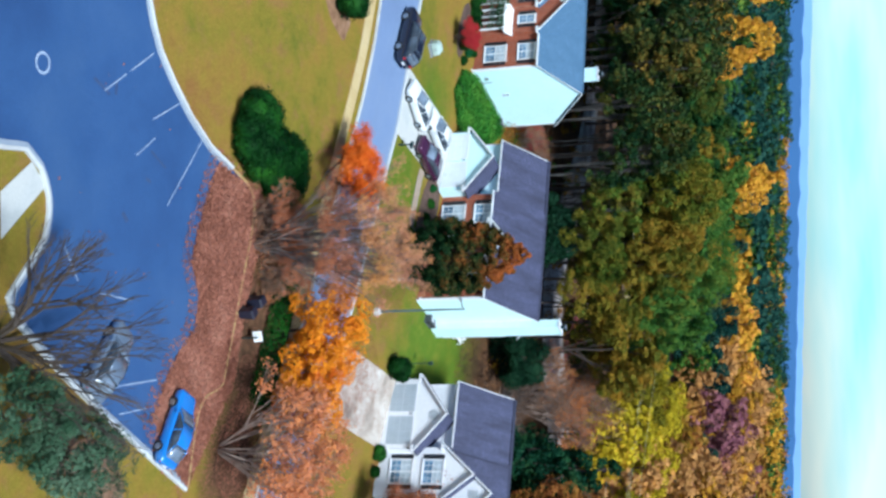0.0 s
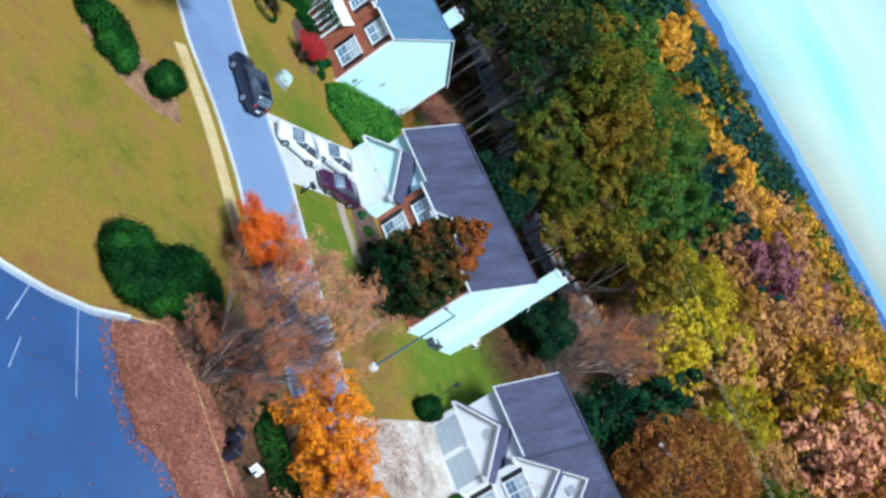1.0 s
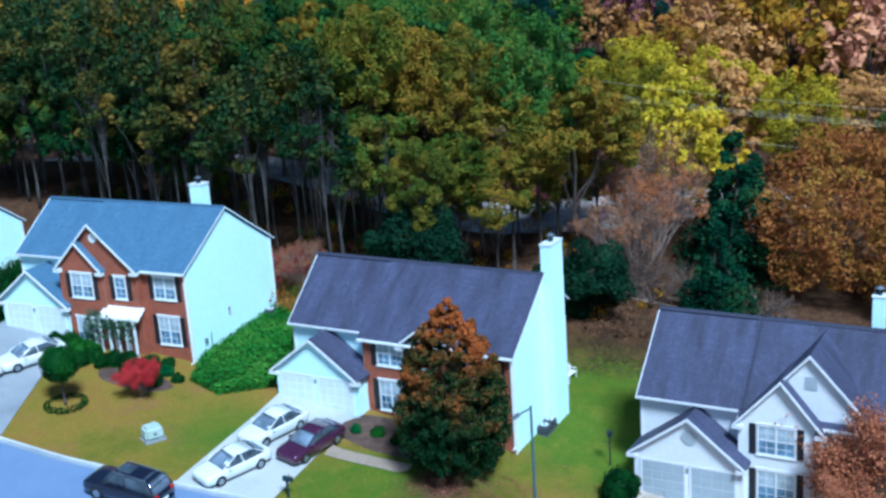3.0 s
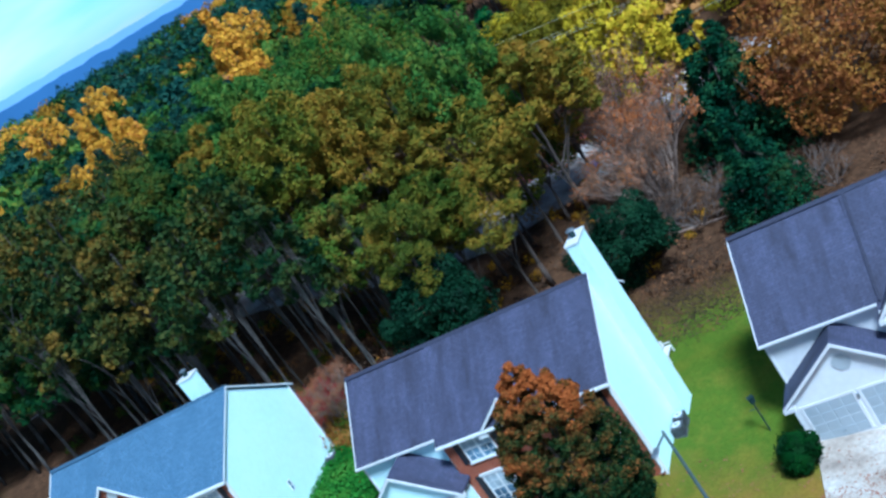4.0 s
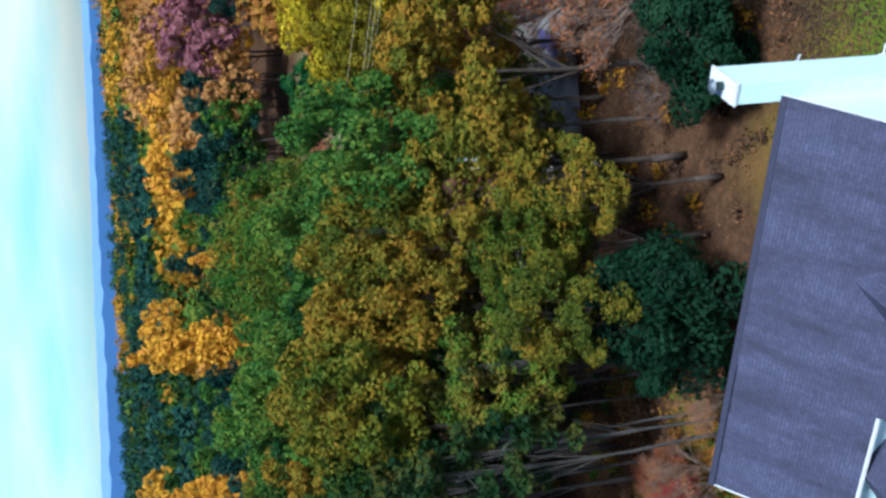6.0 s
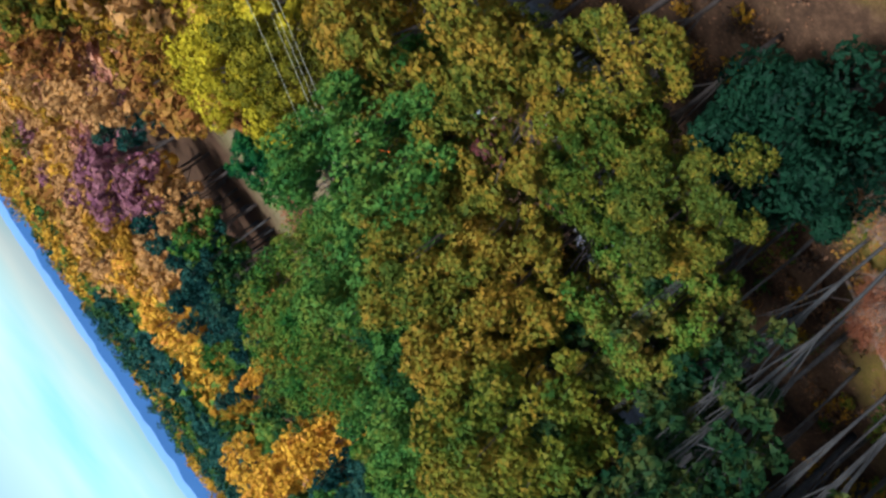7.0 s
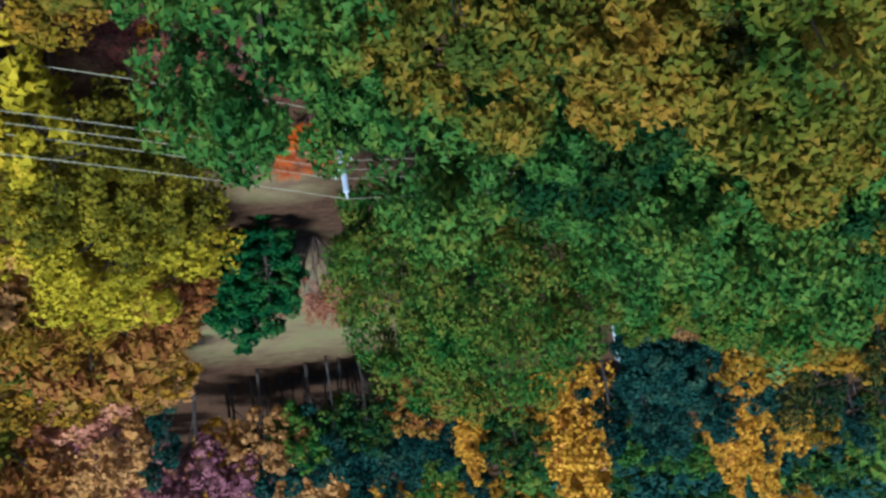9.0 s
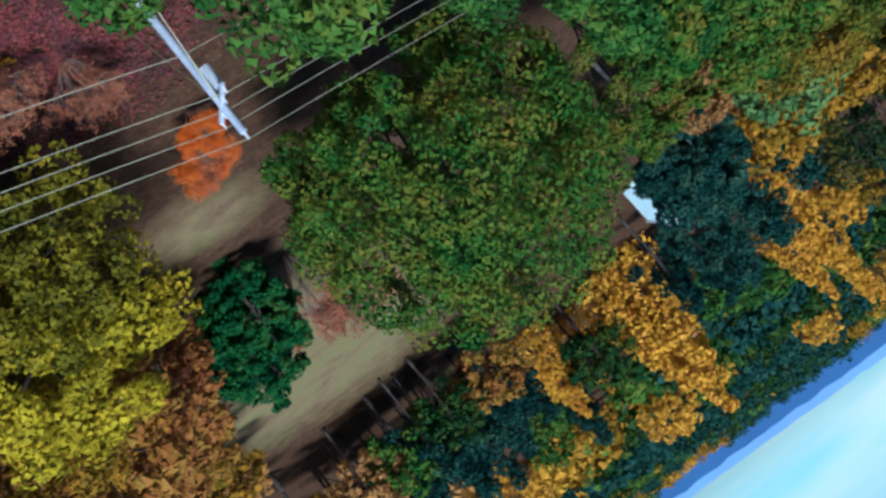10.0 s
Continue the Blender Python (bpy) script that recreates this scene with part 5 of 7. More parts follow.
# yellow, olive and rust trees beyond the power line
for x, y, h, r, mat in ((34.0, 157.0, 12.3, 5.4, L_YELLOW), (30.8, 152.0, 10.5, 3.8, L_STRAW), (33.5, 148.5, 10.5, 4.2, L_STRAW), (40.5, 149.0, 12.0, 5.2, L_YELLOW), (45.5, 141.0, 11.0, 4.2, L_YELLOW),
                        (40.5, 162.5, 12.5, 5.0, L_BROWN), (37.2, 176.5, 8.0, 3.2, L_RUST), (40.5, 184.0, 8.0, 4.0, L_RUST), (45.0, 179.0, 9.5, 4.8, L_BROWN), (44.5, 193.0, 7.5, 4.4, L_RUST), (48.0, 168.0, 10.5, 5.0, L_BROWN), (52.0, 190.0, 9.5, 5.0, L_OLIVE), (49.5, 203.0, 8.0, 4.6, L_RUST), (58.0, 203.0, 11.0, 6.0, L_BROWN), (62.0, 219.0, 11.0, 6.0, L_PINK), (55.0, 226.0, 8.0, 4.5, L_TAN), (68.0, 236.0, 12.0, 6.0, L_PURPLE), (53.0, 143.0, 10.0, 5.5, L_TAN), (59.0, 165.0, 12.0, 6.0, L_GILT), (52.0, 213.0, 9.0, 5.0, L_BROWN)):
    plant((OAKS if y < 165 else OAKS_FAR)[wood_rng.randrange(3)], x, y, h / 14, wood_rng.uniform(0, 6.28), LABELS[mat], "tree", mat, "trees of the woods", 2.8 * r / h)
    placed.append((x, y, r))
wood(OAKS, L_DARK, [(-8.0, 140.0, 1.15), (-14.0, 150.0, 1.15), (-20.0, 143.0, 1.1), (-26.0, 152.0, 1.1), (-11.0, 160.0, 1.15)], 4.6)
wood(OAKS, L_OLIVE, [(20.6, 129.0, 0.62), (23.0, 133.0, 0.55)], 4.6)
wood(OAKS, L_BROWN, [(-13.0, 232.0, 1.0)], 4.6)
wood(OAKS, L_GREEN, [(0.5, 300.0, 1.3)], 4.6)
wood(OAKS, L_BALL, [(-7.8, 205.0, 1.05), (-14.5, 168.0, 1.1)], 4.6)
plant(ROUND_PINE, 3.5, 199.2, 1.0, 0.8, "dense round-crowned pine hiding a white house", "tree", None, "trees of the woods")
wood(RUST_BALLS, L_RUST, [(40.7, 118.2, 0.9), (46.5, 111.5, 0.8)], 6.0, "large round tree with rust-brown autumn leaves behind the house")
for x, y, s, w, mat in ((33.4, 122.0, 1.12, 1.28, L_SPIRE), (29.0, 112.8, 0.76, 1.25, L_SPIRE), (36.5, 127.0, 0.8, 1.3, L_SPIRE)):
    plant(SPIRE, x, y, s, x, "dense dark green conical cedar at the edge of the woods", "tree", mat, "trees of the woods", w)
for x, y, s, w in ((35.7, 189.0, 1.08, 1.35), (34.0, 186.4, 1.05, 1.35), (32.5, 183.6, 0.9, 1.25)):
    plant(ROUND_CEDAR, x, y, s, x, "dense bright green cedar in the clearing", "tree", L_CEDAR, "trees of the woods", w)
for k, (x, y, r, h) in enumerate(((8.2, 116.8, 4.3, 9.4), (20.4, 115.0, 3.5, 6.6))):
    plant(HOLLIES[k], x, y, h / 7.5, 1.3 * k, "glossy dark evergreen holly behind the house", "tree", L_HOLLY, "trees of the woods", r / 4 * 7.5 / h)
wood(PINES, L_PINE, [(43.5, 284.0, 0.9), (40.0, 266.0, 0.75), (48.0, 268.0, 0.72), (31.0, 345.0, 1.1), (-3.0, 262.0, 0.9), (36.0, 276.0, 0.8), (54.0, 272.0, 0.75), (44.0, 274.0, 0.85), (31.0, 284.0, 0.85), (50.0, 282.0, 0.85), (58.0, 282.0, 0.8), (37.0, 290.0, 0.95), (61.0, 245.0, 0.7), (66.0, 252.0, 0.8)], 3.0, "tall dark blue-green pine with a bare lower trunk")
wood(HIGH_PINES, L_WOODS, [(-8.0, 126.5, 0.95), (-12.0, 131.0, 1.0), (-3.5, 121.5, 0.9), (-17.0, 134.5, 1.0), (-5.5, 132.0, 0.95), (-21.0, 139.0, 1.0), (-0.5, 126.5, 0.9)], 3.0, "tall green pine with a bare lower trunk behind the houses")
wood(OAKS_FAR, L_TAN, [(82.0, 262.0, 1.4), (70.0, 245.0, 1.2), (82.0, 352.0, 1.7), (72.0, 326.0, 1.6), (88.0, 338.0, 1.5), (78.0, 374.0, 1.8), (92.0, 300.0, 1.3), (62.0, 226.0, 1.1)], 4.8)
wood(OAKS_FAR, L_PINK, [(86.0, 276.0, 1.2), (76.0, 284.0, 1.1)], 4.8)
wood(OAKS_FAR, L_PURPLE, [(97.0, 350.0, 1.5), (102.0, 364.0, 1.4)], 4.8)
for x, y, s, w in ((10.0, 296.0, 1.9, 0.62), (13.5, 300.0, 1.5, 0.7), (27.5, 300.0, 1.1, 0.8), (108.0, 302.0, 1.5, 1.0), (103.0, 312.0, 1.4, 1.0), (23.0, 312.0, 1.0, 0.9), (-15.0, 305.0, 1.3, 0.75), (-18.0, 312.0, 1.5, 0.7), (-34.0, 402.0, 1.7, 0.9), (-24.0, 383.0, 1.5, 0.8), (100.0, 300.0, 1.5, 1.0), (88.0, 318.0, 1.4, 1.0), (95.0, 340.0, 1.4, 1.0), (20.5, 470.0, 1.7, 1.0), (-66.0, 560.0, 2.0, 1.0), (-42.0, 590.0, 1.8, 1.0)):
    plant(COLUMN if w < 0.95 else OAKS_FAR[int(x) % 3], x, y, s * 1.55 if w < 0.95 else s, x, LABELS[L_GOLD], "tree", L_GOLD, "trees of the woods", 1.0)
    placed.append((x, y, 4.6 * s * w))
plant(OAKS_FAR[1], 8.0, 318.0, 1.15, 1.0, LABELS[L_PINK], "tree", L_PINK, "trees of the woods", 0.8)
wood(OAKS_FAR, L_BROWN, [(-7.5, 221.0, 1.1), (-12.5, 213.0, 1.0), (-17.0, 222.0, 1.1)], 4.6, "oak in tan-orange autumn leaf in the far woods")
wood(PINES, L_PINE, [(-9.0, 236.0, 0.9), (-1.0, 272.0, 1.0), (5.5, 274.0, 0.95), (-8.5, 262.0, 1.0), (-13.0, 246.0, 0.95)], 3.0, "tall dark blue-green pine with a bare lower trunk")
wood(BARE_LEAFY, L_RUSTY, [(29.8, 191.0, 1.05), (28.4, 197.0, 0.9)], 2.6, "nearly bare small tree with a few pinkish leaves in the clearing")
wood(BARE_GREY, L_TWIG, [(27.5, 129.5, 1.4), (25.2, 120.5, 1.0), (27.5, 124.5, 1.2), (4.5, 117.5, 0.5), (-0.2, 119.0, 0.6)], 2.4, "nearly bare tree with brown twigs at the edge of the woods")
wood(RUSTY, L_FLAME, [(25.4, 164.6, 0.4), (24.0, 162.4, 0.3)], 2.8, "small flame-red sapling beside the power line")
wood(BARE_LEAFY, L_RUSTY, [(27.5, 149.0, 0.5), (25.0, 152.5, 0.42)], 2.0, "small half-bare rust-red sapling under the power line")
brush_rng = random.Random(12)
for k in range(15):
    x = brush_rng.uniform(19, 33)
    plant(BRUSH[k % 2], x, 124.5 - 0.62 * (x - 19) * 0.7 - brush_rng.uniform(0, 7), brush_rng.uniform(0.3, 0.55), brush_rng.uniform(0, 6), "tangled leafless brown brush behind the houses", "shrub", L_BRUSH, "brush at the edge of the woods", 1.3)
plant(BARE_LEAFY[0], -1.6, 119.5, 0.5, 1.0, "small rust-red sapling behind the brick house", "tree", L_RED)
plant(RUSTY[0], -0.2, 121.5, 0.45, 2.0, "small rust-red sapling behind the brick house", "tree", L_RUSTY)
wood(MAPLES, L_RED, [(-15.5, 121.0, 0.5)], 2.8, "small crimson sapling at the edge of the woods")

# the rest of the woods, by stretches of the plan
kept = list(placed) + [(17.0, 163.0, 8.0)]


def open_ground(x, y):
    """Clearings and the yards, which stay free of trees."""
    if (-7.5 < x < 27 and y < 160) or (-6 < x < 25 and 155 < y < 262) or (24 < x < 64 and 172 < y < 256) or (5 < x < 30 and 225 < y < 293):
        return True
    if 0.64 * x + y < 123 or (x > 13 and y < 129) or (24 < x < 42 and 172 < y < 224) or (22 < x < 36 and 160 < y < 178) or (17.5 < x < 33 and 136 < y < 156) or (-8 < x < 10 and 192 < y < 262):
        return True
    if abs(y - float(np.interp(x, [p[0] for p in TRACK], [p[1] + 2.2 for p in TRACK]))) < 2.6 and x > -30:
        return True
    if -10 < x < 14 and 194 < y < 240 or x < -24 and y < 142 or (17.5 < x < 30 and 141 < y < 150) or (-8 < x < 12 and 216 < y < 236):
        return True
    return abs((x - 20.1) * 0.47 + (y - 145.6) * 0.88) < 2.2 and x > 18


def fill(count, x0, x1, y0, y1, pick, gap=0.62):
    tries = 0
    while count > 0 and tries < 6000:
        tries += 1
        x, y = wood_rng.uniform(x0, x1), wood_rng.uniform(y0, y1)
        kinds, mat, s, base, label = pick(x, y)
        r = base * s
        if open_ground(x, y) or any((x - a) ** 2 + (y - b) ** 2 < (gap * (r + c)) ** 2 for a, b, c in kept):
            continue
        plant(kinds[wood_rng.randrange(len(kinds))], x, y, s, wood_rng.uniform(0, 6.28), label or LABELS[mat], "tree", mat, "trees of the woods")
        kept.append((x, y, r))
        count -= 1


WOODS_LABEL = "tall green pine with a bare lower trunk behind the houses"
PINE_LABEL = "tall dark blue-green pine with a bare lower trunk"


def near_woods(x, y):
    u = wood_rng.random()
    s = wood_rng.uniform(0.8, 1.1)
    if x < -1:
        return (HIGH_PINES, L_WOODS, s, 2.6, WOODS_LABEL) if u < 0.5 else (OAKS_FAR, (L_DARK, L_MIX, L_OLIVE, L_DARK)[wood_rng.randrange(4)], s, 4.4, None)
    if x > 31 and y < 152:
        return (OAKS_FAR, (L_OLIVE, L_YELLOW, L_TAN)[wood_rng.randrange(3)], s * 0.8, 4.4, None)
    if x > 44:
        return (OAKS_FAR, (L_TAN, L_GILT, L_PINK, L_BROWN, L_RUST, L_OLIVE)[wood_rng.randrange(6)], s * 1.25, 4.4, None)
    return (OAKS_FAR, (L_RUST, L_BROWN, L_TAN)[wood_rng.randrange(3)], s, 4.4, None)


def far_woods(x, y):
    u = wood_rng.random()
    s = wood_rng.uniform(0.85, 1.25)
    if x > 55 and u < 0.8:
        return (OAKS_FAR, (L_TAN, L_PURPLE, L_GILT, L_BROWN, L_GOLD)[wood_rng.randrange(5)], s * 1.3, 4.6, None)
    if u < 0.6:
        return (PINES, L_PINE, s * 0.85, 2.9, PINE_LABEL)
    return (OAKS_FAR, (L_GREEN, L_DARK, L_GOLD, L_BROWN, L_DARK, L_MIX)[wood_rng.randrange(6)], s, 4.6, None)


fill(70, -45, 34, 112, 150, near_woods, 0.5)
thin_rng = random.Random(31)
for _ in range(36):
    x, y = thin_rng.uniform(-16, 7), thin_rng.uniform(113, 131)
    if 0.64 * x + y < 118 or (x > -2 and y < 117):
        continue
    plant(THIN_PINES[thin_rng.randrange(2)], x, y, thin_rng.uniform(0.75, 1.05), thin_rng.uniform(0, 6), "slender pine with a long bare trunk behind the houses", "tree", None, "slender pines behind the houses")
fill(64, -62, 75, 130, 182, near_woods, 0.58)
fill(56, -60, 105, 180, 260, near_woods, 0.58)
fill(26, 20, 62, 224, 270, far_woods, 0.6)
fill(100, -75, 140, 255, 400, far_woods, 0.64)


def far_crowns(name, rows, per, size, mat, label, seed):
    """Distant trees, too many to count, as one crown of leaf clumps."""
    g = np.random.default_rng(seed)
    lobes = []
    for x, y, r in rows:
        z = ground(x, y)
        hgt = r * g.uniform(1.9, 2.7)
        for _ in range(5):
            d = unit(g.normal(size=3))
            lobes.append((x + d[0] * r * 0.5, y + d[1] * r * 0.5, z + hgt * 0.66 + abs(d[2]) * hgt * 0.26, r * g.uniform(0.45, 0.65)))
    v, f = [], []
    lobes = np.array(lobes)
    i = np.repeat(np.arange(len(lobes)), per)
    d = unit(g.normal(size=(len(i), 3)))
    p = lobes[i, :3] + d * (lobes[i, 3] * g.uniform(0.6, 1.05, len(i)))[:, None]
    nrm = unit(d * 0.6 + g.normal(size=d.shape) * 0.4)
    t = unit(np.cross(nrm, g.normal(size=d.shape)))
    b = np.cross(nrm, t)
    s = (size * g.uniform(0.6, 1.3, len(i)))[:, None]
    v = np.stack([p + t * s, p - t * s * 0.7 + b * s * 0.75, p - t * s * 0.7 - b * s * 0.75], 1).reshape(-1, 3)
    f = np.arange(len(v)).reshape(-1, 3)
    tagged(new(name, mesh_of(name, v.tolist(), f.tolist(), mat)), label, "woods", "", "stuff")


far = {}
fg = np.random.default_rng(17)
FAR_MATS = [L_PINE, L_DARK, L_GREEN, L_GOLD, L_BROWN, L_RUST]
for _ in range(5200):
    y = 330 + 1250 * fg.random() ** 1.5
    x = y * 0.085 + fg.uniform(-1, 1) * (0.48 * y + 20)
    if y < 400 and -75 < x < 140:
        continue
    w = 0.8 * noise.noise(Vector((x * 0.009, y * 0.005, 3.0))) + fg.normal() * 0.07 + (0.24 if x > 0.2 * y else -0.12)
    k = 0 if w < -0.12 else 1 if w < 0.04 else 2 if w < 0.1 else 4 if w < 0.2 else 3 if w < 0.42 else 5
    far.setdefault(k, []).append((x, y, fg.uniform(3.8, 6.0) * (1 + (y - 330) / 1800)))
for k, rows in sorted(far.items()):
    far_crowns("far_woods", rows, 9, 1.65, FAR_MATS[k], ("distant blue-green pine woods", "distant dark green woods", "distant green woods", "distant golden autumn woods", "distant brown autumn woods", "distant rust-red autumn woods")[k], 90 + k)
del far

# low plants under the pines and along the edge of the woods
def scrub(name, count, boxes_, size, mat, label, seed, height=0.8, edge=124):
    g = np.random.default_rng(seed)
    lobes = []
    for _ in range(count):
        x0, x1, y0, y1 = boxes_[g.integers(len(boxes_))]
        x, y = g.uniform(x0, x1), g.uniform(y0, y1)
        if 0.64 * x + y < edge:
            continue
        r = g.uniform(0.4, 1.1)
        lobes.append((x, y, ground(x, y) + r * height * 0.6, r))
    me = leaf_mesh(name, lobes, 60, size, mat, seed, 0.4, 0.8, 0.0, (0.3, 1.0))
    tagged(new(name, me), label, "undergrowth", "", "stuff")


scrub("undergrowth", 150, [(-25, 8, 118, 145), (-5, 4, 112, 122)], 0.14, L_MIX, "tangled yellow-green undergrowth beneath the pines", 101)
scrub("undergrowth", 110, [(-15, 30, 112, 150)], 0.14, L_BROWN, "brown autumn undergrowth at the edge of the woods", 102)
scrub("undergrowth", 150, [(12, 36, 108, 128)], 0.1, L_BRUSH, "dead brown brambles behind the houses", 103)

scrub("undergrowth", 110, [(-18, 7, 112, 132)], 0.11, L_BRUSH, "withered brown brush beneath the slender pines", 104, 1.3, 115.5)
scrub("undergrowth", 110, [(-24, -12, 119, 134)], 0.11, L_DARK, "dark green thicket beside the white house", 106, 1.6, 108)
scrub("undergrowth", 60, [(-3, 3, 115, 124)], 0.09, L_RUST, "rust-red saplings behind the brick house", 107, 1.8, 115)
scrub("undergrowth", 60, [(-22, 7, 112, 130)], 0.11, L_OLIVE, "olive-yellow saplings beneath the slender pines", 105, 2.2, 115.5)


# ---- front gardens and the street ----
def shrub(name, x, y, lobes, per, size, mat, label, seed, category="shrub", group=""):
    ob = thing(name, pose(x, y, ground(x, y) - 0.05), label, category, group)
    part_mesh("foliage", leaf_mesh(name + "_foliage", lobes, per, size, mat, seed, 0.6, 1.0, 0.75, (0.82, 1.03)), ob)
    bm = bmesh.new()
    for l in lobes if mat is not L_TWIG else []:
        bmesh.ops.create_icosphere(bm, subdivisions=2 if l[3] > 1 else 1, radius=l[3] * 0.84, matrix=Matrix.Translation(l[:3]))
    if bm.verts:
        part("inner_foliage", bm, mat, ob, smooth=True)
    bm = bmesh.new()
    for l in lobes[:6]:
        tube(bm, (l[0] * 0.3, l[1] * 0.3, -0.1), (l[0], l[1], l[2]), 0.06, 0.02, 5, False)
    part("stems", bm, BARK, ob)
    return ob


def ball(r, z, seed, bumps=16):
    """A clipped ball, a little uneven."""
    g = np.random.default_rng(seed)
    out = [(0, 0, z, r)]
    for _ in range(bumps):
        v = unit(g.normal(size=3))
        out.append((v[0] * r * 0.66, v[1] * r * 0.66, z + v[2] * r * 0.6, r * g.uniform(0.36, 0.44)))
    return out


def lump(cx, cy, rx, ry, h, n, seed, size=0.75):
    g = np.random.default_rng(seed)
    out = []
    for k in range(n):
        a, q = g.uniform(0, math.tau), math.sqrt(g.random())
        s = size * g.uniform(0.75, 1.2)
        zz = (h - s) * (1 - 0.55 * q * q) * g.uniform(0.6, 1.0)
        out.append((cx + rx * q * math.cos(a), cy + ry * q * math.sin(a), max(zz, s * 0.5), s))
    return out


shrub("evergreen_shrub", -1.0, 71.5, lump(-0.9, -1.5, 2.0, 1.6, 3.0, 34, 5, 1.15) + lump(1.2, 2.2, 1.7, 1.7, 2.7, 32, 6, 1.1) + lump(0.3, 0.5, 1.2, 1.4, 2.5, 16, 15, 1.0), 640, 0.085, L_SHRUB, "large clipped two-lobed evergreen shrub on the dry lawn", 111)
shrub("round_bush", -11.1, 82.7, ball(1.35, 1.15, 7), 420, 0.08, L_SHRUB, "round clipped dark green bush in a mulch bed", 112)
shrub("long_bush", -15.4, 80.8, lump(0, 0, 2.6, 1.4, 2.0, 26, 8, 0.9), 260, 0.11, L_SHRUB, "loose row of dark green bushes in a mulch bed", 113)
shrub("round_bush", 16.9, 91.4, ball(1.15, 0.95, 9), 300, 0.08, L_SHRUB, "round clipped dark green bush beside a garage", 114)
for k, (x, y, r) in enumerate([(3.0, 99.4, 0.45), (4.2, 99.0, 0.5), (5.4, 97.9, 0.5), (10.2, 95.2, 0.5), (-12.5, 109.4, 0.8), (-13.9, 109.9, 0.7), (-9.0, 107.6, 0.6), (-8.2, 106.6, 0.55), (-9.7, 106.3, 0.7), (-16.4, 111.8, 0.6), (23.2, 88.8, 0.8), (24.4, 88.0, 0.6)]):
    shrub("garden_bush", x, y, lump(0, 0, r * 0.5, r * 0.5, r * 1.4, 6, 20 + k, r * 0.6), 170, 0.09, L_SHRUB if k % 3 else L_CEDAR, "low green bush in a planting bed at the house front", 120 + k, "shrub", "bushes along the house fronts")
for k, (x, y, r) in enumerate([(3.2, 70.9, 1.0), (4.6, 71.2, 1.2), (5.8, 71.3, 1.2), (7.0, 71.6, 1.1), (8.0, 72.0, 0.8)]):
    shrub("withered_shrub", x, y, lump(0, 0, r * 0.7, r * 0.9, r * 2.2, 12, 50 + k, r * 0.6), 170, 0.055, L_TWIG, "withered brown shrub at the end of the hedge", 170 + k, "shrub", "withered shrubs beside the hedge")
for k, (u, v, r) in enumerate([(-9.6, -2.4, 0.9), (-8.2, -3.0, 0.8), (-6.6, -3.4, 0.75), (-5.0, -3.0, 0.7), (-3.6, -2.2, 0.8), (-2.4, -1.6, 0.7), (-9.0, -2.0, 1.1), (-7.9, -2.2, 1.0), (-6.9, -2.0, 0.8), (-10.0, -2.8, 0.9), (-2.0, -2.6, 0.8), (-3.0, -3.0, 0.7), (-1.2, -1.4, 0.6)]):
    x, y = F1.at(u, v)
    shrub("garden_bush", x, y, lump(0, 0, r * 0.55, r * 0.55, r * 1.5, 7, 60 + k, r * 0.6), 170, 0.085, L_SHRUB, "dark green bush before the vine-hung porch", 180 + k, "shrub", "bushes along the house fronts")
plant(PEAR, 8.4, 94.6, 1.08, 0.4, "dense pyramidal pear tree, orange at the top and dark green below", "tree")
plant(FLAMES[0], -10.1, 104.6, 0.48, 1.0, "small crimson Japanese maple beside the front garden", "tree", L_RED, "", 0.95)
ob = thing("topiary_tree", pose(-14.7, 104.0, ground(-14.7, 104.0)), "small round-headed topiary tree in a ring of edging", "tree")
part_mesh("crown", leaf_mesh("topiary_crown", ball(1.2, 0.95, 31), 330, 0.085, L_SHRUB, 131, 0.6, 1.0, 0.75, (0.8, 1.03)), ob, m=pose(0, 0, 1.75))
bm = bmesh.new()
bmesh.ops.create_icosphere(bm, subdivisions=3, radius=1.05, matrix=Matrix.Translation((0, 0, 2.7)))
part("inner_foliage", bm, L_SHRUB, ob, smooth=True)
part_mesh("trunk", limb_mesh("topiary_trunk", 2.4, 0.09, [(0.3, 0, 2.3), (-0.3, 0.2, 2.3), (0, -0.3, 2.4)], BARK, 0.05, 3), ob)
part_mesh("edging", leaf_mesh("edging_ring", [(1.15 * math.cos(a), 1.15 * math.sin(a), 0.1, 0.22) for a in np.linspace(0, 6.1, 24)], 50, 0.07, L_SHRUB, 132, 0.5), ob)
# crimson-to-gold street trees
plant(FLAMES[0], 1.0, 80.6, 0.78, 0.3, "small maple in flame-orange autumn leaf beside the street", "tree", L_FLAME, "", 1.2)
plant(MAPLES[0], 11.0, 73.9, 0.8, 2.0, "maple in full golden orange leaf beside the street", "tree", L_ORANGE)
plant(MAPLES[1], 13.2, 72.9, 0.68, 5.0, "maple in full golden orange leaf beside the street", "tree", L_ORANGE)
plant(MAPLES[1], 15.4, 71.8, 0.68, 4.0, "maple in full orange leaf beside the street", "tree", L_ORANGE)
plant(MYRTLES[0], 5.2, 72.8, 1.0, 0.0, "half-bare crape myrtle with pinkish brown leaves and pale stems", "tree", L_PINK)
plant(MYRTLES[1], 5.0, 70.8, 0.72, 2.6, "half-bare crape myrtle with brown twigs and rust-pink leaves", "tree", L_RUSTY, "", 1.25)
plant(BARE_LEAFY[1], 18.6, 68.6, 1.0, 1.2, "half-bare maple with orange-pink leaves above the street", "tree", L_CORAL)
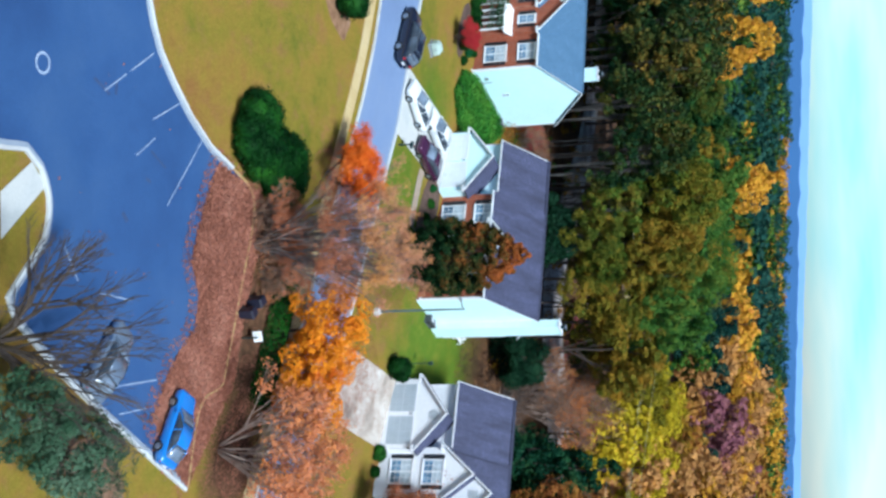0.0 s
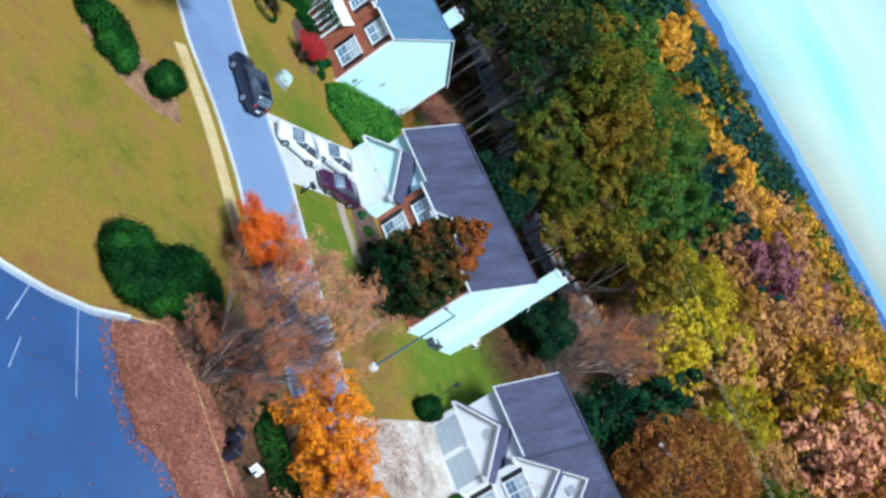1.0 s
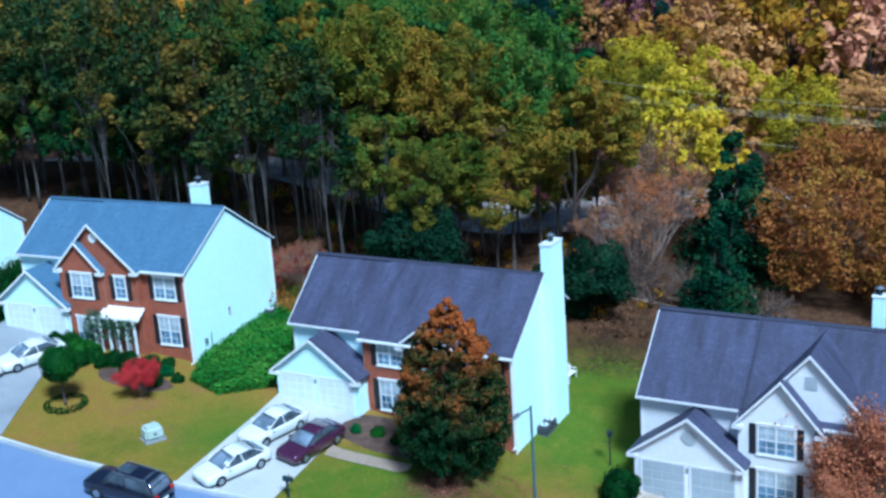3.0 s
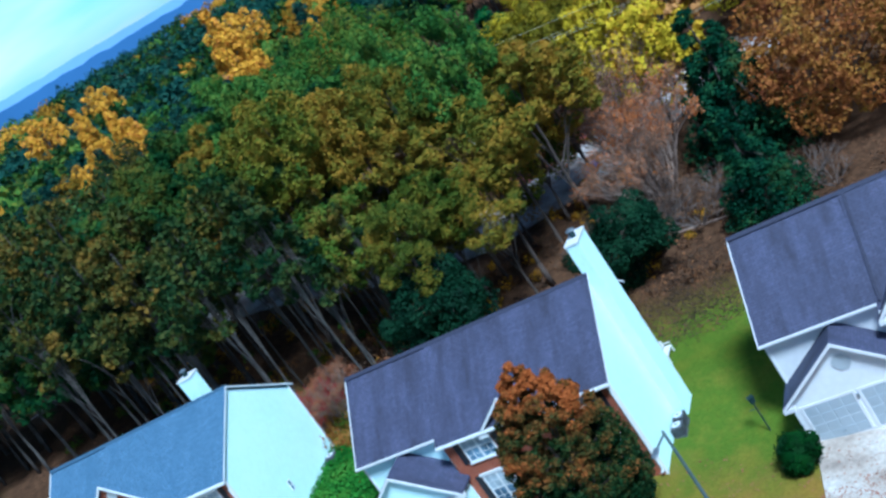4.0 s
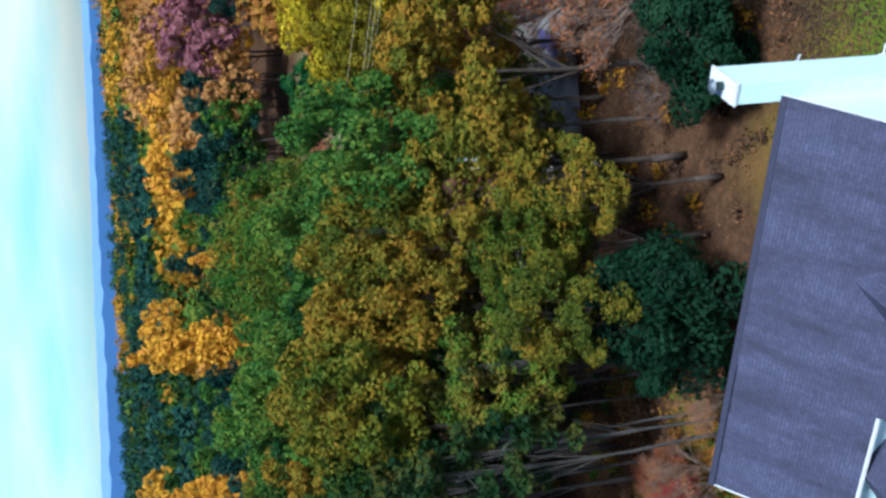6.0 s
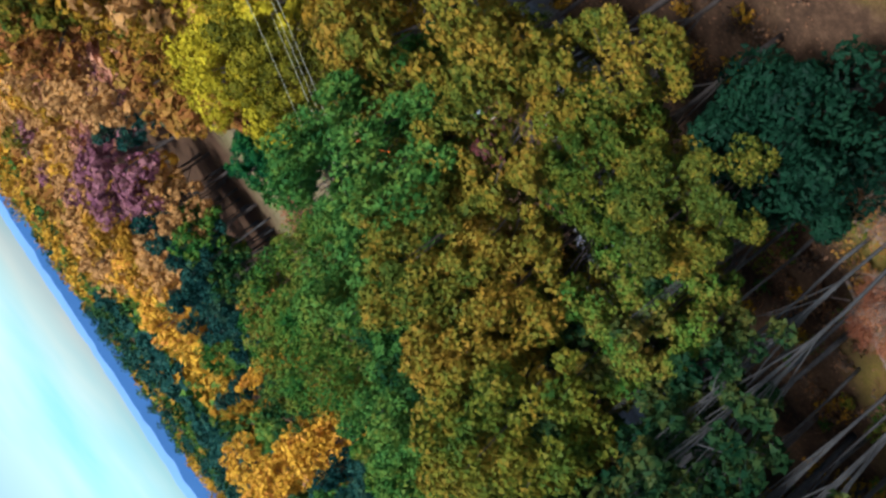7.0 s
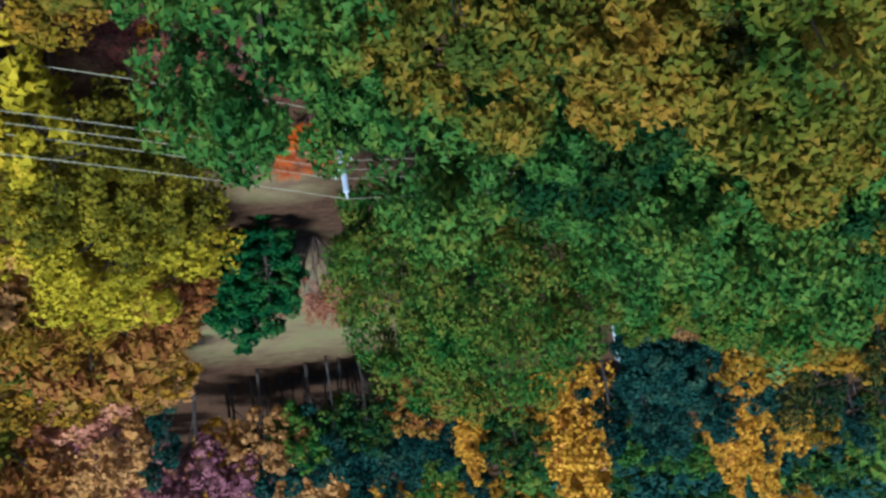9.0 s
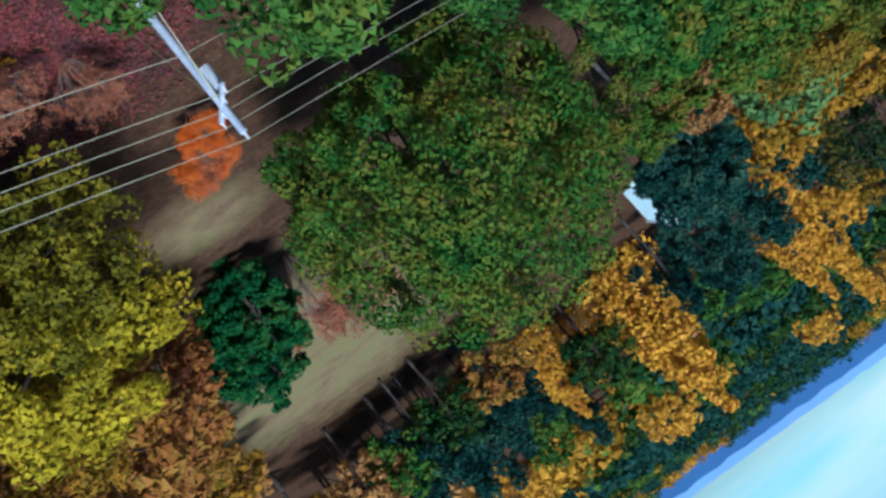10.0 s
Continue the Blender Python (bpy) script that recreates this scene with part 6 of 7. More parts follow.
for x, y, k, turn in ((3.0, 71.2, 0.42, 0.5), (4.6, 71.6, 0.5, 2.5), (6.3, 71.9, 0.48, 4.1)):
    plant(BARE_LEAFY[int(turn) % 2], x, y, k, turn, "low half-bare shrub with pinkish brown leaves beside the lot", "shrub", L_RUSTY, "withered shrubs beside the hedge")
plant(BARE_LEAFY[0], -18.6, 87.2, 0.95, 2.2, "half-bare tree with olive-brown leaves beside the street", "tree", L_BROWN)
for x, y, s, turn in ((30.8, 88.6, 1.15, 0.4), (33.6, 86.6, 1.2, 2.6), (28.0, 84.6, 0.8, 4.4)):
    plant(RUSTY[int(turn) % 2], x, y, s, turn, "half-bare maple with rust-pink leaves in the front yard", "tree", L_RUSTY)
plant(BARE_LEAFY[0], 17.2, 66.6, 1.05, 2.0, "half-bare maple with flame-orange leaves above the street", "tree", L_CORAL)
plant(BARE[0], 7.3, 47.4, 1.0, 0.5, "leafless grey twiggy tree beside the parking lot", "tree")
plant(OAKS[2], 12.4, 47.6, 0.4, 3.3, "dense grey-green small tree beside the parking lot", "tree", L_VINE, "", 1.1)
plant(OAKS[1], 10.4, 45.4, 0.36, 1.3, "dense grey-green small tree beside the parking lot", "tree", L_VINE, "", 1.1)
plant(BARE_LEAFY[0], 14.5, 51.0, 0.6, 3.9, "grey-green twiggy tree beside the parking lot", "tree", L_VINE)
plant(OAKS[1], 43.0, 104.5, 0.6, 2.0, "round tree with rust-brown autumn leaves beside the house", "tree", L_RUST)


def bed(name, cx, cy, rx, ry, turn, mat, label, lift=0.03, n=48):
    """A low mound with a ragged edge."""
    c, s = math.cos(radians(turn)), math.sin(radians(turn))
    v, f = [], []
    for i in range(7):
        for k in range(n):
            a = math.tau * k / n
            q = i / 6 * (1 + 0.1 * noise.noise(Vector((math.cos(a) * 2, math.sin(a) * 2, cx))))
            x, y = cx + q * (rx * math.cos(a) * c - ry * math.sin(a) * s), cy + q * (rx * math.cos(a) * s + ry * math.sin(a) * c)
            v.append((x, y, ground(x, y) + lift + 0.07 * (1 - (i / 6) ** 2) - (0.06 if i == 6 else 0)))
    for i in range(6):
        for k in range(n):
            f.append((i * n + k, (i + 1) * n + k, (i + 1) * n + (k + 1) % n, i * n + (k + 1) % n))
    return tagged(new(name, mesh_of(name, v, f, mat, True)), label, "planting bed", "", "structure")


bed("mulch_bed", 15.6, 54.6, 3.2, 1.7, 48, MULCH, "reddish mulch bed beside the parking lot")
bed("mulch_bed", -12.9, 81.9, 4.8, 2.0, 22, MULCH, "mulch planting bed under dark bushes")
bed("mulch_bed", 4.9, 98.8, 4.0, 2.0, -34, DARK_MULCH, "dark mulch bed along the brick house front")
bed("mulch_bed", -11.0, 107.0, 3.0, 1.2, -31, DARK_MULCH, "mulch bed along the brick house front")


# ivy bank, hedge strips, vines, fallen leaves
def leaf_sheet(name, inside, x0, x1, y0, y1, count, size, mat, label, seed, thick=0.25, lift=0.05, tilt=0.8, category="ground cover"):
    g = np.random.default_rng(seed)
    pts = []
    while len(pts) < count:
        x, y = g.uniform(x0, x1), g.uniform(y0, y1)
        k = inside(x, y)
        if k > g.random():
            pts.append((x, y, ground(x, y) + lift + thick * g.random() ** 2))
    p = np.array(pts)
    nrm = unit(g.normal(size=p.shape) * tilt * 0.5 + np.array([0, 0, 1.0]))
    t = unit(np.cross(nrm, g.normal(size=p.shape)))
    b = np.cross(nrm, t)
    s = (size * g.uniform(0.6, 1.3, len(p)))[:, None]
    v = np.stack([p + t * s, p - t * s * 0.7 + b * s * 0.75, p - t * s * 0.7 - b * s * 0.75], 1).reshape(-1, 3)
    tagged(new(name, mesh_of(name, v.tolist(), np.arange(len(v)).reshape(-1, 3).tolist(), mat)), label, category, "", "stuff")


def in_poly(poly):
    def f(x, y):
        k, c = len(poly), False
        for i in range(k):
            (x0, y0), (x1, y1) = poly[i], poly[(i + 1) % k]
            if (y0 > y) != (y1 > y) and x < (x1 - x0) * (y - y0) / (y1 - y0) + x0:
                c = not c
        return 1.0 if c else 0.0
    return f


leaf_sheet("ivy_bank", in_poly([(-7.4, 106.4), (-5.5, 104.4), (-2.2, 105.2), (0.4, 108.0), (0.3, 111.5), (-1.6, 117.0), (-3.0, 117.5), (-6.9, 109.6)]), -8, 2, 104, 118, 17000, 0.115, L_IVY, "bright green ivy covering the bank between two houses", 141, 0.45)
leaf_sheet("hedge_bank", in_poly([(-29, 116.5), (-24.5, 113.0), (-20.0, 118.5), (-16.0, 122.0), (-18.5, 131.0), (-22.0, 128.2), (-27.5, 120.6)]), -29, -16, 113, 131, 26000, 0.13, L_SHRUB, "dark green groundcover in front of the white house", 142, 0.7)
LEAVES = in_poly([(-0.3, 66.6), (0.7, 65.8), (3.2, 64.4), (5.3, 63.6), (7.2, 64.4), (9.2, 63.9), (10.9, 61.6), (13.5, 59.6), (16.8, 61.4), (18.6, 63.0), (14.2, 67.4), (13.8, 68.0), (9.4, 69.4), (6.6, 70.6), (2.5, 72.6), (1.2, 70.2)])


def litter_density(x, y):
    if LEAVES(x, y):
        return 1.0
    near = any(LEAVES(x + dx, y + dy) for dx, dy in ((0.7, 0.6), (-0.5, 0.8), (0.9, -0.1), (0.2, 1.0)))
    return 0.22 if near else 0.0005 if 52 < y < 70 and x < 16 else 0.0


carpet_v, carpet_f = [], []
for i in range(66):
    for j in range(50):
        x, y = -1.0 + 0.3 * i, 59.2 + 0.28 * j
        if LEAVES(x, y) and LEAVES(x + 0.3, y + 0.28):
            k = len(carpet_v)
            carpet_v += [(px, py, ground(px, py) + 0.055 + 0.03 * noise.noise(Vector((px * 2, py * 2, 0)))) for px, py in ((x, y), (x + 0.3, y), (x + 0.3, y + 0.28), (x, y + 0.28))]
            carpet_f.append((k, k + 1, k + 2, k + 3))
tagged(new("leaf_drift", mesh_of("leaf_drift", carpet_v, carpet_f, LEAF_CARPET)), "packed pinkish brown fallen leaves covering the asphalt", "fallen leaves", "", "stuff")
leaf_sheet("fallen_leaves", litter_density, -6, 20, 52, 74, 24000, 0.085, L_DRY, "thick drift of pinkish brown fallen leaves on the asphalt", 143, 0.06, 0.075, 0.6, "fallen leaves")


def under_trees(x, y):
    d = min((math.hypot(x - a, y - b) - r for a, b, r in ((5.6, 73.8, 4.5), (12.5, 77.5, 5.0), (18.3, 70.5, 6.5), (8.4, 90.0, 5.0), (16.5, 84.5, 4.5), (27, 91, 4.5), (1.0, 80.5, 2.2), (9.0, 82.5, 5.0), (24, 77, 5.0))), default=9)
    return 0.9 if d < -2 else 0.4 if d < 0 else 0.05 if d < 3 else 0.0


leaf_sheet("fallen_leaves", under_trees, -4, 34, 64, 97, 44000, 0.058, L_DRY, "scattered pinkish brown fallen leaves on street and lawn", 144, 0.05, 0.06, 0.5, "fallen leaves")


def woods_floor(x, y):
    return 1.0 if 0.64 * x + y > 124 else 0.0


leaf_sheet("forest_litter", woods_floor, -25, 40, 104, 160, 16000, 0.085, leaf("forest_floor_leaves", [(0.10, 0.045, 0.02), (0.16, 0.075, 0.035), (0.22, 0.11, 0.06)], through=0.05), "brown leaf litter on the woodland floor", 145, 0.1, 0.03, 0.6, "fallen leaves")
leaf_sheet("fallen_leaves", lambda x, y: max(0.0, 1 - ((x - 25) / 9) ** 2 - ((y - 149) / 11) ** 2), 16, 34, 138, 160, 22000, 0.1, leaf("fallen_red_leaves", [(0.075, 0.035, 0.042), (0.13, 0.045, 0.05), (0.23, 0.055, 0.05), (0.16, 0.08, 0.08)], through=0.05), "drift of crimson fallen leaves under the power line", 146, 0.12, 0.04, 0.6, "fallen leaves")
leaf_sheet("fallen_leaves", lambda x, y: max(0.0, 1 - ((x - 21.5) / 7.5) ** 2 - ((y - 110.0) / 5.5) ** 2), 14, 29, 104, 116, 9000, 0.07, L_BRUSH, "brown leaves strewn over the edge of the back lawn", 147, 0.03, 0.05, 0.5, "fallen leaves")
hedge = thing("hedge", pose(11.2, 71.4, ground(11.2, 71.4)), "long dark green hedge between parking lot and street", "hedge")
hl = []
for k in range(30):
    f = k / 29
    x, y = 7.9 + 7.0 * f, 74.0 - 3.3 * f
    hl += [(x - 11.2 + dx, y - 71.4 + dy, ground(x, y) - ground(11.2, 71.4) + z, 0.55) for dx, dy, z in ((-0.2, -0.5, 0.45), (0.2, 0.5, 0.5), (0, 0, 0.8))]
part_mesh("foliage", leaf_mesh("hedge_foliage", hl, 110, 0.1, L_SHRUB, 151, 0.5, 1.0, 0.75, (0.7, 1.1)), hedge)
for k in range(0, 30, 3):
    f = k / 29
    x, y = 7.9 + 7.0 * f, 74.0 - 3.3 * f
    bm = bmesh.new()
    tube(bm, (x - 11.2, y - 71.4, ground(x, y) - ground(11.2, 71.4) - 0.1), (x - 11.2, y - 71.4, ground(x, y) - ground(11.2, 71.4) + 0.7), 0.05, 0.03, 5, False)
    part("stem", bm, BARK, hedge)
vines = part_mesh("vines", leaf_mesh("porch_vines", [(-7.5 + 3.9 * k / 26 + 0.1 * math.sin(k * 5), -1.45 + 0.12 * math.sin(k * 3), 2.75 - 0.3 * abs(math.sin(k * 1.7)) - (0.8 if k % 5 == 0 else 0), 0.3) for k in range(27)] + [(-7.4 + 0.22 * k, -1.25 + 0.2 * math.sin(k * 2.3), 3.05 - 0.04 * k, 0.36) for k in range(9)] + [(-7.5 + 0.2 * math.sin(k), -1.4 + k * 0.05, 2.2 - 0.25 * k, 0.36) for k in range(8)], 60, 0.09, L_VINE, 161, 0.4), h1, "grey-green vines hanging from the porch roof")


# ---- vehicles ----
def loft(bm, sections, closed_ends=True):
    rings = [[bm.verts.new(p) for p in s] for s in sections]
    for a, b in zip(rings, rings[1:]):
        for k in range(len(a) - 1):
            bm.faces.new((a[k], a[k + 1], b[k + 1], b[k]))
        bm.faces.new((a[-1], a[0], b[0], b[-1]))
    if closed_ends:
        bm.faces.new(rings[0][::-1])
        bm.faces.new(rings[-1])
    bmesh.ops.recalc_face_normals(bm, faces=bm.faces)


def smoothed(rows, k):
    """More rows along a smooth curve through the given ones."""
    p = np.array(rows, float)
    q = np.vstack([2 * p[0] - p[1], p, 2 * p[-1] - p[-2]])
    out = []
    for i in range(len(p) - 1):
        a0, a1, a2, a3 = q[i], q[i + 1], q[i + 2], q[i + 3]
        for t in np.arange(k) / k:
            out.append(tuple(a1 + 0.5 * t * (a2 - a0 + t * (2 * a0 - 5 * a1 + 4 * a2 - a3 + t * (3 * (a1 - a2) + a3 - a0)))))
    return out + [tuple(p[-1])]


def car(name, x, y, heading, paint, label, suv=False, group="parked cars", size=1.0, plates=True):
    """A car on its wheels, nose along +x: lower body, greenhouse, roof, wheels, lamps and mirrors."""
    # pitch and lean with the ground
    a = radians(heading)
    fx, fy = math.cos(a), math.sin(a)
    z = ground(x, y) + 0.05
    nose = math.degrees(math.atan2(ground(x + fx * 2, y + fy * 2) - ground(x - fx * 2, y - fy * 2), 4))
    side = math.degrees(math.atan2(ground(x - fy, y + fx) - ground(x + fy, y - fx), 2))
    ob = thing(name, pose(x, y, z, 0, 0, heading) @ pose(0, 0, 0, side, -nose, 0) @ Matrix.Scale(size, 4), label, "car", group)
    top, belt, wid = (1.78, 1.05, 0.97) if suv else (1.5, 0.9, 0.92)

    def ring(px, w, z0, zb, crown=0.03):
        h = zb - z0
        half = [(0.86, z0), (0.97, z0 + 0.12 * h), (1.0, z0 + 0.45 * h), (0.985, z0 + 0.8 * h), (0.93, z0 + 0.97 * h), (0.75, zb + crown * 0.6)]
        left = [(px, -w * q, zz) for q, zz in half]
        return left + [(px, 0, zb + crown)] + [(px, w * q, zz) for q, zz in reversed(half)]

    if suv:
        st = [(2.42, 0.74, 0.42, 0.70), (2.34, 0.86, 0.32, 0.88), (2.05, 0.95, 0.26, 0.98), (1.35, 0.97, 0.25, 1.04), (0.6, 0.97, 0.25, 1.06), (-0.8, 0.97, 0.25, 1.07), (-1.8, 0.96, 0.26, 1.08), (-2.28, 0.92, 0.32, 1.06), (-2.42, 0.84, 0.42, 0.98)]
        gl = [(1.18, 0.80, 1.02), (0.45, 0.70, 1.70), (-0.6, 0.70, 1.74), (-1.9, 0.68, 1.68), (-2.33, 0.76, 1.06)]
    else:
        st = [(2.36, 0.6, 0.42, 0.58), (2.3, 0.76, 0.3, 0.69), (2.05, 0.87, 0.22, 0.79), (1.3, 0.91, 0.2, 0.89), (0.4, 0.92, 0.2, 0.92), (-0.8, 0.92, 0.2, 0.93), (-1.6, 0.91, 0.22, 0.97), (-2.15, 0.85, 0.3, 0.95), (-2.34, 0.74, 0.42, 0.84)]
        gl = [(1.2, 0.8, 0.89), (0.3, 0.68, 1.38), (-0.4, 0.68, 1.46), (-1.15, 0.66, 1.39), (-1.95, 0.76, 0.98)]
    st = smoothed(st, 4)
    bm = bmesh.new()
    loft(bm, [ring(*s) for s in st])
    part("body", bm, paint, ob, smooth=True)
    bm = bmesh.new()
    secs = []
    for px, w, zz in smoothed(gl, 3):
        secs.append([(px, -wid * 0.9, belt - 0.06), (px, -w, zz - 0.02 if zz > belt + 0.2 else belt), (px, 0, zz), (px, w, zz - 0.02 if zz > belt + 0.2 else belt), (px, wid * 0.9, belt - 0.06)])
    loft(bm, secs)
    part("glasshouse", bm, CAR_GLASS, ob, smooth=True)
    # sloping front and rear panes, with the sky's reflection painted in
    for name, (xa, wa, za), (xb, wb, zb), out in (("windscreen", gl[0], gl[1], 0.03), ("rear_window", gl[4], gl[3], -0.03)):
        bm = bmesh.new()
        rows = [[(xa + (xb - xa) * f + out * 1.2, (wa + (wb - wa) * f) * q * 0.9, za + (zb - za) * f + 0.05 * math.sin(f * math.pi) - 0.02 * q * q + 0.022) for q in (-1, -0.5, 0, 0.5, 1)] for f in (0.06, 0.35, 0.65, 0.92)]
        vs = [[bm.verts.new(c) for c in r] for r in rows]
        for r0, r1 in zip(vs, vs[1:]):
            for k in range(4):
                bm.faces.new((r0[k], r0[k + 1], r1[k + 1], r1[k]))
        bmesh.ops.recalc_face_normals(bm, faces=bm.faces)
        bmesh.ops.solidify(bm, geom=bm.faces[:], thickness=0.012)
        part(name, bm, SKY_TONED_GLASS, ob, smooth=True)
    bm = bmesh.new()
    loft(bm, [[(px + dx, -w * 0.97, zz + 0.0), (px + dx, -w * 0.8, zz + 0.03), (px + dx, 0, zz + 0.045), (px + dx, w * 0.8, zz + 0.03), (px + dx, w * 0.97, zz + 0.0), (px + dx, 0, zz - 0.06)] for (px, w, zz), dx in zip(gl[1:4], (-0.03, 0, 0.05))])
    part("roof", bm, paint, ob, smooth=True)
    for s in (-1, 1):
        for i, j in ((0, 1), (3, 4)):
            (xa, wa, za), (xb, wb, zb) = gl[i], gl[j]
            bm = bmesh.new()
            tube(bm, (xa, s * (wa if i else wid * 0.86), za if i else belt), (xb, s * (wb if i == 0 else wid * 0.86), zb - 0.01 if i == 0 else belt), 0.035, 0.035, 6)
            part("pillar", bm, paint, ob)
        bm = bmesh.new()
        tube(bm, (gl[2][0] + 0.1, s * 0.9 * wid, belt - 0.05), (gl[2][0] + 0.25, s * gl[2][1], gl[2][2] - 0.02), 0.04, 0.035, 6)
        part("pillar", bm, paint, ob)
        part("mirror", bevelled(boxes((0.72, 0.9, s * (wid + 0.06) - 0.08, s * (wid + 0.06) + 0.08, belt - 0.02, belt + 0.12)), 0.03), paint, ob)
        part("headlight", bevelled(boxes((2.02 if not suv else 2.12, 2.26 if not suv else 2.38, s * 0.62 - 0.14, s * 0.62 + 0.14, 0.56 if not suv else 0.72, 0.68 if not suv else 0.86)), 0.03), WHITE, ob, "clear headlight")
        part("tail_light", bevelled(boxes((-2.32 if not suv else -2.43, -2.1, s * 0.64 - 0.14, s * 0.64 + 0.14, 0.66 if not suv else 0.84, 0.82 if not suv else 1.06)), 0.03), TAIL, ob, "red tail light")
    for wx in (1.4, -1.42):
        for s in (-1, 1):
            r = 0.37 if suv else 0.32
            bm = bmesh.new()
            tube(bm, (wx, s * (wid - 0.22), r), (wx, s * (wid + 0.005), r), r, r, 18)
            wheel = part("wheel", bm, RUBBER, ob, "black tyre")
            bm = bmesh.new()
            tube(bm, (wx, s * (wid - 0.02), r), (wx, s * (wid + 0.02), r), r * 0.66, r * 0.6, 14)
            part("rim", bm, METAL_GREY, wheel, "grey alloy rim")
            bm = bmesh.new()
            tube(bm, (wx, s * (wid - 0.3), r + 0.02), (wx, s * (wid - 0.004), r + 0.02), r * 1.09, r * 1.09, 18)
            part("wheel_arch", bm, RUBBER, ob)
    part("bumper", bevelled(boxes((-2.36 if not suv else -2.47, -2.2, -0.75, 0.75, 0.36, 0.52)), 0.04), paint, ob)
    part("grille", boxes((2.2, 2.325 if not suv else 2.43, -0.42, 0.42, 0.38, 0.55)), RUBBER, ob)
    if plates:
        part("number_plate", boxes((-2.39 if not suv else -2.49, -2.3, -0.2, 0.2, 0.56, 0.68)), WHITE, ob, "white plate")
    if suv:
        for s in (-1, 1):
            bm = bmesh.new()
            tube(bm, (0.35, s * 0.6, 1.79), (-1.75, s * 0.6, 1.77), 0.025, 0.025, 6)
            part("roof_rail", bm, METAL_GREY, ob)
        part("sunroof", boxes((-0.5, 0.3, -0.4, 0.4, 1.78, 1.80)), CAR_GLASS, ob)
    return ob


TAIL = plain("red_lens", (0.4, 0.01, 0.01), 0.2)
WHITE_PAINT = plain("white_car_paint", (0.72, 0.75, 0.76), 0.25, 0.0, 0.6, 0.03)
WINE_PAINT = plain("wine_car_paint", (0.07, 0.02, 0.06), 0.25, 0.3, 0.8, 0.05)
NAVY_PAINT = plain("black_car_paint", (0.012, 0.014, 0.03), 0.2, 0.2, 0.9, 0.05)
BLUE_PAINT = plain("blue_car_paint", (0.035, 0.2, 0.62), 0.2, 0.1, 1.0, 0.05)
SILVER_PAINT = plain("blue_silver_car_paint", (0.22, 0.28, 0.38), 0.3, 0.5, 0.8, 0.05)
car("sedan", -4.05, 95.5, 219.0, WHITE_PAINT, "white sedan parked on the pale driveway near the street", size=0.94)
car("sedan", -1.9, 99.5, 224.0, WHITE_PAINT, "white sedan parked against the garage", size=0.94)
car("sedan", 0.3, 97.6, 228.0, WINE_PAINT, "wine-red sedan parked on the pale driveway", size=0.94)
car("sedan", -21.5, 107.2, 217.0, WHITE_PAINT, "white sedan parked nearer the street on a driveway", size=0.94)
car("sedan", -18.0, 110.0, 217.0, WHITE_PAINT, "white sedan parked before the brick house's garage", size=0.94)
car("sport_utility_car", -9.4, 93.4, 150.0, NAVY_PAINT, "black sport utility car on the street", True, "cars on the street")
car("sedan", 14.6, 61.2, 146.0, BLUE_PAINT, "bright blue sedan parked on fallen leaves", size=0.94)
car("sedan", 9.6, 55.3, 133.0, SILVER_PAINT, "blue-silver sedan parked under a leafless tree", size=0.94)


# ---- street furniture ----
def street_lamp(x, y, h):
    ob = thing("street_lamp", pose(x, y, ground(x, y)), "dark green street lamp with a side arm and pale concrete base", "street lamp")
    bm = bmesh.new()
    tube(bm, (0, 0, -0.2), (0, 0, 0.3), 0.34, 0.34, 16)
    tube(bm, (0, 0, 0.3), (0, 0, 0.42), 0.34, 0.22, 16)
    part("base", bm, KERB, ob, "pale concrete base")
    bm = bmesh.new()
    tube(bm, (0, 0, 0.5), (0, 0, h), 0.1, 0.06, 10)
    part("post", bm, LAMP_METAL, ob)
    bm = bmesh.new()
    tube(bm, (0, 0, h - 0.12), (-0.75, -1.0, h + 0.05), 0.05, 0.04, 8)
    part("arm", bm, LAMP_METAL, ob)
    head = part("lamp_head", bevelled(boxes((-0.3, 0.3, -0.13, 0.13, -0.07, 0.07)), 0.04), METAL_GREY, ob)
    head.matrix_basis = pose(-0.9, -1.2, h + 0.06, 0, 0, 53)
    part("lens", boxes((-0.22, 0.22, -0.1, 0.1, -0.1, -0.068)), WHITE, head)


street_lamp(11.9, 88.6, 7.2)


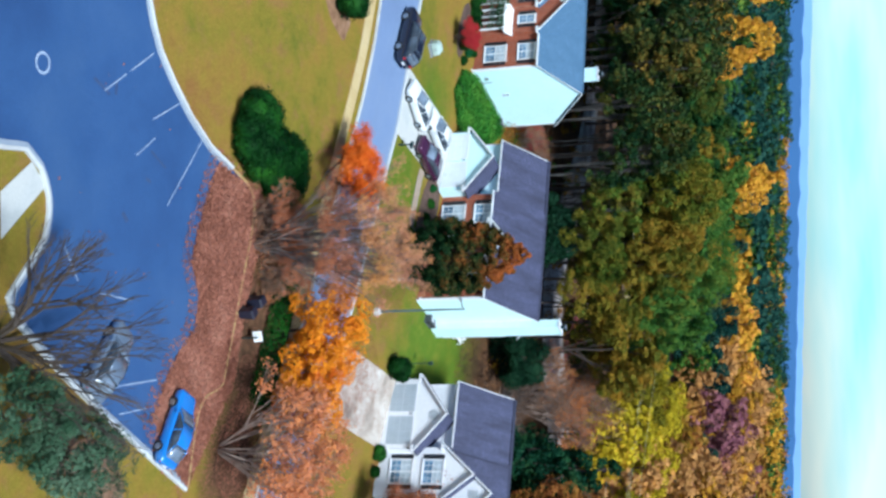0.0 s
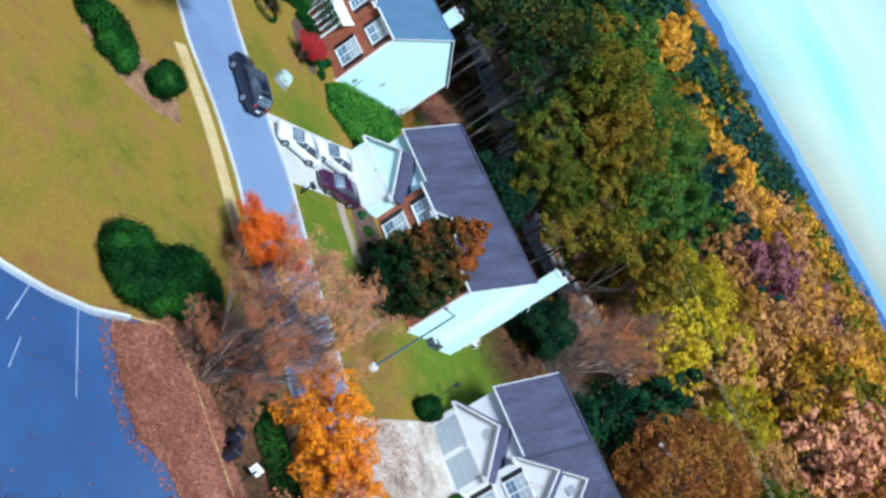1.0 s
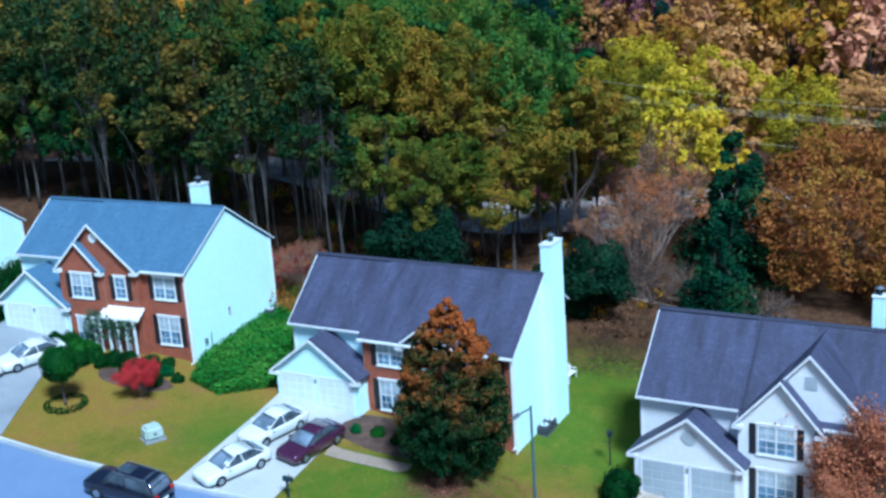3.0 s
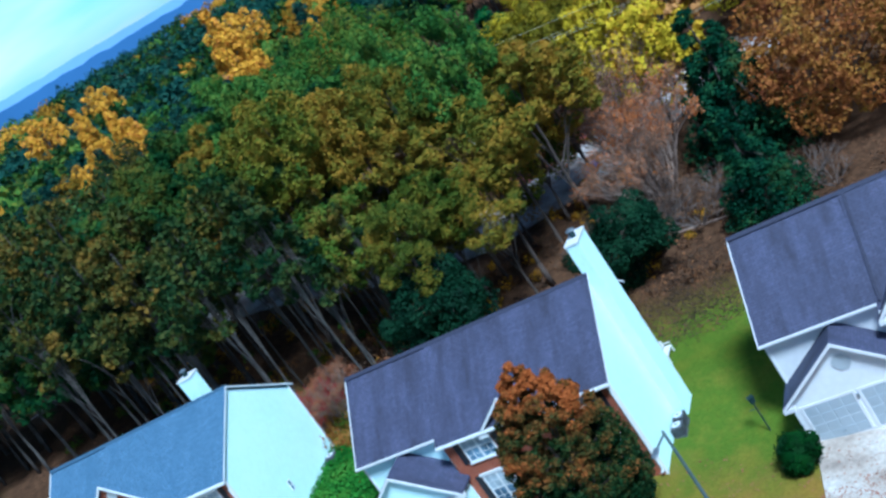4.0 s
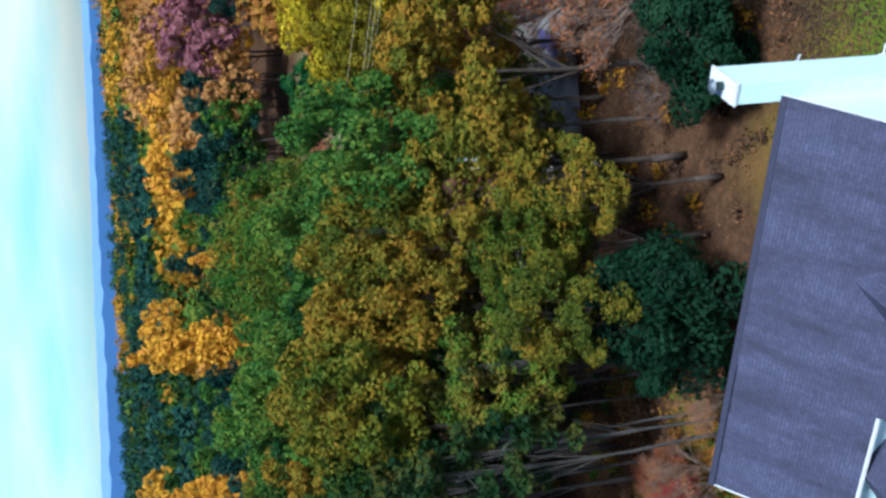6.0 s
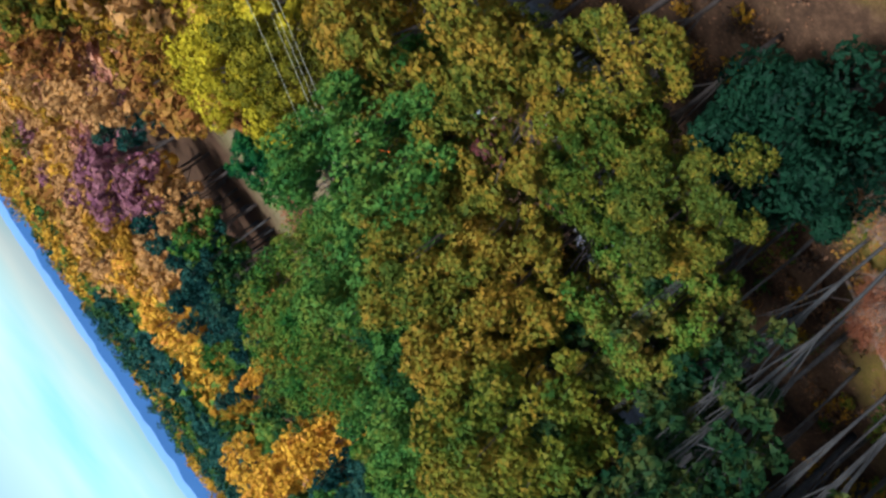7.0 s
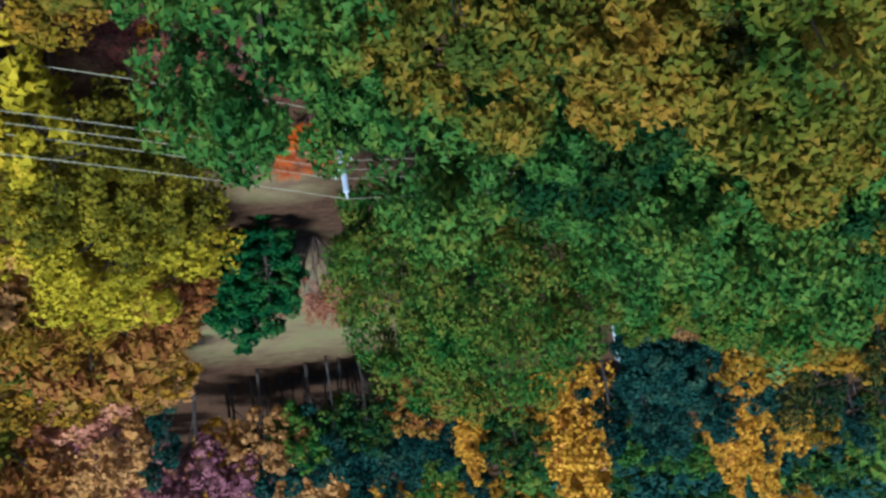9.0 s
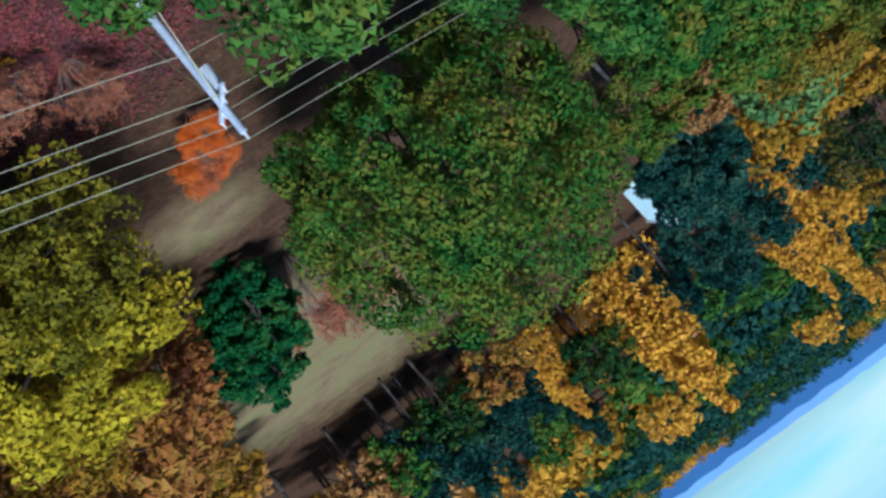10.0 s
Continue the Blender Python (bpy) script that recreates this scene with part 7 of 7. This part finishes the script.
def utility_pole(x, y, h, turn, label):
    ob = thing("utility_pole", pose(x, y, ground(x, y), 0, 0, turn), label, "utility pole", "power line")
    bm = bmesh.new()
    tube(bm, (0, 0, -0.3), (0, 0, h), 0.19, 0.13, 12)
    part("post", bm, WOOD_GREY, ob)
    for z, w in ((h - 1.25, 1.15),):
        arm = part("crossarm", bevelled(boxes((-0.07, 0.07, -w, w, z - 0.07, z + 0.07)), 0.012), WOOD_GREY, ob)
        for s in (-1.05, -0.45, 0.45, 1.05):
            bm = bmesh.new()
            tube(bm, (0, s, z + 0.07), (0, s, z + 0.3), 0.05, 0.03, 8)
            part("insulator", bm, WHITE, arm)
    bm = bmesh.new()
    tube(bm, (0, 0, h - 0.02), (0, 0, h + 0.3), 0.06, 0.04, 8)
    part("insulator", bm, WHITE, ob)
    tr = bmesh.new()
    tube(tr, (-0.33, 0.05, h - 2.75), (-0.33, 0.05, h - 1.9), 0.23, 0.23, 16)
    tube(tr, (-0.33, 0.05, h - 1.9), (-0.33, 0.05, h - 1.83), 0.23, 0.12, 16)
    t = part("transformer", tr, CAN_GREY, ob, "pale grey transformer can")
    part("bracket", boxes((-0.2, -0.05, 0.0, 0.1, h - 2.65, h - 2.55), (-0.2, -0.05, 0.0, 0.1, h - 2.15, h - 2.05)), METAL_GREY, t)
    return ob


POLES = [(-22.0, 168.5, 10.7), (20.1, 145.6, 10.9), (62.0, 122.5, 10.9)]
for k, (x, y, h) in enumerate(POLES):
    utility_pole(x, y, h, -29, "grey timber utility pole with crossarm and transformer in the woods")


def wire(name, a, b, sag, r, mat, label):
    bm = bmesh.new()
    a, b = Vector(a), Vector(b)
    n = 24
    pts = [a.lerp(b, i / n) - Vector((0, 0, sag * 4 * (i / n) * (1 - i / n))) for i in range(n + 1)]
    side = (b - a).cross(Vector((0, 0, 1))).normalized()
    lift = side.cross(b - a).normalized()
    rings = [[bm.verts.new(p + (side * math.cos(k * math.tau / 5) + lift * math.sin(k * math.tau / 5)) * r) for k in range(5)] for p in pts]
    for p, q in zip(rings, rings[1:]):
        for k in range(5):
            bm.faces.new((p[k], p[(k + 1) % 5], q[(k + 1) % 5], q[k]))
    me = bpy.data.meshes.new(name)
    bm.to_mesh(me)
    bm.free()
    me.materials.append(mat)
    tagged(new(name, me), label, "power line", "wires of the power line")


WIRE = plain("aluminium_wire", (0.46, 0.44, 0.3), 0.5, 0.4)
ca, sa = math.cos(radians(-29)), math.sin(radians(-29))
for (xa, ya, ha), (xb, yb, hb) in zip(POLES, POLES[1:]):
    for off, dz in ((0.0, 0.3), (-1.05, -0.97), (0.0, -0.97), (1.05, -0.97), (0.1, -3.6)):
        wire("power_line", (xa - sa * off, ya + ca * off, ground(xa, ya) + ha + dz), (xb - sa * off, yb + ca * off, ground(xb, yb) + hb + dz), 0.9, 0.014 if dz > -2 else 0.017, WIRE, "overhead wire strung between utility poles")
for gx, gy, gz in ((22.3, 150.8, 9.6), (21.1, 149.8, 9.9), (20.6, 148.2, 9.3)):
    wire("guy_wire", (20.1, 145.6, ground(20.1, 145.6) + gz), (gx, gy, ground(gx, gy)), 0.0, 0.02, WIRE, "steel guy wire staying the utility pole")
wire("guy_wire", (20.1, 145.6, ground(20.1, 145.6) + 9.8), (18.3, 139.2, ground(18.3, 139.2)), 0.0, 0.02, WIRE, "steel guy wire staying the utility pole")


def wheelie_bin(x, y, turn):
    ob = thing("wheeled_bin", pose(x, y, ground(x, y) + 0.02, 0, 0, turn), "dark navy plastic wheeled rubbish bin at the kerb", "bin", "bins at the kerb")
    bm = bmesh.new()
    hexa(bm, [(-0.25, -0.28, 0.06), (0.25, -0.28, 0.06), (0.25, 0.26, 0.06), (-0.25, 0.26, 0.06)], [(-0.31, -0.34, 1.0), (0.31, -0.34, 1.0), (0.31, 0.36, 1.0), (-0.31, 0.36, 1.0)])
    part("body", bevelled(bm, 0.03), PLASTIC, ob)
    bm = bmesh.new()
    hexa(bm, [(-0.33, -0.37, 1.0), (0.33, -0.37, 1.0), (0.33, 0.4, 1.0), (-0.33, 0.4, 1.0)], [(-0.28, -0.3, 1.09), (0.28, -0.3, 1.09), (0.28, 0.36, 1.12), (-0.28, 0.36, 1.12)])
    part("lid", bevelled(bm, 0.02), PLASTIC, ob)
    for s in (-0.27, 0.27):
        bm = bmesh.new()
        tube(bm, (s - 0.04, 0.32, 0.13), (s + 0.04, 0.32, 0.13), 0.13, 0.13, 12)
        part("wheel", bm, RUBBER, ob)
    bm = bmesh.new()
    tube(bm, (-0.26, 0.46, 1.0), (0.26, 0.46, 1.0), 0.02, 0.02, 6)
    part("handle", bm, PLASTIC, ob)


wheelie_bin(8.55, 69.9, 20)
wheelie_bin(9.1, 68.9, 24)


def yard_sign(x, y):
    ob = thing("yard_sign", pose(x, y, ground(x, y), 0, 0, 12), "small white sign board on a short post beside a hedge", "sign")
    part("post", boxes((-0.04, 0.04, -0.04, 0.04, -0.2, 1.0)), METAL_DARK, ob)
    bd = part("board", bevelled(boxes((-0.34, 0.34, -0.06, -0.03, 0.7, 1.25)), 0.01), WHITE, ob)
    bd.matrix_basis = pose(0, 0, 0, -14, 0, 0)
    for k in range(4):
        part("text_bar", boxes((-0.26, 0.26 - 0.1 * (k % 2), -0.066, -0.061, 0.8 + k * 0.1, 0.84 + k * 0.1)), METAL_GREY, bd)


yard_sign(10.75, 69.3)


def mailbox(x, y, turn, label, mat):
    ob = thing("mailbox", pose(x, y, ground(x, y), 0, 0, turn), label, "mailbox", "mailboxes")
    part("post", boxes((-0.05, 0.05, -0.05, 0.05, -0.2, 1.1), (-0.04, 0.04, -0.35, 0.25, 0.98, 1.06)), mat, ob)
    bm = bmesh.new()
    prof = [(-0.11, 0), (0.11, 0), (0.11, 0.12), (0.08, 0.2), (0, 0.23), (-0.08, 0.2), (-0.11, 0.12)]
    loft(bm, [[(px, v, 1.07 + pz) for px, pz in prof] for v in (-0.35, 0.2)])
    bx = part("box", bm, mat, ob)
    part("flag", boxes((0.115, 0.13, -0.1, -0.06, 1.12, 1.36)), TAIL, bx)


mailbox(-0.9, 92.75, 60, "dark metal mailbox on a post beside the driveway", METAL_DARK)


def lamp_post(x, y):
    ob = thing("yard_lamp", pose(x, y, ground(x, y)), "small dark yard lamp on a slim post in the lawn", "yard lamp")
    bm = bmesh.new()
    tube(bm, (0, 0, -0.2), (0, 0, 1.75), 0.045, 0.04, 8)
    part("post", bm, METAL_DARK, ob)
    part("lantern", bevelled(boxes((-0.13, 0.13, -0.13, 0.13, 1.75, 2.05)), 0.03), METAL_DARK, ob)
    part("top_cap", boxes((-0.17, 0.17, -0.17, 0.17, 2.05, 2.1)), METAL_DARK, ob)
    bm = bmesh.new()
    tube(bm, (0, 0, 1.4), (-0.35, 0.1, 1.45), 0.02, 0.02, 6)
    part("side_arm", bm, METAL_DARK, ob)


lamp_post(17.2, 95.0)


def street_post(x, y):
    ob = thing("sign_post", pose(x, y, ground(x, y), 0, 0, -20), "slim street sign post with a pale upright board", "sign")
    bm = bmesh.new()
    tube(bm, (0, 0, -0.2), (0, 0, 3.0), 0.035, 0.035, 8)
    part("post", bm, METAL_DARK, ob)
    part("board", bevelled(boxes((-0.11, 0.11, -0.05, -0.02, 1.7, 3.0)), 0.01), plain("cream_sign", (0.6, 0.52, 0.38), 0.5), ob)


street_post(9.3, 87.2)


def utility_box(x, y):
    ob = thing("utility_cabinet", pose(x, y, ground(x, y), 0, 0, 30) @ Matrix.Scale(0.95, 4), "squat pale grey-green utility cabinet on the lawn", "utility box")
    bm = bmesh.new()
    hexa(bm, [(-0.6, -0.5, 0.08), (0.6, -0.5, 0.08), (0.6, 0.5, 0.08), (-0.6, 0.5, 0.08)], [(-0.55, -0.45, 0.85), (0.55, -0.45, 0.85), (0.55, 0.45, 0.95), (-0.55, 0.45, 0.95)])
    part("body", bevelled(bm, 0.14, 3), plain("pale_green_enamel", (0.42, 0.52, 0.48), 0.5), ob)
    part("pad", boxes((-0.66, 0.66, -0.56, 0.56, -0.2, 0.08)), GREY_CONCRETE, ob)
    part("lock_plate", boxes((-0.1, 0.1, -0.53, -0.47, 0.4, 0.55)), METAL_GREY, ob)


utility_box(-8.9, 99.5)


def condenser(F, u, v):
    x, y = F.at(u, v)
    ob = thing("air_conditioner", pose(x, y, ground(x, y), 0, 0, math.degrees(F.a)) @ Matrix.Scale(0.72, 4), "grey outdoor air-conditioning unit beside the house wall", "air conditioner", "air conditioners")
    part("cabinet", bevelled(boxes((-0.42, 0.42, -0.42, 0.42, 0.06, 0.85)), 0.04), DARK_ENAMEL, ob)
    part("pad", boxes((-0.45, 0.45, -0.45, 0.45, -0.3, 0.06)), DARK_ENAMEL, ob)
    bm = bmesh.new()
    tube(bm, (0, 0, 0.85), (0, 0, 0.88), 0.33, 0.33, 20)
    part("fan_guard", bm, CAN_GREY, ob, "pale round fan guard")
    bm = bmesh.new()
    tube(bm, (0, 0, 0.88), (0, 0, 0.9), 0.12, 0.12, 12)
    part("fan_hub", bm, RUBBER, ob)
    part("louvres", boxes(*[(-0.435, 0.435, -0.435, 0.435, 0.15 + k * 0.08, 0.17 + k * 0.08) for k in range(8)]), RUBBER, ob)


condenser(F2, 0.42, 2.9)
condenser(F2, 0.42, 3.7)
condenser(F1, 0.45, 8.4)


def garden_bench(x, y, turn):
    ob = thing("garden_bench", pose(x, y, ground(x, y), 0, 0, turn), "small white slatted garden bench on the back lawn", "bench")
    for k in range(4):
        part("seat_slat", boxes((-0.65, 0.65, -0.22 + 0.11 * k, -0.13 + 0.11 * k, 0.42, 0.45)), WHITE, ob)
    for k in range(3):
        part("back_slat", boxes((-0.65, 0.65, 0.22 + 0.03 * k, 0.25 + 0.03 * k, 0.52 + 0.13 * k, 0.61 + 0.13 * k)), WHITE, ob)
    for u in (-0.6, 0.6):
        for v, top in ((-0.2, 0.42), (0.22, 0.85)):
            part("leg", boxes((u - 0.03, u + 0.03, v - 0.03, v + 0.03, -0.1, top)), WHITE, ob)
        part("armrest", boxes((u - 0.035, u + 0.035, -0.24, 0.2, 0.62, 0.65)), WHITE, ob)


garden_bench(16.9, 105.3, 56)


def tarpaulin(x, y, turn):
    """A creased sheet with a thickness, sagging between its folds."""
    bm = bmesh.new()
    rows = []
    for i in range(9):
        u = -1.3 + 2.6 * i / 8
        rows.append([bm.verts.new((u, -0.5 + j * 0.25 + 0.03 * math.sin(i * 2.1), 0.16 + 0.05 * math.sin(i * 1.7 + j) - 0.02 * abs(j - 2))) for j in range(5)])
    for a, b in zip(rows, rows[1:]):
        for k in range(4):
            bm.faces.new((a[k], b[k], b[k + 1], a[k + 1]))
    bmesh.ops.recalc_face_normals(bm, faces=bm.faces)
    bmesh.ops.solidify(bm, geom=bm.faces[:], thickness=0.14)
    ob = thing("tarpaulin", pose(x, y, ground(x, y) + 0.1, 0, 0, turn), "faded violet-blue tarpaulin lying on the woodland track", "tarpaulin")
    part("sheet", bm, surface("violet_sheet", [(0.16, 0.15, 0.38), (0.24, 0.22, 0.5)], 0.8, 9, 0.7, 0.3, 0.02), ob)


tarpaulin(25.4, 134.9, 60)

# log pile, felled trunks and pale things on the woodland floor
for k, (x, y, l, a) in enumerate([(4.0, 122.5, 4.5, 30), (-1.0, 126.0, 5.5, -20), (1.5, 119.5, 4.0, 70), (23.0, 122.0, 5.0, 10), (25.5, 117.0, 4.0, -35)]):
    ob = thing("fallen_log", pose(x, y, ground(x, y) + 0.12, 0, 0, a), "pale fallen tree trunk on the woodland floor", "log", "fallen logs")
    bm = bmesh.new()
    tube(bm, (-l / 2, 0, 0), (l / 2, 0, ground(x + l / 2 * math.cos(radians(a)), y + l / 2 * math.sin(radians(a))) - ground(x, y)), 0.16, 0.09, 8)
    part("trunk", bm, PALE_BARK, ob)
    bm = bmesh.new()
    for j in range(3):
        tube(bm, (l * (0.1 + 0.12 * j), 0, 0.05), (l * (0.2 + 0.12 * j), 0.6 * (-1) ** j, 0.6), 0.05, 0.015, 5)
    part("branch", bm, PALE_BARK, ob)

# ---- marks on the asphalt ----
def stripe(name, a, b, w, mat, label, lift=0.045):
    a, b = np.array(a), np.array(b)
    d = unit(b - a)
    s = np.array([-d[1], d[0]]) * w / 2
    n = 8
    v, f = [], []
    for i in range(n + 1):
        p = a + (b - a) * i / n
        for q in (p - s, p + s):
            v.append((q[0], q[1], ground(*q) + lift))
    for i in range(n):
        f.append((2 * i, 2 * i + 1, 2 * i + 3, 2 * i + 2))
    ob = new(name, mesh_of(name, v, f, mat))
    return tagged(ob, label, "road marking", "markings of the lot", "structure")


for a, b in (((-4.4, 56.2), (-5.3, 58.0)), ((-5.5, 58.4), (-6.5, 60.4)), ((-2.9, 60.2), (-3.9, 63.0)), ((-1.0, 58.7), (-1.9, 60.4)), ((1.9, 61.4), (-1.9, 65.2)), ((6.0, 55.2), (6.8, 58.0)), ((11.2, 56.2), (11.6, 60.2)), ((12.8, 56.8), (13.0, 59.2)), ((3.4, 52.6), (5.2, 53.6))):
    stripe("bay_line", a, b, 0.07, PAINT, "faded pale parking bay line")
for a, b, w in (((-5.2, 55.2), (-4.2, 56.6), 0.18), ((-1.2, 60.0), (-0.2, 61.3), 0.14), ((2.0, 57.4), (2.5, 57.8), 0.25), ((-4.9, 57.2), (-4.2, 57.1), 0.2), ((0.3, 59.5), (0.5, 59.9), 0.2)):
    stripe("tar_patch", a, b, w, STAIN, "dark tar patch on the asphalt", 0.038)
for a, b in (((-13.0, 93.5), (4.0, 84.9)), ((4.0, 84.9), (20, 75.7))):
    stripe("road_seam", a, b, 0.05, SEAM, "faint seam along the middle of the street", 0.04)
bm = bmesh.new()
gzr = ground(-5.6, 51.4)
for k in range(28):
    a0, a1 = math.tau * k / 28, math.tau * (k + 1) / 28
    quad(bm, *[(-5.6 + r * math.cos(a), 51.4 + r * math.sin(a), ground(-5.6 + r * math.cos(a), 51.4 + r * math.sin(a)) + 0.046) for r, a in ((0.42, a0), (0.56, a0), (0.56, a1), (0.42, a1))])
me = bpy.data.meshes.new("manhole_ring")
bm.to_mesh(me)
bm.free()
me.materials.append(PAINT)
tagged(new("manhole_ring", me), "pale ring round a manhole in the asphalt", "manhole", "", "structure")

# ---- distance: glowing backdrop of blue hills with painted haze, behind the last woods ----
def hills(name, y, rise, amp, color, seed, strength):
    """A wooded ridge; the land climbs to the west and falls to the east."""
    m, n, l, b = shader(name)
    # distance haze is put into the colour, and the ridge glows with it
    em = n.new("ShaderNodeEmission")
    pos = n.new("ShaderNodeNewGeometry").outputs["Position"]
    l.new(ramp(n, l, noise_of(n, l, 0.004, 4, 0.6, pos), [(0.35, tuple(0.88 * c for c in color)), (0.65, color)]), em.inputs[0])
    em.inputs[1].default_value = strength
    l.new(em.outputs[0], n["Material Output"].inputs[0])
    v, f = [], []
    k = 240
    for i in range(k + 1):
        x = y * (-0.9 + 1.9 * i / k)
        az = min(max(math.degrees(math.atan2(x, y)), -16), 22)
        h = 35.5 + y * math.tan(radians(rise - 0.066 * az)) + y * amp * (noise.noise(Vector((x * 2.6 / y, seed, 0))) + 0.4 * noise.noise(Vector((x * 9 / y, seed, 5))) + 0.7 * noise.noise(Vector((x * 70 / y, seed, 9))))
        v += [(x, y, -120), (x, y, h)]
    for i in range(k):
        f.append((2 * i, 2 * i + 2, 2 * i + 3, 2 * i + 1))
    tagged(new(name, mesh_of(name, v, f, m)), "glowing backdrop of a wooded ridge, haze painted into its blue", "distance", "", "structure")


# the farther ridge is painted paler, as thicker haze would make it
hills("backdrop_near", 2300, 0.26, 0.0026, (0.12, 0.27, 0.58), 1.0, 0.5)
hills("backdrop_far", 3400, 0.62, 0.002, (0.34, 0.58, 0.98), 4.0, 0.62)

# ---- sidewalk slabs ----
for i in range(32):
    e = 0.02
    a0, a1, b0, b1 = SWA[i] * (1 - e) + SWA[i + 1] * e, SWA[i + 1], SWB[i] * (1 - e) + SWB[i + 1] * e, SWB[i + 1]
    bm = bmesh.new()
    cs = [a0, b0, b1, a1]
    hexa(bm, [(c[0], c[1], ground(*c) - 0.06) for c in cs], [(c[0], c[1], ground(*c) + 0.07 + 0.006 * math.sin(i * 7.3)) for c in cs])
    bmesh.ops.recalc_face_normals(bm, faces=bm.faces)
    part("slab", bm, WALK, sidewalk)
